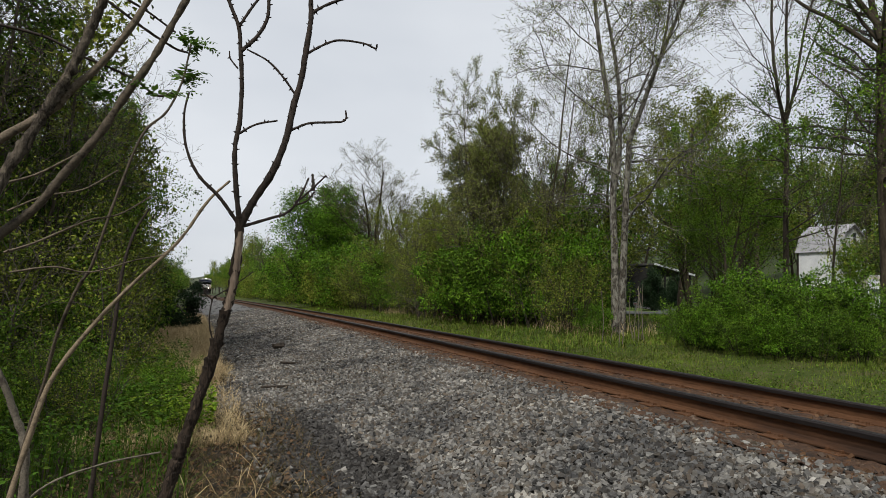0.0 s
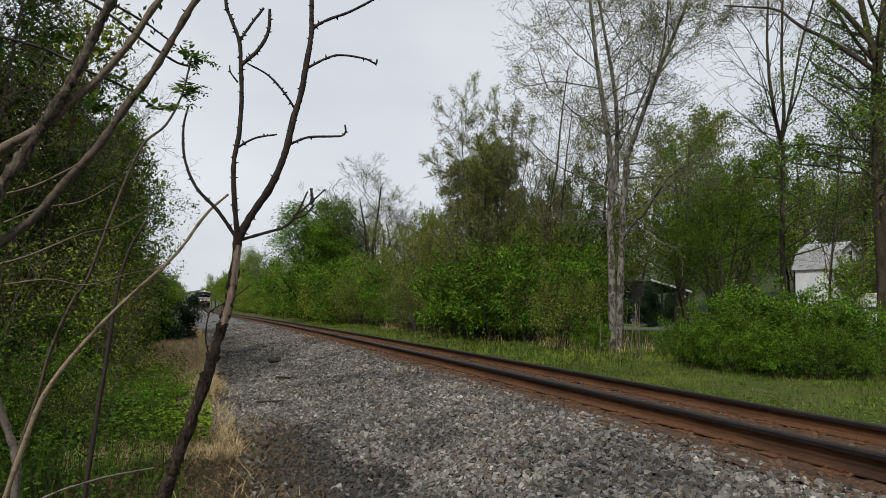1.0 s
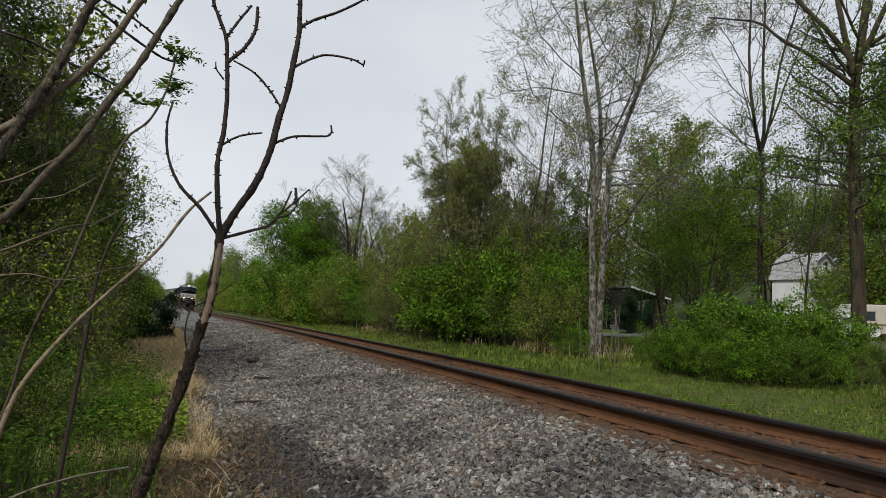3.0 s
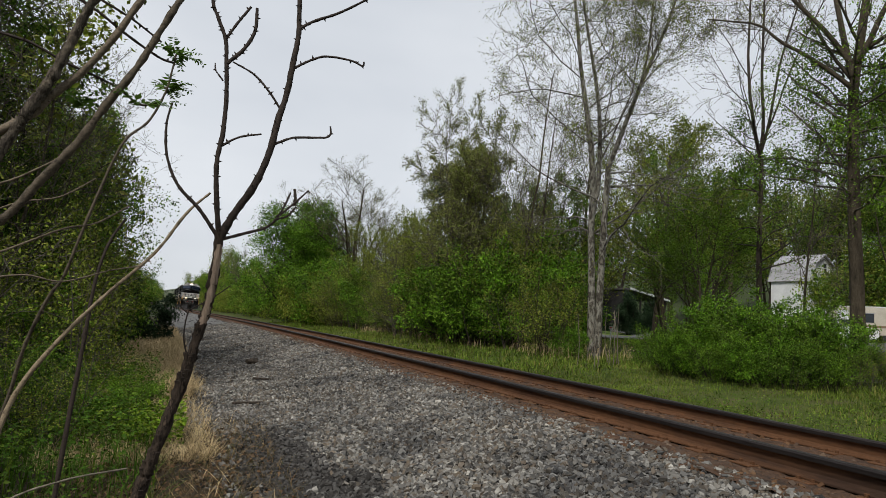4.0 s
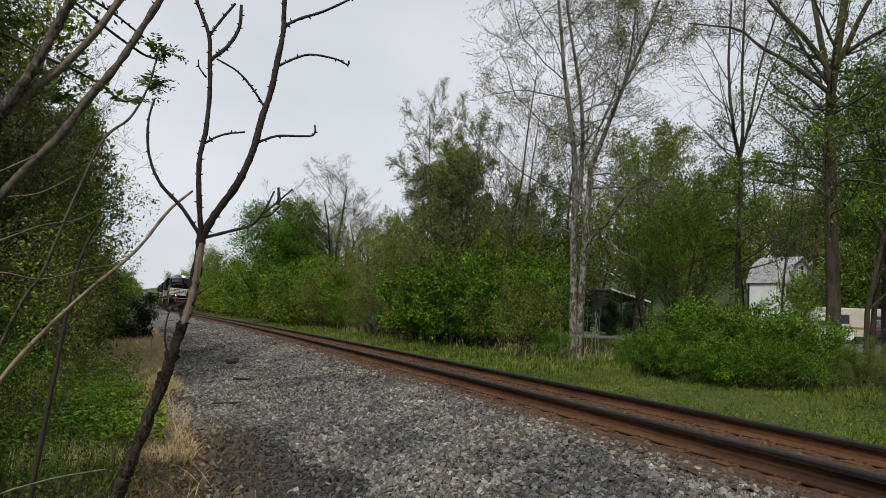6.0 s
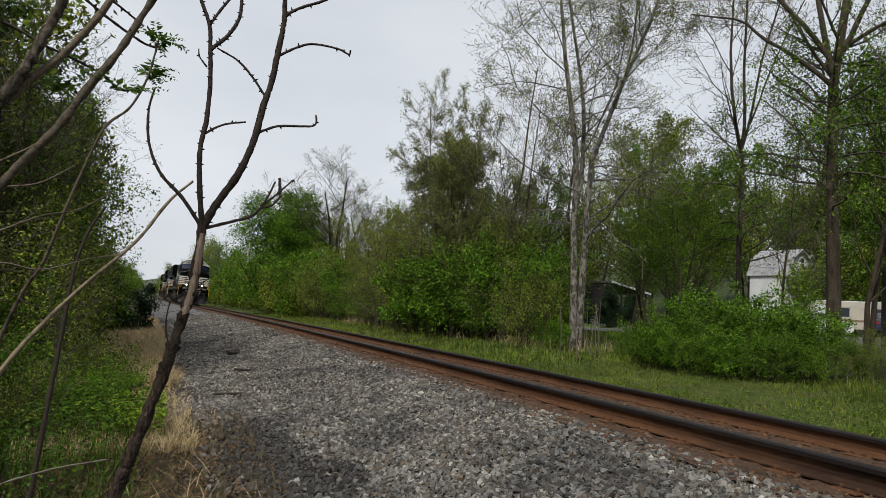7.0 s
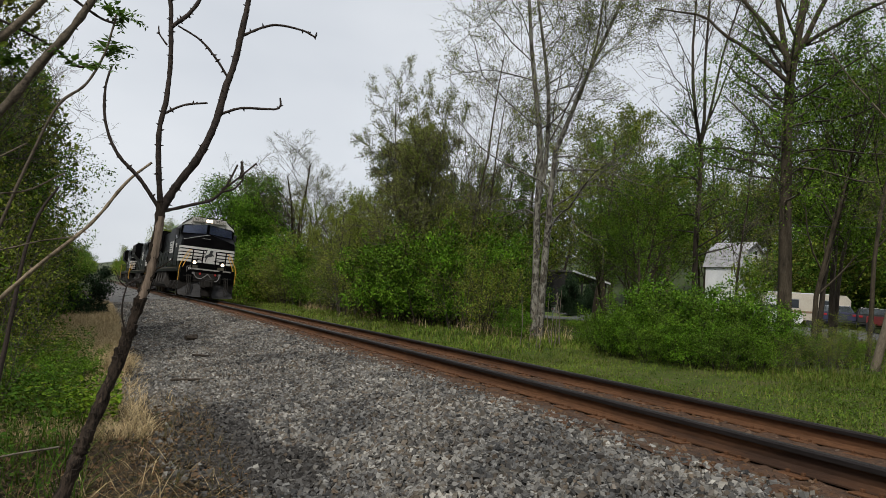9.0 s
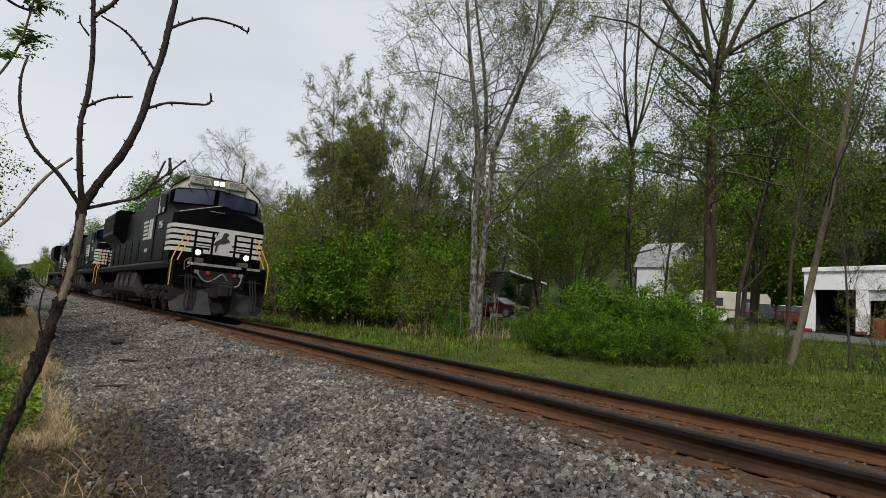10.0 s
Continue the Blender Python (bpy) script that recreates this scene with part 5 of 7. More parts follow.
for pts, r0, r1, th in (
    ([(0.05, 2.2, 1.75), (0.1, 2.2, 1.81), (0.13, 2.2, 1.88), (0.13, 2.2, 1.96)], 0.007, 0.005, 26),
    ([(0.07, 2.2, 1.76), (0.14, 2.2, 1.73), (0.19, 2.19, 1.68), (0.23, 2.19, 1.63)], 0.003, 0.004, 8),
    ([(0.27, 2.18, 1.91), (0.32, 2.18, 1.95), (0.4, 2.16, 1.99), (0.5, 2.14, 2.06)], 0.006, 0.004, 8),
    ([(0.265, 2.18, 1.77), (0.32, 2.18, 1.81), (0.37, 2.17, 1.83), (0.45, 2.15, 1.825), (0.49, 2.14, 1.81), (0.495, 2.14, 1.825)], 0.0045, 0.003, 9),
    ([(0.22, 2.19, 1.50), (0.28, 2.18, 1.53), (0.35, 2.17, 1.54), (0.39, 2.16, 1.545), (0.403, 2.16, 1.56), (0.4, 2.16, 1.585)], 0.0045, 0.003, 6),
    ([(0.09, 2.2, 1.17), (0.17, 2.19, 1.2), (0.22, 2.19, 1.22), (0.25, 2.19, 1.25), (0.27, 2.18, 1.29), (0.29, 2.18, 1.345)], 0.0055, 0.0028, 6),
    ([(0.25, 2.19, 1.26), (0.28, 2.18, 1.285), (0.34, 2.17, 1.35), (0.345, 2.17, 1.355)], 0.004, 0.0025, 3),
    ([(0.245, 2.19, 1.25), (0.285, 2.18, 1.265), (0.312, 2.18, 1.30)], 0.0035, 0.003, 2),
    ([(0.055, 2.2, 1.47), (0.11, 2.2, 1.51), (0.18, 2.19, 1.53)], 0.004, 0.003, 4),
    ([(0.045, 2.2, 1.69), (0.02, 2.2, 1.72), (0.015, 2.2, 1.745)], 0.003, 0.002, 1),
    ([(0.08, 2.2, 1.17), (0.01, 2.2, 1.26), (-0.06, 2.2, 1.33), (-0.1, 2.2, 1.42), (-0.11, 2.2, 1.52), (-0.1, 2.2, 1.59)], 0.0065, 0.003, 14),
    ([(0.04, 2.2, 1.83), (0.07, 2.2, 1.89), (0.11, 2.2, 1.96)], 0.005, 0.004, 10),
    ([(0.030, 2.2, 0.775), (0.009, 2.2, 0.825), (0.003, 2.2, 0.877), (0.009, 2.2, 0.928), (0.021, 2.2, 0.943), (0.060, 2.2, 0.969), (0.10, 2.2, 0.999), (0.128, 2.2, 1.023)], 0.0026, 0.0016, 3),
    ([(0.009, 2.2, 0.928), (-0.012, 2.2, 0.946), (-0.023, 2.2, 0.972)], 0.0025, 0.0015, 0),
):
    limb("twig", sap, pts, r0, r1, S, int(r0 * 9000), 0.06, th, 7)
sap.location = (0.016, 0, 0.012)
limb("seed_head", sap, [(0.308, 2.18, 1.302), (0.306, 2.18, 1.33), (0.302, 2.18, 1.358)], 0.0065, 0.004, M["bark_dark"], 9, 0.2, 0, 7, "dark withered hanging seed head")

lean = thing("leaning_sapling", "cluster of bare brown stems leaning over the path", "sapling")
for pts, r0, r1, th, mat, rough in (
    ([(-1.0, 1.72, -0.6), (-0.78, 1.76, 0.4), (-0.53, 1.83, 1.10), (-0.433, 1.85, 1.335), (-0.396, 1.85, 1.42), (-0.357, 1.85, 1.508), (-0.32, 1.85, 1.621), (-0.282, 1.85, 1.737), (-0.2, 1.86, 1.95)], 0.016, 0.0105, 10, M["lean_bark"], 0.12),
    ([(-0.95, 1.72, 0.75), (-0.66, 1.80, 1.15), (-0.50, 1.85, 1.32), (-0.398, 1.87, 1.411), (-0.356, 1.87, 1.471), (-0.289, 1.87, 1.552), (-0.223, 1.87, 1.667), (-0.173, 1.87, 1.774), (-0.08, 1.88, 1.95)], 0.011, 0.0085, 14, M["stem_tan"], 0.08),
    ([(-1.05, 1.74, -0.6), (-0.82, 1.78, 0.62), (-0.54, 1.86, 1.02), (-0.418, 1.88, 1.159), (-0.357, 1.88, 1.253), (-0.282, 1.88, 1.368), (-0.229, 1.88, 1.476), (-0.167, 1.88, 1.589), (-0.123, 1.88, 1.695), (-0.077, 1.88, 1.804), (0.0, 1.89, 1.97)], 0.012, 0.0085, 26, M["lean_stem"], 0.08),
):
    limb("stem", lean, pts, r0, r1, mat, int(r0 * 8000), rough, th, 12)
for pts, r0, r1, mat in (
    ([(-0.54, 1.9, 1.63), (-0.479, 1.9, 1.623), (-0.416, 1.9, 1.611), (-0.335, 1.9, 1.576), (-0.281, 1.9, 1.559), (-0.21, 1.9, 1.532), (-0.152, 1.9, 1.496), (-0.111, 1.9, 1.509)], 0.0042, 0.0028, S),
    ([(-0.36, 1.9, 1.77), (-0.316, 1.9, 1.751), (-0.266, 1.9, 1.724), (-0.214, 1.9, 1.689), (-0.155, 1.9, 1.655), (-0.11, 1.9, 1.633), (-0.08, 1.9, 1.628)], 0.0045, 0.003, S),
    ([(-0.33, 1.9, 1.78), (-0.27, 1.9, 1.763), (-0.191, 1.9, 1.727), (-0.153, 1.9, 1.704), (-0.115, 1.9, 1.68)], 0.0035, 0.0025, S),
    ([(-0.52, 1.98, 1.23), (-0.456, 2.0, 1.26), (-0.396, 2.0, 1.299), (-0.336, 2.0, 1.348), (-0.289, 2.0, 1.411)], 0.0038, 0.002, M["stem_tan"]),
    ([(-0.5, 1.98, 1.05), (-0.434, 2.0, 1.082), (-0.313, 2.0, 1.149), (-0.234, 2.0, 1.174), (-0.157, 2.0, 1.231)], 0.0035, 0.002, M["stem_tan"]),
    ([(-0.5, 1.98, 1.16), (-0.42, 2.0, 1.21), (-0.33, 2.0, 1.235), (-0.25, 2.02, 1.30)], 0.0028, 0.0016, M["stem_tan"]),
    ([(-0.50, 2.05, 1.0), (-0.40, 2.06, 1.02), (-0.31, 2.08, 1.01), (-0.2, 2.1, 1.05), (-0.12, 2.1, 1.07)], 0.0028, 0.0016, M["stem_tan"]),
):
    limb("twig", lean, pts, r0, r1, mat, int(r0 * 7000), 0.06, 5, 7)

arch = thing("arching_stem", "long tan arching bramble-like stem", "stem")
M["stem_straw"] = surface("pale_tan_stem", [(0.15, 0.115, 0.075), (0.23, 0.18, 0.12), (0.09, 0.07, 0.047)], 45, 250, 0.85, bump=0.4, dist=0.002)
limb("stem", arch, [(-0.60, 2.32, -0.6), (-0.55, 2.33, 0.1), (-0.52, 2.34, 0.33), (-0.48, 2.35, 0.52), (-0.44, 2.36, 0.67), (-0.36, 2.37, 0.81), (-0.24, 2.39, 0.97), (-0.1, 2.4, 1.13), (-0.01, 2.4, 1.28), (0.06, 2.4, 1.36)], 0.0105, 0.004, M["stem_straw"], 4, 0.06, 16, 9)
for name, label, pts, r0, r1, mat in (
    ("broken_stem", "pale split broken stem with torn bark", [(-0.53, 2.54, -0.6), (-0.53, 2.54, 0.27), (-0.54, 2.54, 0.44), (-0.57, 2.54, 0.53), (-0.63, 2.52, 0.69), (-0.75, 2.5, 0.9)], 0.016, 0.009, M["stem_pale"]),
    ("young_tree", "slim dark upright young tree", [(-0.50, 3.6, -0.6), (-0.45, 3.57, 0.28), (-0.42, 3.58, 0.74), (-0.40, 3.58, 1.05), (-0.36, 3.6, 1.25), (-0.30, 3.62, 1.38)], 0.013, 0.005, S),
    ("dead_stick", "thin pale dead stick lying in the weeds", [(-0.62, 2.5, 0.10), (-0.49, 2.55, 0.28), (-0.31, 2.58, 0.35), (-0.12, 2.6, 0.38)], 0.004, 0.003, M["stem_pale"]),
):
    ob = thing(name, label, "stem")
    limb("stem", ob, pts, r0, r1, mat, int(r0 * 6000), 0.08, 0, 9)


def fronds(parent, base, rng, count, length, leaf):
    """Feathery leaves: a rib with pairs of small pointed leaflets, one part a leaf."""
    for k in range(count):
        a = rng.random() * 6.28
        d = unit(np.array([math.cos(a), math.sin(a), 0.5 + 0.9 * rng.random()]))
        pts = [np.array(base)]
        for q in range(9):
            d = unit(d + np.array([0, 0, -0.12]) + rng.normal(0, 0.05, 3))
            pts.append(pts[-1] + d * length * (0.7 + 0.5 * rng.random()) / 9)
        p = np.array(pts)
        vs, at = [], 0
        for q in range(1, 10):
            t = unit(p[q] - p[q - 1])
            s = unit(np.cross(t, rng.normal(0, 0.3, 3) + np.array([0, 0, 1])))
            for sg in (-1, 1):
                z = leaf * (1.15 - 0.08 * q) * (0.8 + 0.4 * rng.random())
                dd = unit(s * sg + t * 0.5 + np.array([0, 0, -0.25]))
                w = np.cross(dd, np.cross(t, s)) * z * 0.21
                vs += [p[q], p[q] + dd * z * 0.45 + w, p[q] + dd * z, p[q] + dd * z * 0.45 - w]
        tagged(quick("leaf", np.array(vs), np.arange(len(vs)).reshape(-1, 4), M["frond"], parent))


M["frond"] = island_mat("new_frond_leaf", [(0.05, 0.1, 0.016), (0.085, 0.16, 0.022), (0.03, 0.055, 0.012)], 0.55, 0, 0.2, 0.35)
frng = np.random.default_rng(8)
tuft = thing("leafing_sapling", "slender sapling with feathery new leaves at its tips", "sapling")
limb("stem", tuft, [(-0.62, 2.46, -0.6), (-0.54, 2.44, 0.3), (-0.467, 2.4, 0.655), (-0.433, 2.36, 0.814), (-0.381, 2.32, 0.96), (-0.343, 2.3, 1.029), (-0.309, 2.28, 1.153), (-0.271, 2.28, 1.301), (-0.218, 2.28, 1.47), (-0.153, 2.29, 1.553), (-0.113, 2.3, 1.66), (-0.098, 2.3, 1.75), (-0.092, 2.3, 1.80)], 0.0065, 0.003, M["lean_stem"], 5, 0.06, 8, 8)
fronds(tuft, (-0.108, 2.3, 1.675), frng, 7, 0.10, 0.034)
fronds(tuft, (-0.094, 2.3, 1.79), frng, 8, 0.10, 0.034)
fronds(lean, (-0.14, 1.89, 1.49), frng, 5, 0.11, 0.027)
fronds(lean, (-0.28, 1.92, 1.47), frng, 4, 0.07, 0.028)


# ---------------------------------------------------------------- road and buildings beyond the trees
M["asphalt"] = surface("grey_asphalt", [(0.075, 0.075, 0.078), (0.10, 0.10, 0.102), (0.06, 0.06, 0.062)], 0.6, 60, 0.9, bump=0.3, dist=0.005)
M["lawn"] = surface("mown_lawn", [(0.08, 0.13, 0.025), (0.12, 0.17, 0.035)], 1.5, 40, 0.95, bump=0.5, dist=0.02)
M["siding"] = surface("white_painted_siding", [(0.5, 0.51, 0.52), (0.6, 0.61, 0.61)], 1.0, 40, 0.7, bump=0.1)
M["stucco"] = surface("white_painted_block", [(0.78, 0.78, 0.77), (0.84, 0.84, 0.83)], 1.0, 40, 0.75, bump=0.1, dirt=(0.5, 0.49, 0.46), dirt_amount=0.3)
M["shingle"] = surface("pale_grey_shingle", [(0.26, 0.26, 0.27), (0.34, 0.34, 0.35)], 2.0, 30, 0.9, bump=0.3)
M["dark_roof"] = surface("dark_roof", [(0.035, 0.035, 0.037), (0.06, 0.058, 0.056)], 2.0, 30, 0.9)
M["pane"], n_, l_, b_ = base_mat("window_pane", 0.08, 0, 0.7)
b_.inputs["Base Color"].default_value = (0.03, 0.035, 0.04, 1)
# near-black colour that paints in the shade of the garage and carport
M["shade_fill"] = plain("painted_shade", (0.02, 0.019, 0.018), 0.95, spec=0.05)
M["red_paint"] = plain("red_paint", (0.30, 0.022, 0.02), 0.5)
M["pole_wood"] = surface("weathered_pole", [(0.10, 0.075, 0.055), (0.16, 0.125, 0.09)], 4, 40, 0.9, stretch=(1, 1, 0.2))
M["camper_skin"] = surface("cream_camper_skin", [(0.36, 0.33, 0.265), (0.45, 0.415, 0.345)], 1.0, 40, 0.6, dirt=(0.4, 0.35, 0.27))
M["tyre"] = plain("black_rubber", (0.02, 0.02, 0.02), 0.85)
M["chrome"] = plain("dull_alloy", (0.4, 0.4, 0.41), 0.35, 0.8)
ROAD = [(36, -30), (34.2, -8), (33.2, 10), (31.0, 23), (27.3, 36), (24.2, 46), (21.8, 60), (19.8, 90), (15.5, 150), (14.5, 260)]


def along(path, step=1.0):
    p = smooth([(x, y, 0) for x, y in path], 24)
    d = np.r_[0, np.cumsum(np.linalg.norm(np.diff(p, axis=0), axis=1))]
    s = np.arange(0, d[-1], step)
    return np.stack([np.interp(s, d, p[:, 0]), np.interp(s, d, p[:, 1])], -1), s


def ribbon(name, path, left, right, mat, lift, label):
    """A strip of ground laid along a path."""
    c, _ = along(path, 1.5)
    t = unit(np.gradient(c, axis=0))
    n = np.stack([t[:, 1], -t[:, 0]], -1)
    k = np.linspace(-left, right, 7)
    p = c[:, None] + n[:, None] * k[None, :, None]
    z = land(p[..., 0], p[..., 1]) + lift
    v = np.concatenate([p, z[..., None]], -1)
    i = (np.arange(len(c) - 1)[:, None] * 7 + np.arange(6)).ravel()
    return tagged(quick(name, v, np.stack([i, i + 7, i + 8, i + 1], -1), mat, smooth=True), label, "road", kind="structure")


ribbon("road", ROAD, 3.2, 3.2, M["asphalt"], 0.06, "narrow grey asphalt road behind the trees")
ribbon("parking_lot", [(37.5, 30), (36.2, 22), (37, 8), (38, -6)], 4, 4, M["asphalt"], 0.045, "grey asphalt forecourt before the garage")
ribbon("driveway", [(29, 34), (33, 40), (36, 47), (38, 54)], 1.8, 1.8, M["asphalt"], 0.05, "short asphalt driveway up to the carport")
ribbon("lawn", [(30.5, 46), (29.5, 40), (31, 35)], 2.5, 2.0, M["lawn"], 0.03, "small bright lawn beside the road")


def window_unit(parent, m, w, h, bars=1):
    """A framed window: frame, sill and panes, on a wall that faces -x of m."""
    win = new("window")
    win.parent = parent
    win.matrix_basis = m
    for a in (-1, 1):
        part("frame", box(-0.05, 0.03, a * w / 2 - 0.05, a * w / 2 + 0.05, -h / 2, h / 2), M["siding"], win)
        part("frame", box(-0.05, 0.03, -w / 2 - 0.05, w / 2 + 0.05, a * h / 2 - 0.05, a * h / 2 + 0.05), M["siding"], win)
    part("sill", box(-0.10, 0.03, -w / 2 - 0.08, w / 2 + 0.08, -h / 2 - 0.1, -h / 2 - 0.05), M["siding"], win)
    part("frame", box(-0.045, 0.03, -w / 2, w / 2, -0.03, 0.03), M["siding"], win)
    for a in (-1, 1):
        part("pane", box(-0.02, 0.0, -w / 2, w / 2, min(a * 0.03, a * h / 2), max(a * 0.03, a * h / 2)), M["pane"], win)
    return win


def garage():
    """A low white block building with two tall openings in its front, which faces -x."""
    ob = thing("garage", "low white flat-roofed garage with two open bay doors", "garage")
    L, D, H, T = 9.6, 8.0, 3.5, 0.25
    W = M["stucco"]
    doors = [(0.55, 2.95, 2.30), (3.55, 6.2, 2.30)]
    y = 0.0
    for a, b, h in doors:
        part("front_wall", box(0, T, -a, -y, 0, H - 0.2), W, ob)
        part("lintel", box(0, T, -b, -a, h, H - 0.2), W, ob)
        y = b
    part("front_wall", box(0, T, -L, -y, 0, H - 0.2), W, ob)
    part("side_wall", box(T, D, -T, 0, 0, H - 0.2), W, ob)
    part("side_wall", box(T, D, -L, -L + T, 0, H - 0.2), W, ob)
    part("rear_wall", box(D - T, D, -L + T, -T, 0, H - 0.2), M["shade_fill"], ob)
    # dark panels added to blacken the open bays, as shade would
    for a in (-L + T + 0.02, -T - 0.06):
        part("inner_lining", box(T + 0.02, D - T - 0.02, a, a + 0.04, 0, H - 0.22), M["shade_fill"], ob)
    part("inner_ceiling", box(T + 0.02, D - T - 0.02, -L + T + 0.08, -T - 0.08, H - 0.28, H - 0.24), M["shade_fill"], ob)
    part("inner_lining", box(T + 0.005, T + 0.02, -3.55, -2.95, 0, H - 0.3), M["shade_fill"], ob)
    part("roof", box(-0.05, D + 0.05, -L - 0.05, 0.05, H - 0.2, H - 0.05), M["dark_roof"], ob)
    part("parapet", box(-0.09, 0.12, -L - 0.08, 0.08, H - 0.22, H + 0.03, 0.02), W, ob, "white coping along the roof edge")
    part("floor_slab", box(T, D - T, -L + T, -T, -0.15, 0.02), M["shade_fill"], ob)
    part("roller_door", box(0.10, 0.16, -6.2, -3.55, 1.75, 2.30), M["siding"], ob, "rolled-up white bay door")
    part("base_course", box(-0.02, 0.0, -0.55, 0.0, 0.0, 0.14), M["red_paint"], ob)
    part("base_course", box(-0.02, 0.0, -3.55, -2.95, 0.0, 0.14), M["red_paint"], ob)
    for x, yy, z in ((2.5, -1.4, 0.9), (4.0, -2.8, 1.3), (3.2, -5.2, 1.1)):
        part("shelf", box(x, x + 0.5, yy - 0.5, yy + 0.5, 0.02, z, 0.02), M["shade_fill"], ob)
    return ob


gar = garage()
GX, GY = 36.6, 20.7
GZ = float(land(38.5, 16.5)) + 0.05
gar.matrix_basis = pose(GX, GY, GZ, 0, 0, -7)
for x, y, h in ((36.2, 16.6, 1.0), (36.1, 15.9, 1.15)):
    ob = thing("oil_drum", "red steel drum by the garage door", "drum", pose(x, y, float(land(x, y)) + 0.05))
    bm = cyl((0, 0, 0), (0, 0, h), 0.30, 18)
    for z in (0.33, 0.66):
        add_cyl(bm, (0, 0, z * h - 0.02), (0, 0, z * h + 0.02), 0.315, 18)
    part("barrel", bm, M["red_paint"], ob)
    part("lid", cyl((0, 0, h), (0, 0, h + 0.03), 0.27, 18), M["chrome"], ob)


def gambrel_house():
    """A white house whose barn roof shows its gable to the railway; the gable faces -x."""
    ob = thing("house", "white gambrel-roofed house with grey shingles", "house")
    W, L, H = 5.4, 4.6, 3.2
    gable = [(-W / 2, 0), (-W / 2, H), (-W / 2 + 0.75, H + 1.9), (0, H + 3.0), (W / 2 - 0.75, H + 1.9), (W / 2, H), (W / 2, 0)]
    part("gable_wall", prism([(a, b) for a, b in gable], 0, 0.2, "x"), M["siding"], ob)
    part("gable_wall", prism([(a, b) for a, b in gable], L - 0.2, L, "x"), M["siding"], ob)
    for s in (-1, 1):
        part("side_wall", box(0.2, L - 0.2, min(s * W / 2, s * (W / 2 - 0.2)), max(s * W / 2, s * (W / 2 - 0.2)), 0, H), M["siding"], ob)
        low = [(s * (W / 2 + 0.25), H - 0.15), (s * (W / 2 - 0.72), H + 2.0), (s * (W / 2 - 0.82), H + 1.92), (s * (W / 2 + 0.12), H - 0.2)]
        top = [(s * (W / 2 - 0.72), H + 2.0), (0, H + 3.15), (0, H + 3.02), (s * (W / 2 - 0.80), H + 1.9)]
        part("lower_roof", prism(low, -0.3, L + 0.3, "x"), M["shingle"], ob)
        part("upper_roof", prism(top, -0.3, L + 0.3, "x"), M["shingle"], ob)
    for z in np.arange(0.3, H + 1.6, 0.36):
        half = W / 2 - max(0, (z - H) / 1.9 * 0.75) - 0.02
        part("clapboard", box(-0.018, 0.0, -half, half, z, z + 0.05), M["siding"], ob)
    window_unit(ob, pose(-0.005, -0.35, H + 1.55), 0.8, 1.2)
    window_unit(ob, pose(-0.005, -1.0, 1.75), 0.9, 1.4)
    window_unit(ob, pose(-0.005, 1.5, 1.75), 0.9, 1.4)
    part("foundation", box(0.06, L - 0.06, -W / 2 + 0.06, W / 2 - 0.06, -2.2, 0.0), M["stucco"], ob, "raised block basement")
    wing = part("porch_roof", box(-2.0, 0.0, 0.4, 3.1, 2.3, 2.45), M["shingle"], ob)
    part("porch_post", box(-1.9, -1.78, 0.5, 0.62, -1.9, 2.3), M["siding"], ob)
    part("porch_post", box(-1.9, -1.78, 2.9, 3.02, -1.9, 2.3), M["siding"], ob)
    return ob


hs = gambrel_house()
hs.matrix_basis = pose(54.3, 43.0, float(land(54.5, 43.5)) + 1.15, 0, 0, 101) @ Matrix.Scale(0.8, 4)

shed = thing("carport", "low open carport with a pale-edged dark roof", "carport", pose(36.9, 49.2, float(land(36.9, 49.2)) + 0.6, 0, 0, 20))
part("roof", box(-3.2, 3.2, -2.6, 2.6, 2.55, 2.72, 0.02, Matrix.Rotation(0.10, 4, "Y")), M["dark_roof"], shed)
part("fascia", box(-3.25, 3.25, -2.66, -2.6, 2.58, 2.74, 0.0, Matrix.Rotation(0.10, 4, "Y")), M["siding"], shed, "pale roof edge board")
# posts and walls take the same painted shade colour
for x in (-3.0, -1.0, 1.0, 3.0):
    for y in (-2.4, 2.4):
        part("post", box(x - 0.07, x + 0.07, y - 0.07, y + 0.07, -0.8, 2.55 - 0.1 * x), M["shade_fill"], shed)
part("rear_wall", box(-3.1, 3.1, 2.45, 2.6, 0, 2.4), M["shade_fill"], shed)
part("side_panel", box(-3.15, -3.05, -2.4, 2.4, 0, 2.7), M["shade_fill"], shed)


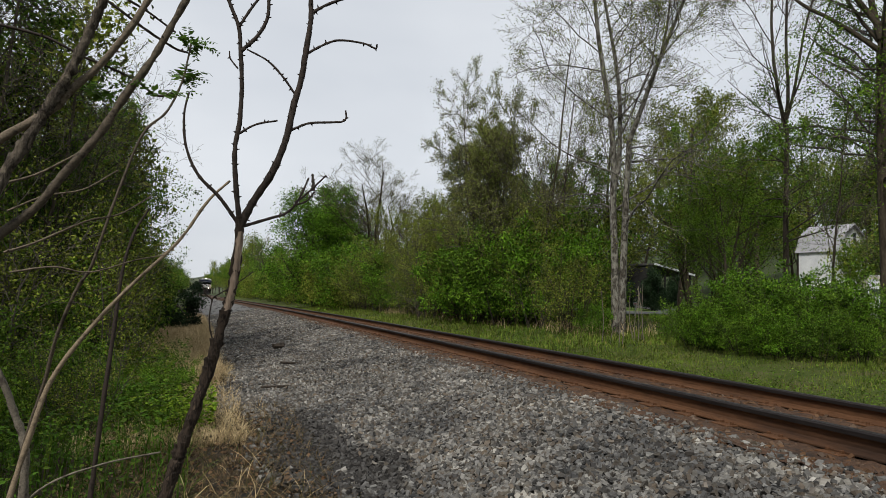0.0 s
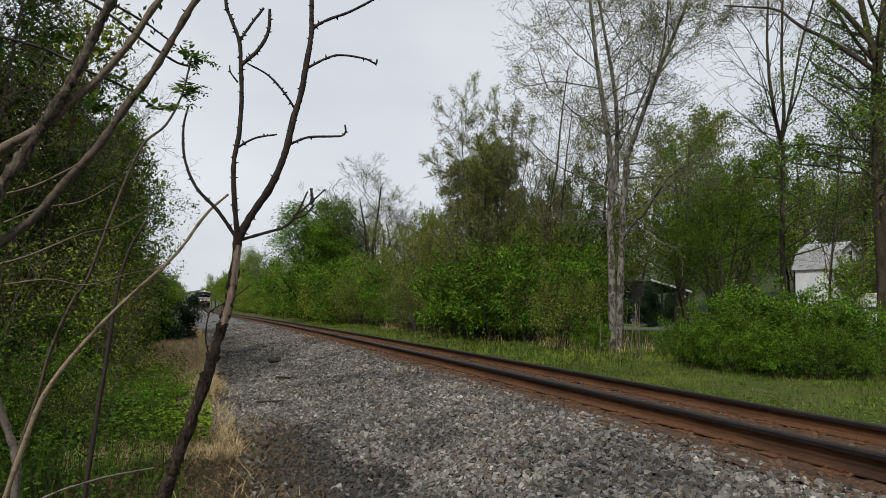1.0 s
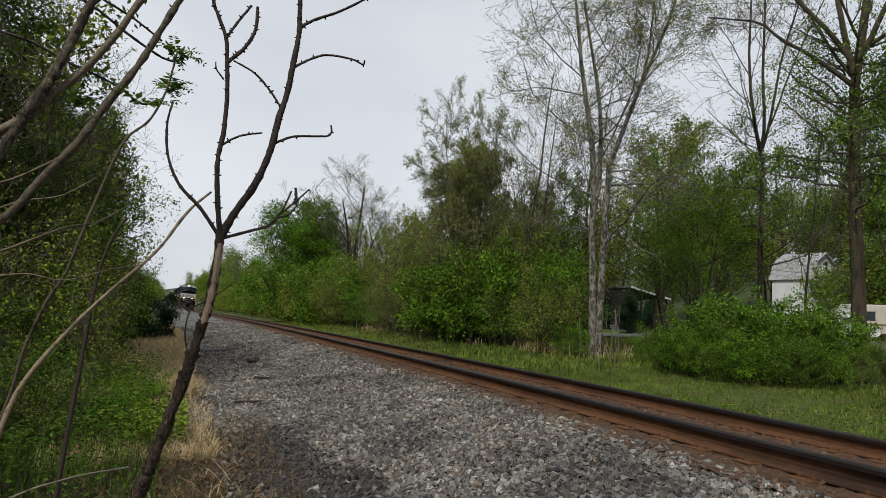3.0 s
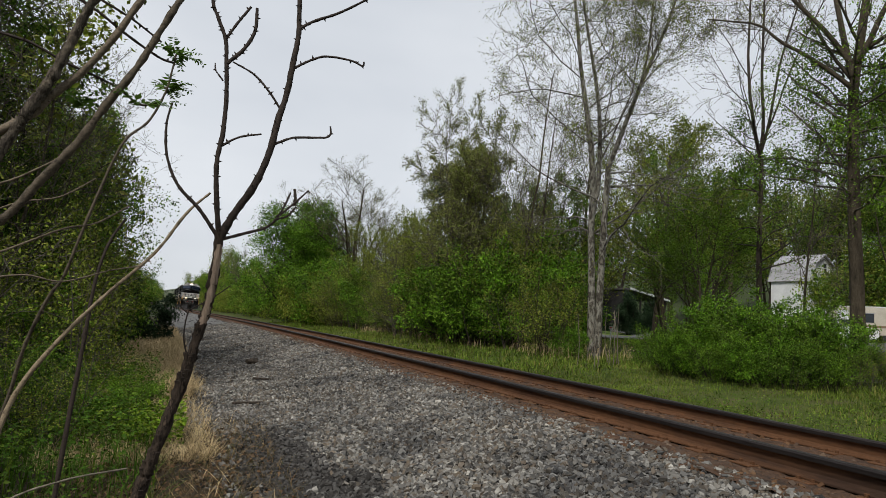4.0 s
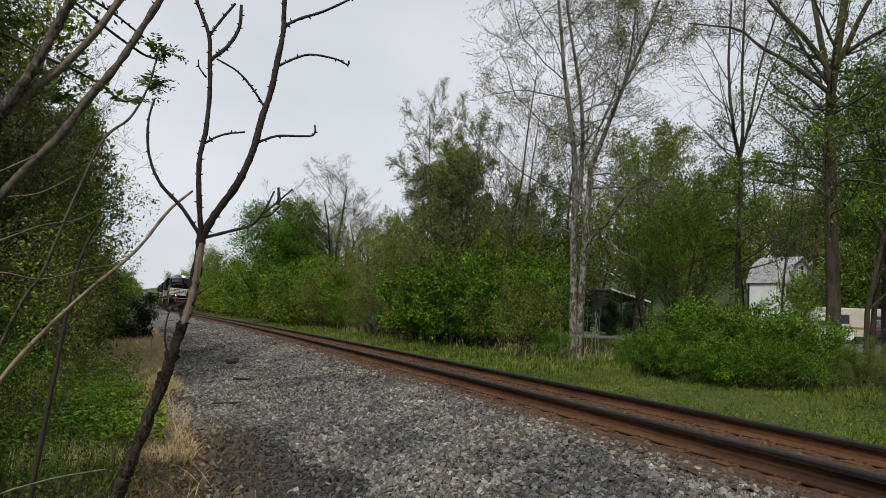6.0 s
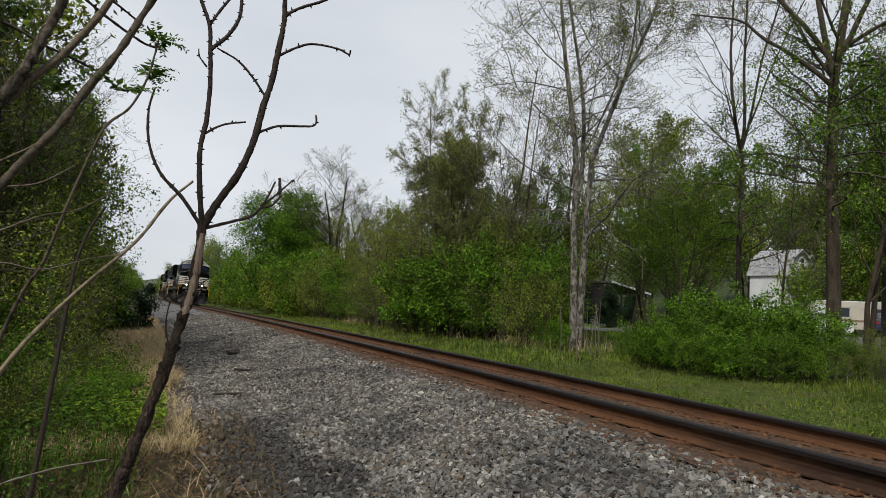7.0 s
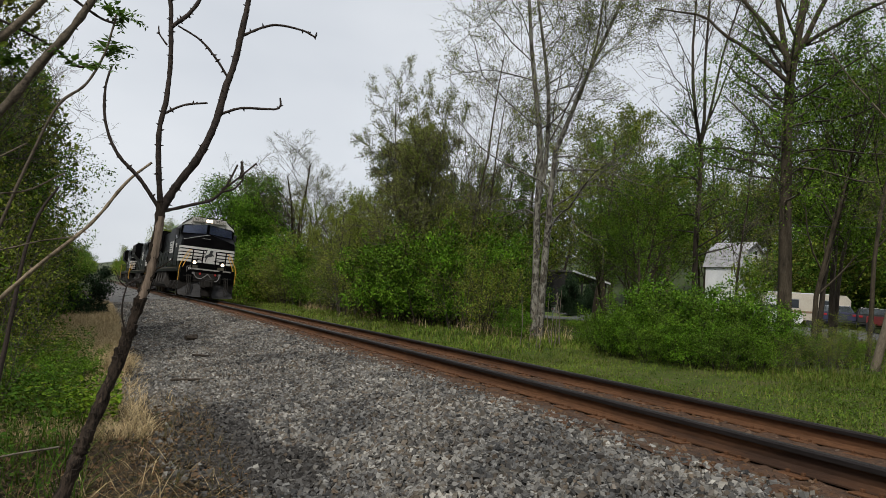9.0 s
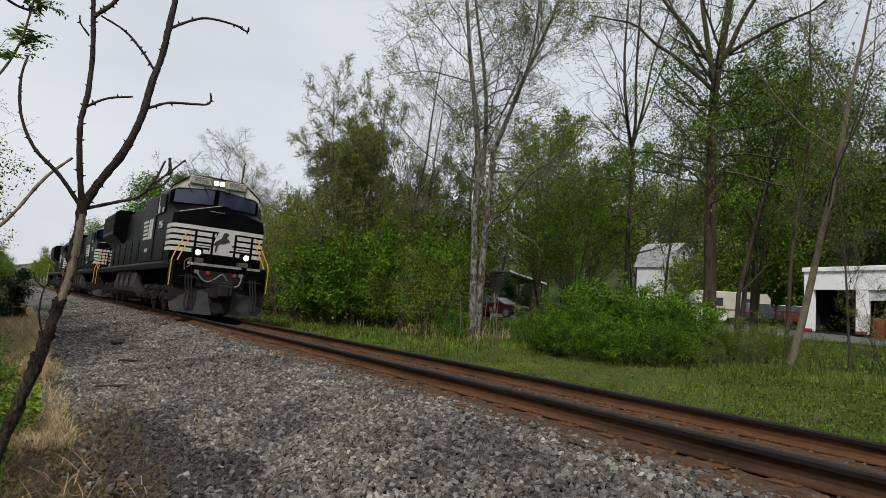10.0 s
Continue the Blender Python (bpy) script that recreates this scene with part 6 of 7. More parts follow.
def camper():
    ob = thing("camper", "cream travel trailer with a dark window, parked", "camper")
    prof = [(-2.6, 0.5), (-2.65, 1.8), (-2.4, 2.2), (2.4, 2.2), (2.65, 1.9), (2.6, 0.5)]
    part("body", prism(prof, -1.1, 1.1), M["camper_skin"], ob)
    part("roof_cap", box(-2.1, 1.9, -0.9, 0.9, 2.2, 2.26, 0.02), M["siding"], ob)
    part("trim_stripe", box(-2.55, 2.55, -1.112, -1.1, 0.95, 1.08), plain("brown_trim", (0.2, 0.12, 0.07), 0.6), ob)
    for x, w in ((1.4, 0.6), (-0.6, 0.7)):
        win = part("window", box(x - w / 2, x + w / 2, -1.115, -1.1, 1.25, 1.8), M["pane"], ob)
        part("frame", box(x - w / 2 - 0.06, x + w / 2 + 0.06, -1.125, -1.112, 1.8, 1.85), M["chrome"], win)
    part("door", box(-2.2, -1.6, -1.118, -1.1, 0.55, 2.0), M["siding"], ob)
    for x in (-0.4, 0.5):
        part("wheel", cyl((x, -1.08, 0.33), (x, -0.85, 0.33), 0.33, 16), M["tyre"], ob)
    part("hitch", box(2.6, 3.5, -0.08, 0.08, 0.4, 0.52), M["tyre"], ob)
    part("roof_vent", cyl((1.6, 0, 2.2), (1.6, 0, 2.6), 0.03, 6), M["chrome"], ob)
    return ob


cmp_ = camper()
cmp_.matrix_basis = pose(40.9, 28.5, float(land(40.9, 28.5)) + 0.02, 0, 0, -55)


def car(name, label, paint, length=4.75, width=1.8, height=1.43, kind="sedan", lit=True):
    """A parked or moving car; its nose points to +x."""
    ob = thing(name, label, "car")
    a = length / 2
    if kind == "pickup":
        low = [(-a, 0.45), (-a, 1.02), (0.35, 1.02), (a - 1.2, 1.05), (a - 0.1, 0.98), (a, 0.75), (a - 0.05, 0.42)]
        cab = [(-0.35, 1.0), (-0.25, height), (0.75, height), (1.25, 1.03)]
    else:
        low = [(-a, 0.45), (-a + 0.03, 0.92), (-a + 0.5, 1.0), (0.75, 0.98), (a - 0.5, 0.86), (a - 0.06, 0.70), (a, 0.42), (a - 0.2, 0.28), (-a + 0.2, 0.28)]
        cab = [(-a + 0.55, 0.96), (-0.95, height - 0.03), (-0.1, height), (0.35, height - 0.06), (1.15, 0.95)]
    bm = prism(low, -width / 2, width / 2)
    bmesh.ops.bevel(bm, geom=[e for e in bm.edges], offset=0.05, segments=2, affect="EDGES")
    part("body", bm, paint, ob)
    bm = prism(cab, -width / 2 + 0.06, width / 2 - 0.06)
    for v in bm.verts:
        if v.co.z > 1.15:
            v.co.y *= 0.80
    part("cabin", bm, M["pane"], ob, "dark tinted glass cabin")
    bm = prism([(x * 0.97, z + 0.012) for x, z in cab[1:-1]] + [(cab[-2][0], cab[-2][1] - 0.05), (cab[1][0], cab[1][1] - 0.05)], -width * 0.36, width * 0.36)
    part("roof", bm, paint, ob)
    for s in (-1, 1):
        for x0, x1 in ((cab[0], cab[1]), (cab[-1], cab[-2]), ((-0.05, 0.98), (-0.05, height - 0.02))):
            part("pillar", pipe([(x0[0], s * (width / 2 - 0.07), x0[1]), (x1[0], s * (width / 2 - 0.06) * 0.82, x1[1])], 0.035, 6), paint, ob)
        for x in (a - 0.92, -a + 0.9):
            wh = part("wheel", cyl((x, s * (width / 2 - 0.2), 0.32), (x, s * (width / 2 + 0.01), 0.32), 0.32, 20), M["tyre"], ob)
            part("rim", cyl((x, s * (width / 2 + 0.01), 0.32), (x, s * (width / 2 + 0.025), 0.32), 0.2, 14), M["chrome"], wh)
        part("headlight", box(a - 0.28, a - 0.02, min(s * 0.5, s * 0.82), max(s * 0.5, s * 0.82), 0.62, 0.76, 0.02), M["chrome"], ob, "clear headlight")
        part("tail_light", box(-a - 0.01, -a + 0.08, min(s * 0.66, s * 0.84), max(s * 0.66, s * 0.84), 0.76, 0.88, 0.01), M["red_lens_b"], ob, "red tail light")
        part("mirror", box(0.85, 1.0, min(s * 0.9, s * 1.05), max(s * 0.9, s * 1.05), 0.98, 1.1, 0.02), paint, ob)
    part("bumper", box(a - 0.12, a + 0.04, -width / 2 + 0.12, width / 2 - 0.12, 0.36, 0.5, 0.03), M["tyre"], ob)
    return ob


M["red_lens_b"] = plain("red_tail_lens", (0.3, 0.015, 0.02), 0.3)
M["maroon"] = plain("maroon_paint", (0.05, 0.006, 0.010), 0.25, 0.1)
M["navy"] = plain("navy_paint", (0.02, 0.022, 0.06), 0.3, 0.1)
M["black_car"] = plain("black_car_paint", (0.015, 0.015, 0.016), 0.3, 0.1)
M["white_car"] = plain("white_car_paint", (0.66, 0.67, 0.68), 0.35)
moving_car = car("car", "maroon sedan driving along the road", M["maroon"])
parked = (
    ("car", "white sedan parked behind the bush", M["white_car"], 38.0, 29.5, 150, "sedan", 1.45),
    ("car", "navy blue sedan parked showing its red tail lights", M["navy"], 40.6, 26.2, 40, "sedan", 1.42),
    ("car", "black sedan parked on the forecourt", M["black_car"], 41.2, 24.2, 35, "sedan", 1.4),
    ("pickup_truck", "cream pickup truck parked beside the camper", M["camper_skin"], 41.0, 33.5, 150, "pickup", 1.85),
)
for name, label, paint, x, y, turn, kind, h in parked:
    ob = car(name, label, paint, 4.7 if kind == "sedan" else 5.3, 1.8, h, kind)
    ob.matrix_basis = pose(x, y, float(land(x, y)) + 0.05, 0, 0, turn)
ob = thing("utility_trailer", "small red utility trailer on the forecourt", "trailer", pose(38.6, 21.9, float(land(38.6, 21.9)) + 0.05, 0, 0, 60))
part("bed", box(-0.9, 0.9, -0.6, 0.6, 0.45, 0.95, 0.02), M["red_paint"], ob)
for s in (-1, 1):
    part("wheel", cyl((0, s * 0.78, 0.32), (0, s * 0.95, 0.32), 0.32, 16), M["tyre"], ob)
part("drawbar", box(1.2, 2.3, -0.05, 0.05, 0.45, 0.53), M["tyre"], ob)

# utility poles and wires, sign, stalks
PX, PY = 28.4, 28.2
poles = []
for x, y in ((PX, PY), (25.0, 60.0)):
    ob = thing("utility_pole", "weathered brown wooden utility pole", "utility pole", pose(x, y, float(land(x, y)) - 0.2), group="utility poles")
    part("pole", cyl((0, 0, 0), (0, 0, 6.9), 0.14, 10, 0.10), M["pole_wood"], ob)
    part("crossarm", box(-0.9, 0.9, -0.05, 0.05, 6.2, 6.32), M["pole_wood"], ob)
    for k in (-0.75, 0.75):
        part("insulator", cyl((k, 0, 6.32), (k, 0, 6.45), 0.04, 8), M["pane"], ob)
    poles.append(ob)


def wire(a, b, sag):
    pts = [Vector(a).lerp(Vector(b), t) - Vector((0, 0, sag * 4 * t * (1 - t))) for t in np.linspace(0, 1, 12)]
    return tagged(part("overhead_wire", pipe([tuple(p) for p in pts], 0.016, 5), M["tyre"]), "thin black overhead wire between poles", "wire")


zz = float(land(PX, PY)) - 0.2
wire((PX, PY, zz + 5.0), (24.0, 45.0, zz + 4.6), 0.6)
wire((PX, PY, zz + 5.1), (54.0, 43.0, float(land(54, 43)) + 4.6), 0.5)
wire((PX + 0.75, PY, zz + 6.4), (45.0, -20.0, zz + 6.4), 1.0)
sign = thing("yard_sign", "small white and red sign on a post beside the road", "sign", pose(23.5, 32.4, float(land(23.5, 32.4))))
part("post", box(-0.025, 0.025, -0.025, 0.025, 0, 0.72), M["siding"], sign)
pl = part("board", box(-0.10, 0.10, -0.05, -0.03, 0.62, 0.80, 0.0, Matrix.Rotation(-0.6, 4, "Z")), M["siding"], sign)
part("bar", box(-0.07, 0.07, -0.058, -0.05, 0.69, 0.745, 0.0, Matrix.Rotation(-0.6, 4, "Z")), M["red_paint"], pl)
krng = np.random.default_rng(14)
for k in range(9):
    x, y = 9.9 + 1.3 * krng.random(), 14.4 + 1.2 * krng.random()
    ob = thing("dry_stalk", "tall pale dry stalk among the weeds", "stalk", pose(x, y, float(land(x, y))), group="dry stalks")
    limb("stem", ob, [(0, 0, 0), (krng.normal(0, 0.05), krng.normal(0, 0.05), 0.6), (krng.normal(0, 0.12), krng.normal(0, 0.1), 1.15 + 0.4 * krng.random())], 0.012, 0.007, M["stem_pale"], k, 0.03, 0, 6)
# ---------------------------------------------------------------- the train
M["loco_black"] = surface("weathered_black_paint", [(0.0012, 0.0012, 0.0015), (0.0028, 0.0027, 0.0027)], 1.2, 60, 0.42, 0, 0.03, 0.002, dirt=(0.006, 0.0052, 0.0045), dirt_amount=0.25, spec=0.04)
M["loco_under"] = surface("grimy_underframe", [(0.006, 0.0054, 0.005), (0.017, 0.015, 0.013), (0.01, 0.009, 0.008)], 2.5, 50, 0.85, 0, 0.3, 0.006)
M["plow"] = surface("scuffed_plow_steel", [(0.017, 0.017, 0.018), (0.028, 0.027, 0.027), (0.012, 0.012, 0.012)], 2.0, 45, 0.7, 0.1, 0.15, 0.004, dirt=(0.06, 0.045, 0.034), dirt_amount=0.3)
M["tank"] = surface("dusty_fuel_tank", [(0.022, 0.02, 0.018), (0.045, 0.041, 0.037), (0.03, 0.027, 0.024)], 1.4, 40, 0.85, 0, 0.15, 0.004, dirt=(0.07, 0.06, 0.05), dirt_amount=0.35)
M["loco_white"] = surface("dusty_white_paint", [(0.42, 0.41, 0.385), (0.54, 0.53, 0.505)], 2.0, 60, 0.5, 0, 0.05, 0.002, dirt=(0.35, 0.32, 0.28), dirt_amount=0.4)
M["yellow"] = plain("safety_yellow", (0.62, 0.33, 0.03), 0.5, 0, 0.2)
M["lens"] = glowing("lit_headlight", (1.0, 0.76, 0.50), 6.0)
M["bulb"] = glowing("lit_bulb", (1.0, 0.88, 0.68), 14.0)
M["lamp_body"] = plain("lamp_housing", (0.05, 0.05, 0.05), 0.4, 0.5)
M["board"] = plain("number_board", (0.42, 0.40, 0.34), 0.5)
M["sill_tan"] = plain("dull_tan_edge", (0.085, 0.075, 0.055), 0.8, 0, 0.5, spec=0.1)
M["worn_edge"] = surface("worn_pale_edge", [(0.14, 0.135, 0.12), (0.26, 0.25, 0.23), (0.07, 0.065, 0.06)], 5, 40, 0.8)
M["ink"] = plain("black_lettering", (0.012, 0.012, 0.012), 0.6)
M["hose"] = plain("grey_rubber_hose", (0.13, 0.125, 0.12), 0.7)
M["steel"] = surface("wheel_steel", [(0.12, 0.105, 0.095), (0.2, 0.18, 0.17)], 4, 50, 0.45, 0.8, 0.1, 0.002)
m_, n_, l_, b_ = base_mat("cab_glass", 0.06, 0, 0.9)
b_.inputs["Base Color"].default_value = (0.008, 0.011, 0.028, 1)
b_.inputs["IOR"].default_value = 1.6
b_.inputs["Specular Tint"].default_value = (0.75, 0.82, 1.0, 1)
M["cab_glass"] = m_
M["red_lens"] = plain("red_marker", (0.35, 0.02, 0.02), 0.3)


def wrap_band(path, z0, z1, out=0.006):
    """A thin band of paint that follows a path seen from above (outwards is towards -y)."""
    bm = bmesh.new()
    pts = [Vector((x, y)) for x, y in path]
    nrm = []
    for i in range(len(pts)):
        d = (pts[min(i + 1, len(pts) - 1)] - pts[max(i - 1, 0)]).normalized()
        nrm.append(Vector((d.y, -d.x)))
    rings = []
    for p, q in zip(pts, nrm):
        o, k = p + q * out, p - q * 0.004
        rings.append([bm.verts.new((o.x, o.y, z0)), bm.verts.new((o.x, o.y, z1)), bm.verts.new((k.x, k.y, z1)), bm.verts.new((k.x, k.y, z0))])
    for a, b in zip(rings, rings[1:]):
        for i in range(4):
            bm.faces.new((a[i], b[i], b[(i + 1) % 4], a[(i + 1) % 4]))
    bm.faces.new(rings[0][::-1])
    bm.faces.new(rings[-1])
    bmesh.ops.recalc_face_normals(bm, faces=bm.faces)
    return bm


NOSE = [(-1.52, 2.42), (-1.52, 1.42), (-1.42, 1.20), (-0.7, 1.15), (0.0, 1.15), (0.7, 1.15), (1.42, 1.20), (1.52, 1.42), (1.52, 2.42)]


def nose_top(x):
    """The front face ends in a low gable: highest in the middle, falling to both sides."""
    return 3.70 - 0.42 * (abs(x) / 1.45)


def nose_hull():
    """The wide nose: an upright gabled front, and a top that climbs from its sides to the windscreen."""
    bm = bmesh.new()
    low = [bm.verts.new((x * 0.985, y, 1.72)) for x, y in NOSE]
    mid = [bm.verts.new((x, y, 2.98)) for x, y in NOSE]
    up = [bm.verts.new((x * 0.985, y + (0.05 if y < 2 else 0), nose_top(x) if y < 2 else 3.70)) for x, y in NOSE]
    for a, b in ((low, mid), (mid, up)):
        for i in range(len(NOSE) - 1):
            bm.faces.new((a[i], a[i + 1], b[i + 1], b[i]))
    base = [bm.verts.new((x, 2.44, 3.80 - 0.08 * abs(x) / 1.4)) for x in (-0.7, 0.0, 0.7)]
    bm.faces.new((up[1], up[2], up[0]))
    bm.faces.new((up[2], up[3], base[0], up[0]))
    bm.faces.new((up[3], up[4], base[1], base[0]))
    bm.faces.new((up[4], up[5], base[2], base[1]))
    bm.faces.new((up[5], up[6], up[8], base[2]))
    bm.faces.new((up[6], up[7], up[8]))
    bmesh.ops.recalc_face_normals(bm, faces=bm.faces)
    return bm


def slab(corners, thick, n):
    """A flat plate through the corners, thick along n."""
    bm, n = bmesh.new(), Vector(n).normalized() * thick
    a = [bm.verts.new(Vector(c)) for c in corners]
    b = [bm.verts.new(Vector(c) + n) for c in corners]
    bm.faces.new(a)
    bm.faces.new(b[::-1])
    for i in range(len(a)):
        bm.faces.new((a[i - 1], b[i - 1], b[i], a[i]))
    bmesh.ops.recalc_face_normals(bm, faces=bm.faces)
    return bm


CAB = [(-1.52, 1.72), (-1.50, 4.10), (-1.42, 4.26), (-0.98, 4.62), (0.0, 4.68), (0.98, 4.62), (1.42, 4.26), (1.50, 4.10), (1.52, 1.72)]
AXLES = (2.75, 4.75, 6.75, 15.55, 17.55, 19.55)


def wheelset(parent, y):
    ax = new("wheelset")
    ax.parent = parent
    ax.matrix_basis = pose(0, y, 0.53)
    part("axle", cyl((-1.05, 0, 0), (1.05, 0, 0), 0.09, 10), M["steel"], ax)
    for s in (-1, 1):
        bm = cyl((s * 0.69, 0, 0), (s * 0.83, 0, 0), 0.53, 28)
        add_cyl(bm, (s * 0.66, 0, 0), (s * 0.70, 0, 0), 0.56, 28)
        add_cyl(bm, (s * 0.83, 0, 0), (s * 0.86, 0, 0), 0.17, 12)
        for k in range(6):
            a = k * math.pi / 3
            add_box(bm, s * 0.83 - 0.012, s * 0.83 + 0.012, math.cos(a) * 0.33 - 0.03, math.cos(a) * 0.33 + 0.03, math.sin(a) * 0.33 - 0.03, math.sin(a) * 0.33 + 0.03)
        part("wheel", bm, M["steel"], ax)
    return ax


def truck(ob, y0):
    """A three-axle truck's side frames, springs, boxes and brake gear."""
    tr = new("truck")
    tr.parent = ob
    for s in (-1, 1):
        bm = prism([(y0 - 0.85, 0.62), (y0 - 0.6, 0.92), (y0 + 4.6, 0.92), (y0 + 4.85, 0.62), (y0 + 4.5, 0.5), (y0 + 3.2, 0.62), (y0 + 2.4, 0.46), (y0 + 1.6, 0.46), (y0 + 0.8, 0.62), (y0 - 0.5, 0.5)], s * 1.0, s * 1.18, "x")
        part("side_frame", bm, M["loco_under"], tr)
        for k in range(3):
            y = y0 + 2.0 * k
            bm = box(min(s * 1.0, s * 1.3), max(s * 1.0, s * 1.3), y - 0.17, y + 0.17, 0.36, 0.72, 0.03)
            add_cyl(bm, (s * 1.28, y, 0.53), (s * 1.36, y, 0.53), 0.13, 12)
            part("axle_box", bm, M["loco_under"], tr)
            for d in (-0.33, 0.33):
                bm = bmesh.new()
                for q in range(5):
                    add_cyl(bm, (s * 1.14, y + d, 0.45 + 0.09 * q), (s * 1.14, y + d, 0.50 + 0.09 * q), 0.085, 10)
                part("spring", bm, M["loco_under"], tr)
            if k < 2:
                bm = cyl((s * 1.25, y + 0.75, 0.78), (s * 1.25, y + 1.2, 0.78), 0.12, 10)
                add_cyl(bm, (s * 1.25, y + 0.45, 0.78), (s * 1.25, y + 0.75, 0.78), 0.035, 8)
                part("brake_cylinder", bm, M["loco_under"], tr)
    return tr


def digits(text, size, mat, parent, m, label=""):
    """Raised characters in the built-in font, centred on m, which they face along +z."""
    cu = bpy.data.curves.new("digits", "FONT")
    cu.body, cu.size, cu.extrude, cu.offset, cu.align_x, cu.align_y = text, size, 0.004, 0.0, "CENTER", "CENTER"
    tmp = bpy.data.objects.new("digits", cu)
    scene.collection.objects.link(tmp)
    bpy.context.view_layer.update()
    me = bpy.data.meshes.new_from_object(tmp.evaluated_get(bpy.context.evaluated_depsgraph_get()))
    bpy.data.objects.remove(tmp)
    me.materials.clear()
    me.materials.append(mat)
    ob = new("digits", me)
    ob.parent, ob.matrix_basis = parent, m
    return tagged(ob, label)


def letters(ob, x, y, z, count, w, h, gap, mat, axis="y", out=-1):
    """Unreadable marking: plain upright bars in a row."""
    for k in range(count):
        a = (k - (count - 1) / 2) * (w + gap)
        if axis == "y":
            part("marking", box(x + a - w / 2, x + a + w / 2, y - 0.008, y + 0.004, z - h / 2, z + h / 2), mat, ob)
        else:
            part("marking", box(x - 0.006, x + 0.006, y + a - w / 2, y + a + w / 2, z - h / 2, z + h / 2), mat, ob)


def loco(lit=True):
    ob = thing("locomotive", "black diesel freight locomotive with white striped nose and " + ("lit headlights" if lit else "unlit lamps"), "locomotive", group="locomotives of the train")
    K, U, W = M["loco_black"], M["loco_under"], M["loco_white"]
    # frame, decks, tank
    sill = box(-1.50, 1.50, 1.0, 21.9, 1.46, 1.72, 0.02)
    part("frame_sill", sill, K, ob)
    part("centre_frame", box(-0.75, 0.75, 0.5, 21.9, 0.95, 1.46), U, ob)
    for s in (-1, 1):
        part("sill_stripe", box(s * 1.505 - 0.004, s * 1.505 + 0.004, 2.2, 20.6, 1.64, 1.70), M["sill_tan"], ob, "dull tan edge along the walkway")
    outline = [(-1.40, 1.44)] + [(-1.02 - 0.46 * math.sin(a), 0.86 - 0.50 * math.cos(a)) for a in np.radians((120, 100, 80, 60, 40, 20, 0))]
    outline += [(-x, z) for x, z in outline[::-1]]
    part("fuel_tank", prism(outline, 8.0, 14.0), M["tank"], ob, "dusty rounded fuel tank")
    for s in (-1, 1):
        part("air_reservoir", cyl((s * 1.15, 7.55, 1.2), (s * 1.15, 13.9, 1.2), 0.17, 12), U, ob)
        for y in (9.3, 10.8, 12.4):
            part("tank_strap", box(min(s * 1.44, s * 1.52), max(s * 1.44, s * 1.52), y - 0.04, y + 0.04, 0.75, 1.42), U, ob)
    truck(ob, 2.75)
    truck(ob, 15.55)
    for y in AXLES:
        wheelset(ob, y)
    # front end
    part("pilot_plate", box(-1.46, 1.46, 0.52, 0.60, 0.98, 1.50, 0.01), K, ob)
    # plow in two halves, hollow and flaring forward at the foot
    for s in (-1, 1):
        bm = bmesh.new()
        rings = []
        for x, d in ((0.30, 0.0), (0.80, 0.10), (1.25, 0.22), (1.47, 0.34)):
            low = 0.09 + 0.11 * max(0, x - 0.9)
            prof = [(0.52, 1.10), (0.50, 0.80), (0.38, 0.50), (0.16, 0.26), (-0.06, low)]
            rings.append([bm.verts.new((s * x * (1 if z < 1 else 0.97), y + d, z)) for y, z in prof] + [bm.verts.new((s * x * (1 if z < 1 else 0.97), y + d + 0.05, z)) for y, z in prof[::-1]])
        for a, b in zip(rings, rings[1:]):
            for i in range(len(a)):
                bm.faces.new((a[i - 1], a[i], b[i], b[i - 1]))
        bm.faces.new(rings[0])
        bm.faces.new(rings[-1][::-1])
        bmesh.ops.recalc_face_normals(bm, faces=bm.faces)
        part("snow_plow", bm, M["plow"], ob, "scuffed dark grey steel plow")
    part("plow_brace", box(-0.32, 0.32, 0.22, 0.5, 0.14, 0.60, 0.03), U, ob)
    part("front_platform", box(-1.46, 1.46, 0.50, 1.30, 1.50, 1.70, 0.015), K, ob)
    for x0, x1, mt in ((-1.08, -0.92, M["loco_white"]), (-0.90, -0.30, M["worn_edge"]), (-0.28, 0.62, M["worn_edge"]), (0.80, 1.24, M["worn_edge"])):
        part("platform_edge", box(x0, x1, 0.486, 0.499, 1.61, 1.69), mt, ob, "pale worn edge of the front platform")
    bm = box(-0.16, 0.16, -0.1, 0.6, 0.70, 1.02, 0.03)
    add_box(bm, -0.22, 0.10, -0.36, -0.08, 0.66, 1.06, 0.05)
    add_box(bm, 0.10, 0.20, -0.34, -0.20, 0.70, 1.02, 0.03)
    part("coupler", bm, U, ob, "heavy knuckle coupler")
    part("coupler_pocket", box(-0.34, 0.34, 0.12, 0.5, 0.60, 1.16, 0.04), U, ob)
    part("uncoupling_lever", pipe([(-1.3, 0.44, 1.22), (-0.5, 0.42, 1.22), (-0.3, 0.25, 1.18), (0.3, 0.25, 1.18), (0.5, 0.42, 1.22), (1.3, 0.44, 1.22)], 0.018), U, ob)
    part("air_hose", pipe([tuple(q) for q in smooth([(-0.78, 0.44, 1.40), (-0.74, 0.34, 1.32), (-0.62, 0.30, 1.17), (-0.44, 0.28, 1.11), (-0.24, 0.28, 1.22), (-0.08, 0.28, 1.36), (0.02, 0.28, 1.36), (0.16, 0.28, 1.18), (0.34, 0.28, 1.03), (0.50, 0.30, 1.06), (0.60, 0.34, 1.22), (0.62, 0.42, 1.38)], 4)], 0.026, 8), M["hose"], ob, "pale grey rubber air hose looped across the pilot")
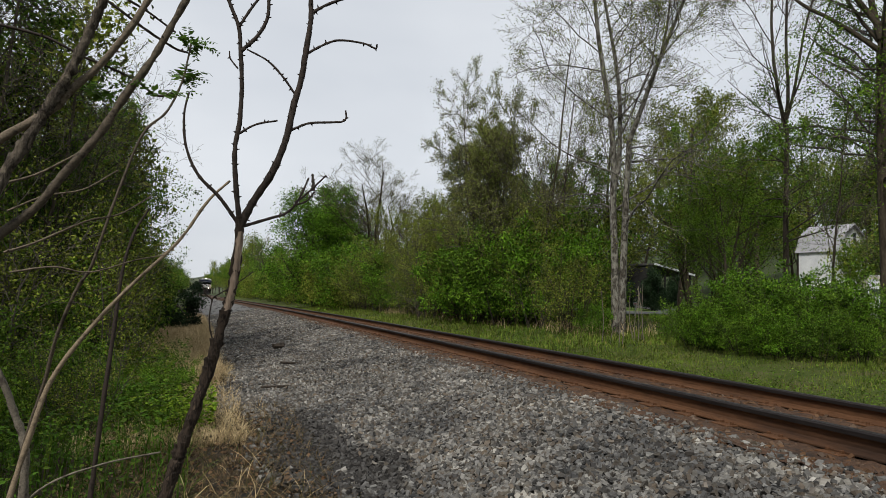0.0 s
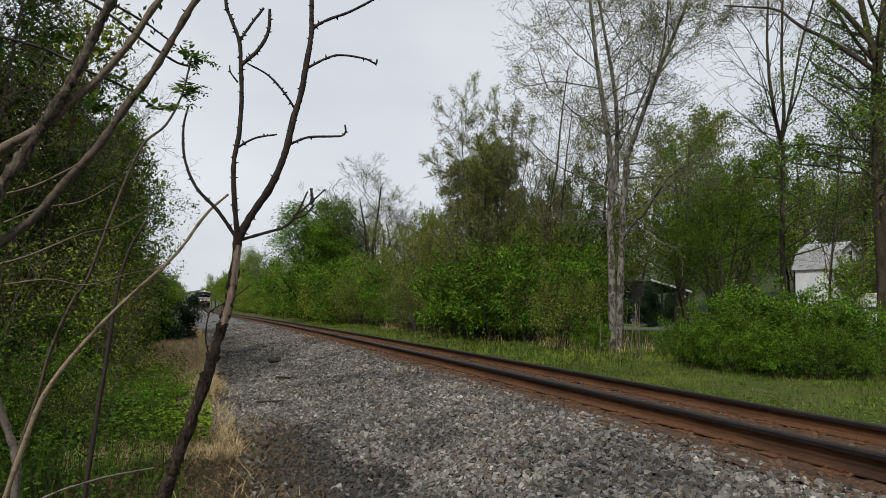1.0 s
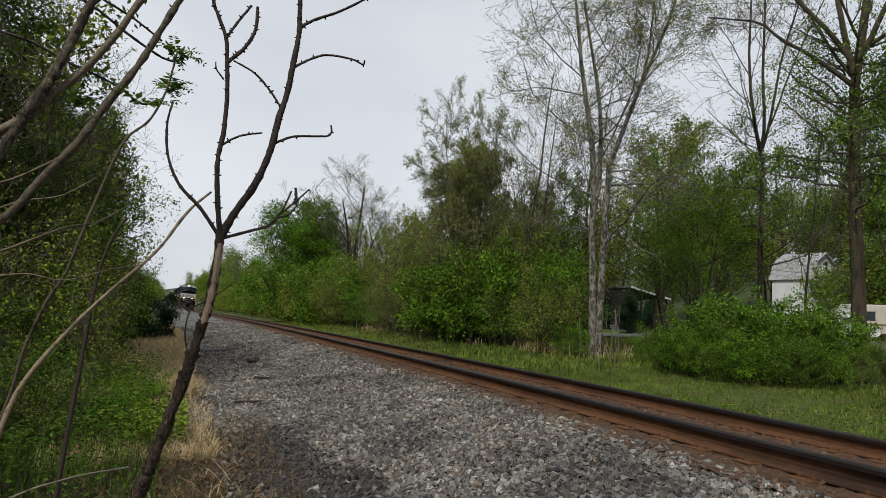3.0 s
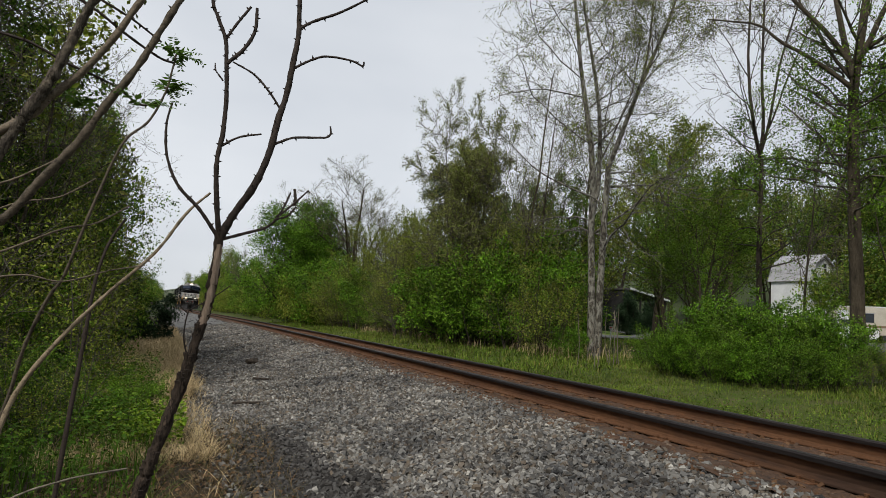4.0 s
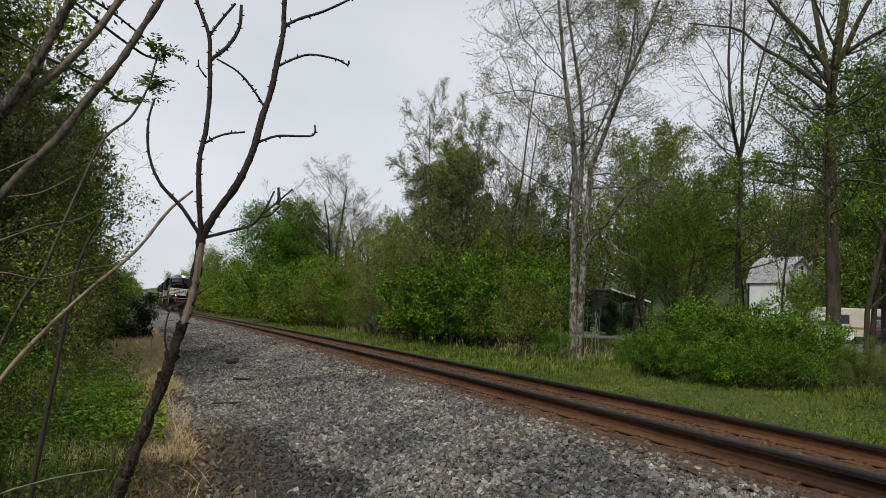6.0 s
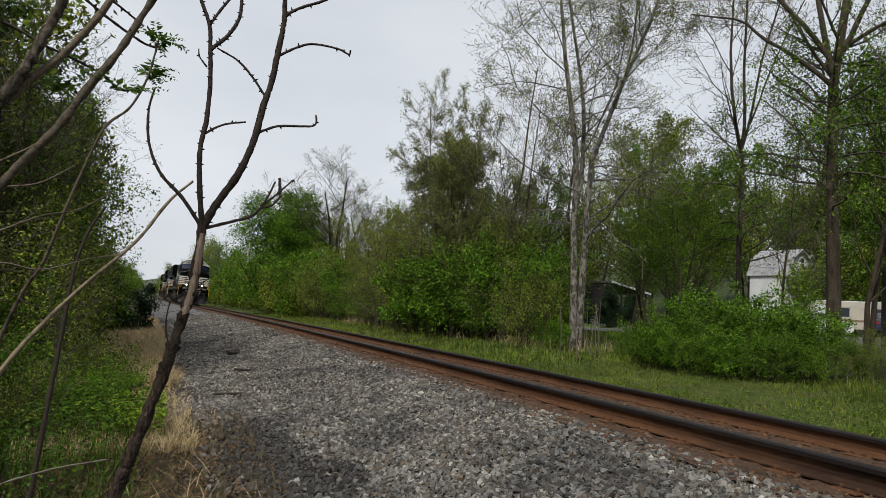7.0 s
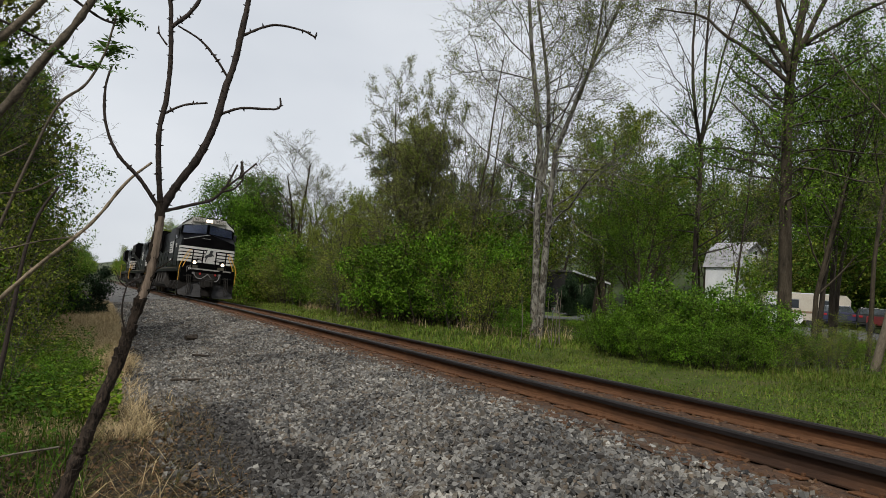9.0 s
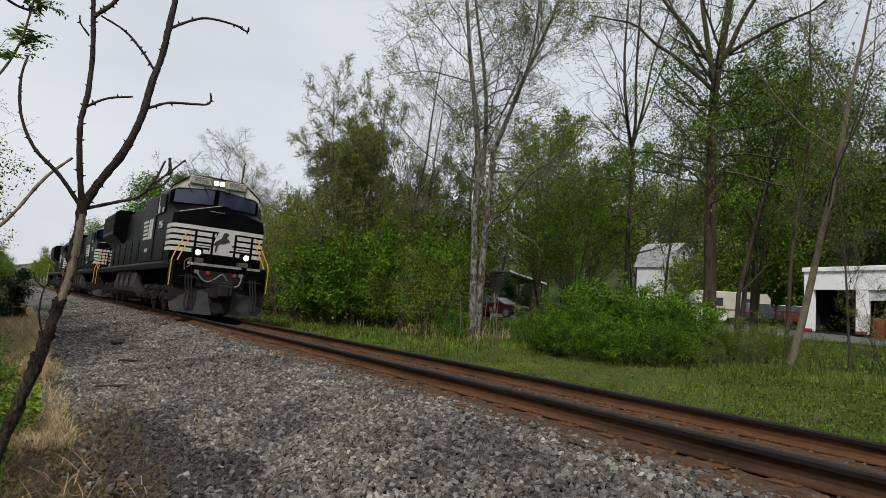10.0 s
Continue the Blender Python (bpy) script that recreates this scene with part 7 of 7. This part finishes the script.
    for x in (-0.78, 0.62):
        part("hose_head", box(x - 0.07, x + 0.07, 0.40, 0.52, 1.34, 1.46, 0.02), M["hose"], ob)
    part("loop_pipe", pipe([tuple(q) for q in smooth([(-1.16, 0.44, 1.42), (-1.18, 0.42, 1.66), (-1.12, 0.40, 1.76), (-1.02, 0.40, 1.72), (-1.02, 0.42, 1.58), (-1.10, 0.44, 1.52)], 4)], 0.014, 6), M["hose"], ob)
    for s in (-1, 1):
        for k in range(3):
            x = s * (0.92 + 0.09 * k)
            part("brake_hose", pipe([(x, 0.46, 1.30), (x + 0.01, 0.36, 1.0), (x + 0.05, 0.30, 0.7), (x + 0.01, 0.22, 0.46), (x + 0.02, 0.12, 0.26)], 0.026, 6), U, ob)
        lamp = part("ditch_light", box(s * 0.77 - 0.16, s * 0.77 + 0.16, 0.66, 0.90, 1.86, 2.16, 0.02), K, ob, "boxed ditch light")
        part("rim", cyl((s * 0.77, 0.63, 2.02), (s * 0.77, 0.67, 2.02), 0.125, 18), M["lamp_body"], lamp)
        part("lens", cyl((s * 0.77, 0.616, 2.02), (s * 0.77, 0.631, 2.02), 0.085, 18), M["lens"] if lit else M["board"], lamp, "lit round white lens")
        if lit:
            part("bulb", cyl((s * 0.77, 0.606, 2.02), (s * 0.77, 0.617, 2.02), 0.045, 14), M["bulb"], lamp, "glowing bulb")
        part("lamp_bracket", box(s * 0.77 - 0.2, s * 0.77 + 0.2, 0.64, 0.98, 1.70, 1.85, 0.01), M["sill_tan"], ob)
        # steps and grab rails
        well = part("step_well", box(min(s * 1.02, s * 1.5), max(s * 1.02, s * 1.5), 0.62, 1.12, 0.42, 1.50, 0.01), U, ob)
        for k in range(4):
            part("step", box(min(s * 1.12, s * 1.535), max(s * 1.12, s * 1.535), 0.66, 1.10, 0.44 + 0.27 * k, 0.475 + 0.27 * k), K, well)
        part("grab_rail", pipe([(s * 1.54, 0.60, 0.92), (s * 1.54, 0.58, 1.72), (s * 1.48, 0.60, 1.92), (s * 1.18, 0.74, 2.56), (s * 1.06, 0.80, 2.70), (s * 0.98, 0.90, 2.70)], 0.02), M["yellow"], ob, "bright yellow grab rail")
        part("grab_rail", pipe([(s * 1.40, 0.56, 1.12), (s * 1.38, 0.54, 1.70), (s * 1.30, 0.58, 1.92), (s * 1.04, 0.70, 2.52)], 0.02), M["yellow"], ob, "bright yellow grab rail")
        for x in (0.36, 0.90):
            part("end_post", box(s * x - 0.035, s * x + 0.035, 0.60, 0.64, 1.70, 2.74, 0.006), K, ob)
        part("end_rail", pipe([(s * 0.32, 0.61, 2.72), (s * 1.02, 0.61, 2.72)], 0.022), K, ob)
        part("end_rail", pipe([(s * 0.36, 0.61, 2.25), (s * 0.90, 0.61, 2.25)], 0.014), K, ob)
        part("marker_light", cyl((s * 0.42, 0.47, 1.40), (s * 0.42, 0.53, 1.40), 0.06, 12), M["red_lens"], ob)
    # nose with stripes
    part("nose", nose_hull(), K, ob)
    for k in range(5):
        z = 2.04 + 0.19 * k
        slant = 0.30 * (z - 2.04) / 0.76
        lx, rx = (-0.34 + slant * 0.9, 0.26 + slant) if k < 4 else (0.0, 0.002)
        lp = [(-1.52, 2.1), (-1.52, 1.42), (-1.42, 1.20), (-0.7, 1.15), (lx, 1.15)]
        rp = [(rx, 1.15), (0.7, 1.15), (1.42, 1.20), (1.52, 1.42), (1.52, 2.1)]
        part("nose_stripe", wrap_band(lp, z, z + 0.125), W, ob, "white painted nose stripe")
        part("nose_stripe", wrap_band(rp, z, z + 0.125), W, ob, "white painted nose stripe")
    part("nose_panel", slab([(-0.36, 1.14, 2.04), (0.28, 1.14, 2.04), (0.56, 1.14, 2.80), (-0.06, 1.14, 2.80)], 0.004, (0, 1, 0)), W, ob, "white emblem panel")
    part("emblem", slab([(-0.14, 1.128, 2.12), (-0.10, 1.128, 2.12), (-0.05, 1.128, 2.36), (0.02, 1.128, 2.42), (0.16, 1.128, 2.44), (0.26, 1.128, 2.52), (0.30, 1.128, 2.47), (0.33, 1.128, 2.50), (0.26, 1.128, 2.60), (0.21, 1.128, 2.60), (0.22, 1.128, 2.70), (0.26, 1.128, 2.72), (0.25, 1.128, 2.78), (0.16, 1.128, 2.82), (0.09, 1.128, 2.78), (0.04, 1.128, 2.60), (-0.08, 1.128, 2.52), (-0.16, 1.128, 2.46), (-0.20, 1.128, 2.36), (-0.13, 1.128, 2.34)], 0.012, (0, 1, 0)), M["ink"], ob, "plain black emblem shape")
    # edge line white on the left half, black on the right
    for s in (-1, 1):
        part("nose_edge", pipe([(s * 0.04, 1.19, 3.70), (s * 1.40, 1.24, 3.305)], 0.013, 5), M["loco_white"] if s < 0 else K, ob, "edge line of the nose top")
    part("nose_handle", pipe([(-0.42, 1.16, 3.46), (-0.42, 1.09, 3.44), (0.02, 1.09, 3.44), (0.02, 1.16, 3.46)], 0.014), M["hose"], ob)
    # cab
    part("cab", prism(CAB, 2.42, 4.9), K, ob)
    part("roof_visor", prism([(-1.50, 4.13), (-1.46, 4.27), (-1.0, 4.64), (-0.9, 4.72), (0, 4.75), (0.9, 4.72), (1.0, 4.64), (1.46, 4.27), (1.50, 4.13), (1.30, 4.24), (0.08, 4.38), (-0.08, 4.38), (-1.30, 4.24)], 2.31, 2.44), W, ob, "white band over the windscreen")
    part("roof_edge", pipe([(-1.52, 2.29, 4.16), (-1.47, 2.29, 4.28), (-1.0, 2.29, 4.655), (-0.9, 2.29, 4.735), (0, 2.29, 4.765), (0.9, 2.29, 4.735), (1.0, 2.29, 4.655), (1.47, 2.29, 4.28), (1.52, 2.29, 4.16)], 0.022, 6), K, ob)
    for s in (-1, 1):
        corners = [(s * 0.07, 2.33, 3.82), (s * 1.40, 2.33, 3.72), (s * 1.38, 2.34, 4.20), (s * 0.07, 2.34, 4.36)]
        win = part("windscreen", slab(corners, 0.02, (0, 1, 0)), M["cab_glass"], ob, "dark sky-reflecting windscreen pane")
        rim = [Vector(c) for c in corners]
        part("window_rim", pipe([tuple(c) for c in rim + rim[:1]], 0.02), K, win)
        for k, x in enumerate((0.42, 0.95)):
            part("wiper", pipe([(s * x - 0.05, 2.29, 4.40), (s * x + 0.16, 2.36, 4.08)], 0.018, 5), M["ink"], win)
        board = part("number_board", box(s * 0.60 - 0.37, s * 0.60 + 0.37, 2.24, 2.31, 4.43, 4.73, 0.02), M["board"], ob, "framed number board with black digits")
        part("plate", box(s * 0.60 - 0.33, s * 0.60 + 0.33, 2.232, 2.241, 4.465, 4.695), M["ink"], board)
        part("plate", box(s * 0.60 - 0.315, s * 0.60 + 0.315, 2.226, 2.233, 4.48, 4.68), M["board"], board)
        digits("9956", 0.25, M["ink"], board, pose(s * 0.60, 2.224, 4.58, 90), "black digits")
        lamp = part("headlight", cyl((s * 0.10, 2.22, 4.58), (s * 0.10, 2.32, 4.58), 0.105, 18), M["lamp_body"], ob)
        part("lens", cyl((s * 0.10, 2.21, 4.58), (s * 0.10, 2.222, 4.58), 0.088, 18), M["lens"] if lit else M["board"], lamp, "lit round white lens")
        if lit:
            part("bulb", cyl((s * 0.10, 2.20, 4.58), (s * 0.10, 2.211, 4.58), 0.048, 14), M["bulb"], lamp, "glowing bulb")
        # cab side
        for y0, y1 in ((2.9, 3.55), (3.65, 4.35)):
            w = part("side_window", box(s * 1.525 - 0.006, s * 1.525 + 0.006, y0, y1, 3.42, 4.05, 0.0), M["cab_glass"], ob, "dark cab side window")
            part("window_rim", pipe([(s * 1.54, y0, 3.42), (s * 1.54, y1, 3.42), (s * 1.54, y1, 4.05), (s * 1.54, y0, 4.05), (s * 1.54, y0, 3.42)], 0.02), M["lamp_body"], w)
        part("mirror", box(min(s * 1.56, s * 1.74), max(s * 1.56, s * 1.74), 2.72, 2.76, 3.55, 4.0, 0.01), M["lamp_body"], ob)
        part("cab_door", box(s * 1.52 - 0.015, s * 1.52 + 0.015, 4.45, 4.85, 1.78, 3.75), K, ob)
        digits("9956", 0.36, W, ob, pose(s * 1.53, 3.35, 2.98, 90, 0, 90 * s), "white digits on the cab side")
    part("cab_roof", box(-0.7, 0.7, 2.5, 4.85, 4.62, 4.69, 0.02), K, ob)
    horn = part("horn", box(-0.16, 0.16, 4.0, 4.12, 4.69, 4.76), U, ob)
    for k in range(3):
        part("trumpet", cyl((-0.12 + 0.12 * k, 3.65, 4.83), (-0.12 + 0.12 * k, 4.1, 4.83), 0.07, 10, 0.025), U, horn)
    part("antenna", box(0.4, 0.75, 3.1, 3.6, 4.69, 4.75, 0.02), K, ob)
    # hood, radiator wings, rails
    part("hood", box(-0.98, 0.98, 4.9, 21.2, 1.72, 4.42, 0.06), K, ob)
    part("equipment_cabinet", box(-1.48, -0.9, 4.9, 7.6, 1.72, 4.25, 0.05), K, ob)
    part("equipment_cabinet", box(0.9, 1.48, 4.9, 7.6, 1.72, 4.25, 0.05), K, ob)
    part("exhaust_stack", box(-0.4, 0.4, 11.5, 12.6, 4.42, 4.66, 0.04), U, ob)
    part("radiator", prism([(-1.55, 3.45), (-1.55, 4.55), (-1.35, 4.72), (1.35, 4.72), (1.55, 4.55), (1.55, 3.45), (0.98, 2.95), (-0.98, 2.95)], 16.6, 21.3), K, ob, "flared black radiator housing")
    for s in (-1, 1):
        for k in range(9):
            y = 8.1 + 0.92 * k
            d = part("hood_door", box(s * 0.985 - 0.012, s * 0.985 + 0.012, y, y + 0.86, 1.85, 3.9, 0.0), K, ob)
            part("latch", box(s * 1.0 - 0.012, s * 1.0 + 0.012, y + 0.76, y + 0.80, 2.7, 2.84), U, d)
        for k in range(5):
            part("radiator_louver", box(s * 1.556 - 0.01, s * 1.556 + 0.01, 16.8 + 0.9 * k, 17.55 + 0.9 * k, 3.62, 4.45), U, ob)
        # white emblem of stripes on the cabinet side
        for k in range(5):
            part("side_stripe", box(s * 1.485 - 0.005, s * 1.485 + 0.005, 6.05 + 0.05 * k, 7.05 + 0.05 * k, 2.62 + 0.16 * k, 2.72 + 0.16 * k), W, ob, "white painted side stripe")
        part("side_emblem", box(s * 1.485 - 0.006, s * 1.485 + 0.006, 5.15, 5.55, 2.6, 3.36), W, ob, "white block emblem")
        part("side_emblem", box(s * 1.485 - 0.006, s * 1.485 + 0.006, 5.65, 5.95, 2.6, 3.36), W, ob, "white block emblem")
        letters(ob, s * 1.485, 6.1, 2.2, 6, 0.07, 0.12, 0.04, W, "x")
        # handrails
        for y in np.arange(8.0, 21.5, 1.9):
            part("stanchion", cyl((s * 1.46, y, 1.72), (s * 1.46, y, 2.75), 0.018, 6), K, ob)
        part("handrail", cyl((s * 1.46, 7.6, 2.75), (s * 1.46, 21.6, 2.75), 0.018, 6), K, ob)
        part("grab_rail", pipe([(s * 1.54, 21.9, 0.8), (s * 1.54, 21.9, 1.8), (s * 1.5, 21.75, 2.75)], 0.022), M["yellow"], ob, "bright yellow grab rail")
    part("rear_plate", box(-1.46, 1.46, 21.9, 21.98, 0.5, 1.6, 0.01), U, ob)
    part("rear_coupler", box(-0.16, 0.16, 21.9, 22.45, 0.72, 1.02, 0.03), U, ob)
    return ob


units = [loco(), loco(False)]
units.append(copy_thing(units[1], Matrix()))


def rail_pose(y):
    """The pose of a vehicle whose front stands at y and which trails towards +y."""
    a, b = y + 4.75, y + 17.55
    xa, xb = float(rail_x(a)) + GAUGE / 2, float(rail_x(b)) + GAUGE / 2
    fx = xa + (xa - xb) / (b - a) * 4.75
    return Matrix.Translation((fx, y, 0.178 - GAUGE / 2 * TILT)) @ Matrix.Rotation(math.atan(TILT), 4, "Y") @ Matrix.Rotation(math.atan2(-(xb - xa), b - a), 4, "Z")


SPEED, STOP_Y, SPACING = 17.6, 21.2, 22.5


ROAD_LINE, ROAD_S = along(ROAD, 0.5)


def road_pose(s):
    """The pose of the car at a length along the road, driving back towards the road's near end."""
    x, y = (float(np.interp(s, ROAD_S, ROAD_LINE[:, k])) for k in (0, 1))
    x2, y2 = (float(np.interp(s - 1.0, ROAD_S, ROAD_LINE[:, k])) for k in (0, 1))
    z, z2 = float(land(x, y)), float(land(x2, y2))
    return Matrix.Translation((x, y, z + 0.065)) @ Matrix.Rotation(math.atan2(y2 - y, x2 - x), 4, "Z") @ Matrix.Rotation(-math.atan2(z2 - z, 1.0), 4, "Y")


CAR_END, CAR_SPEED = 67.5, 16.5


def motions():
    walk(moving_car, [(t / 2, road_pose(CAR_END + CAR_SPEED * (10 - t / 2))) for t in range(21)])
    for n, unit_ob in enumerate(units):
        walk(unit_ob, [(t / 4, rail_pose(STOP_Y + SPEED * (10 - t / 4) + SPACING * n)) for t in range(41)])
        for ax in [o for o in unit_ob.children if o.name.startswith("wheelset")]:
            y = ax.matrix_basis.translation.y
            walk(ax, [(k / 20, pose(0, y, 0.53, SPEED * k / 20 / 0.53 * 57.2958)) for k in range(201)])


motions()
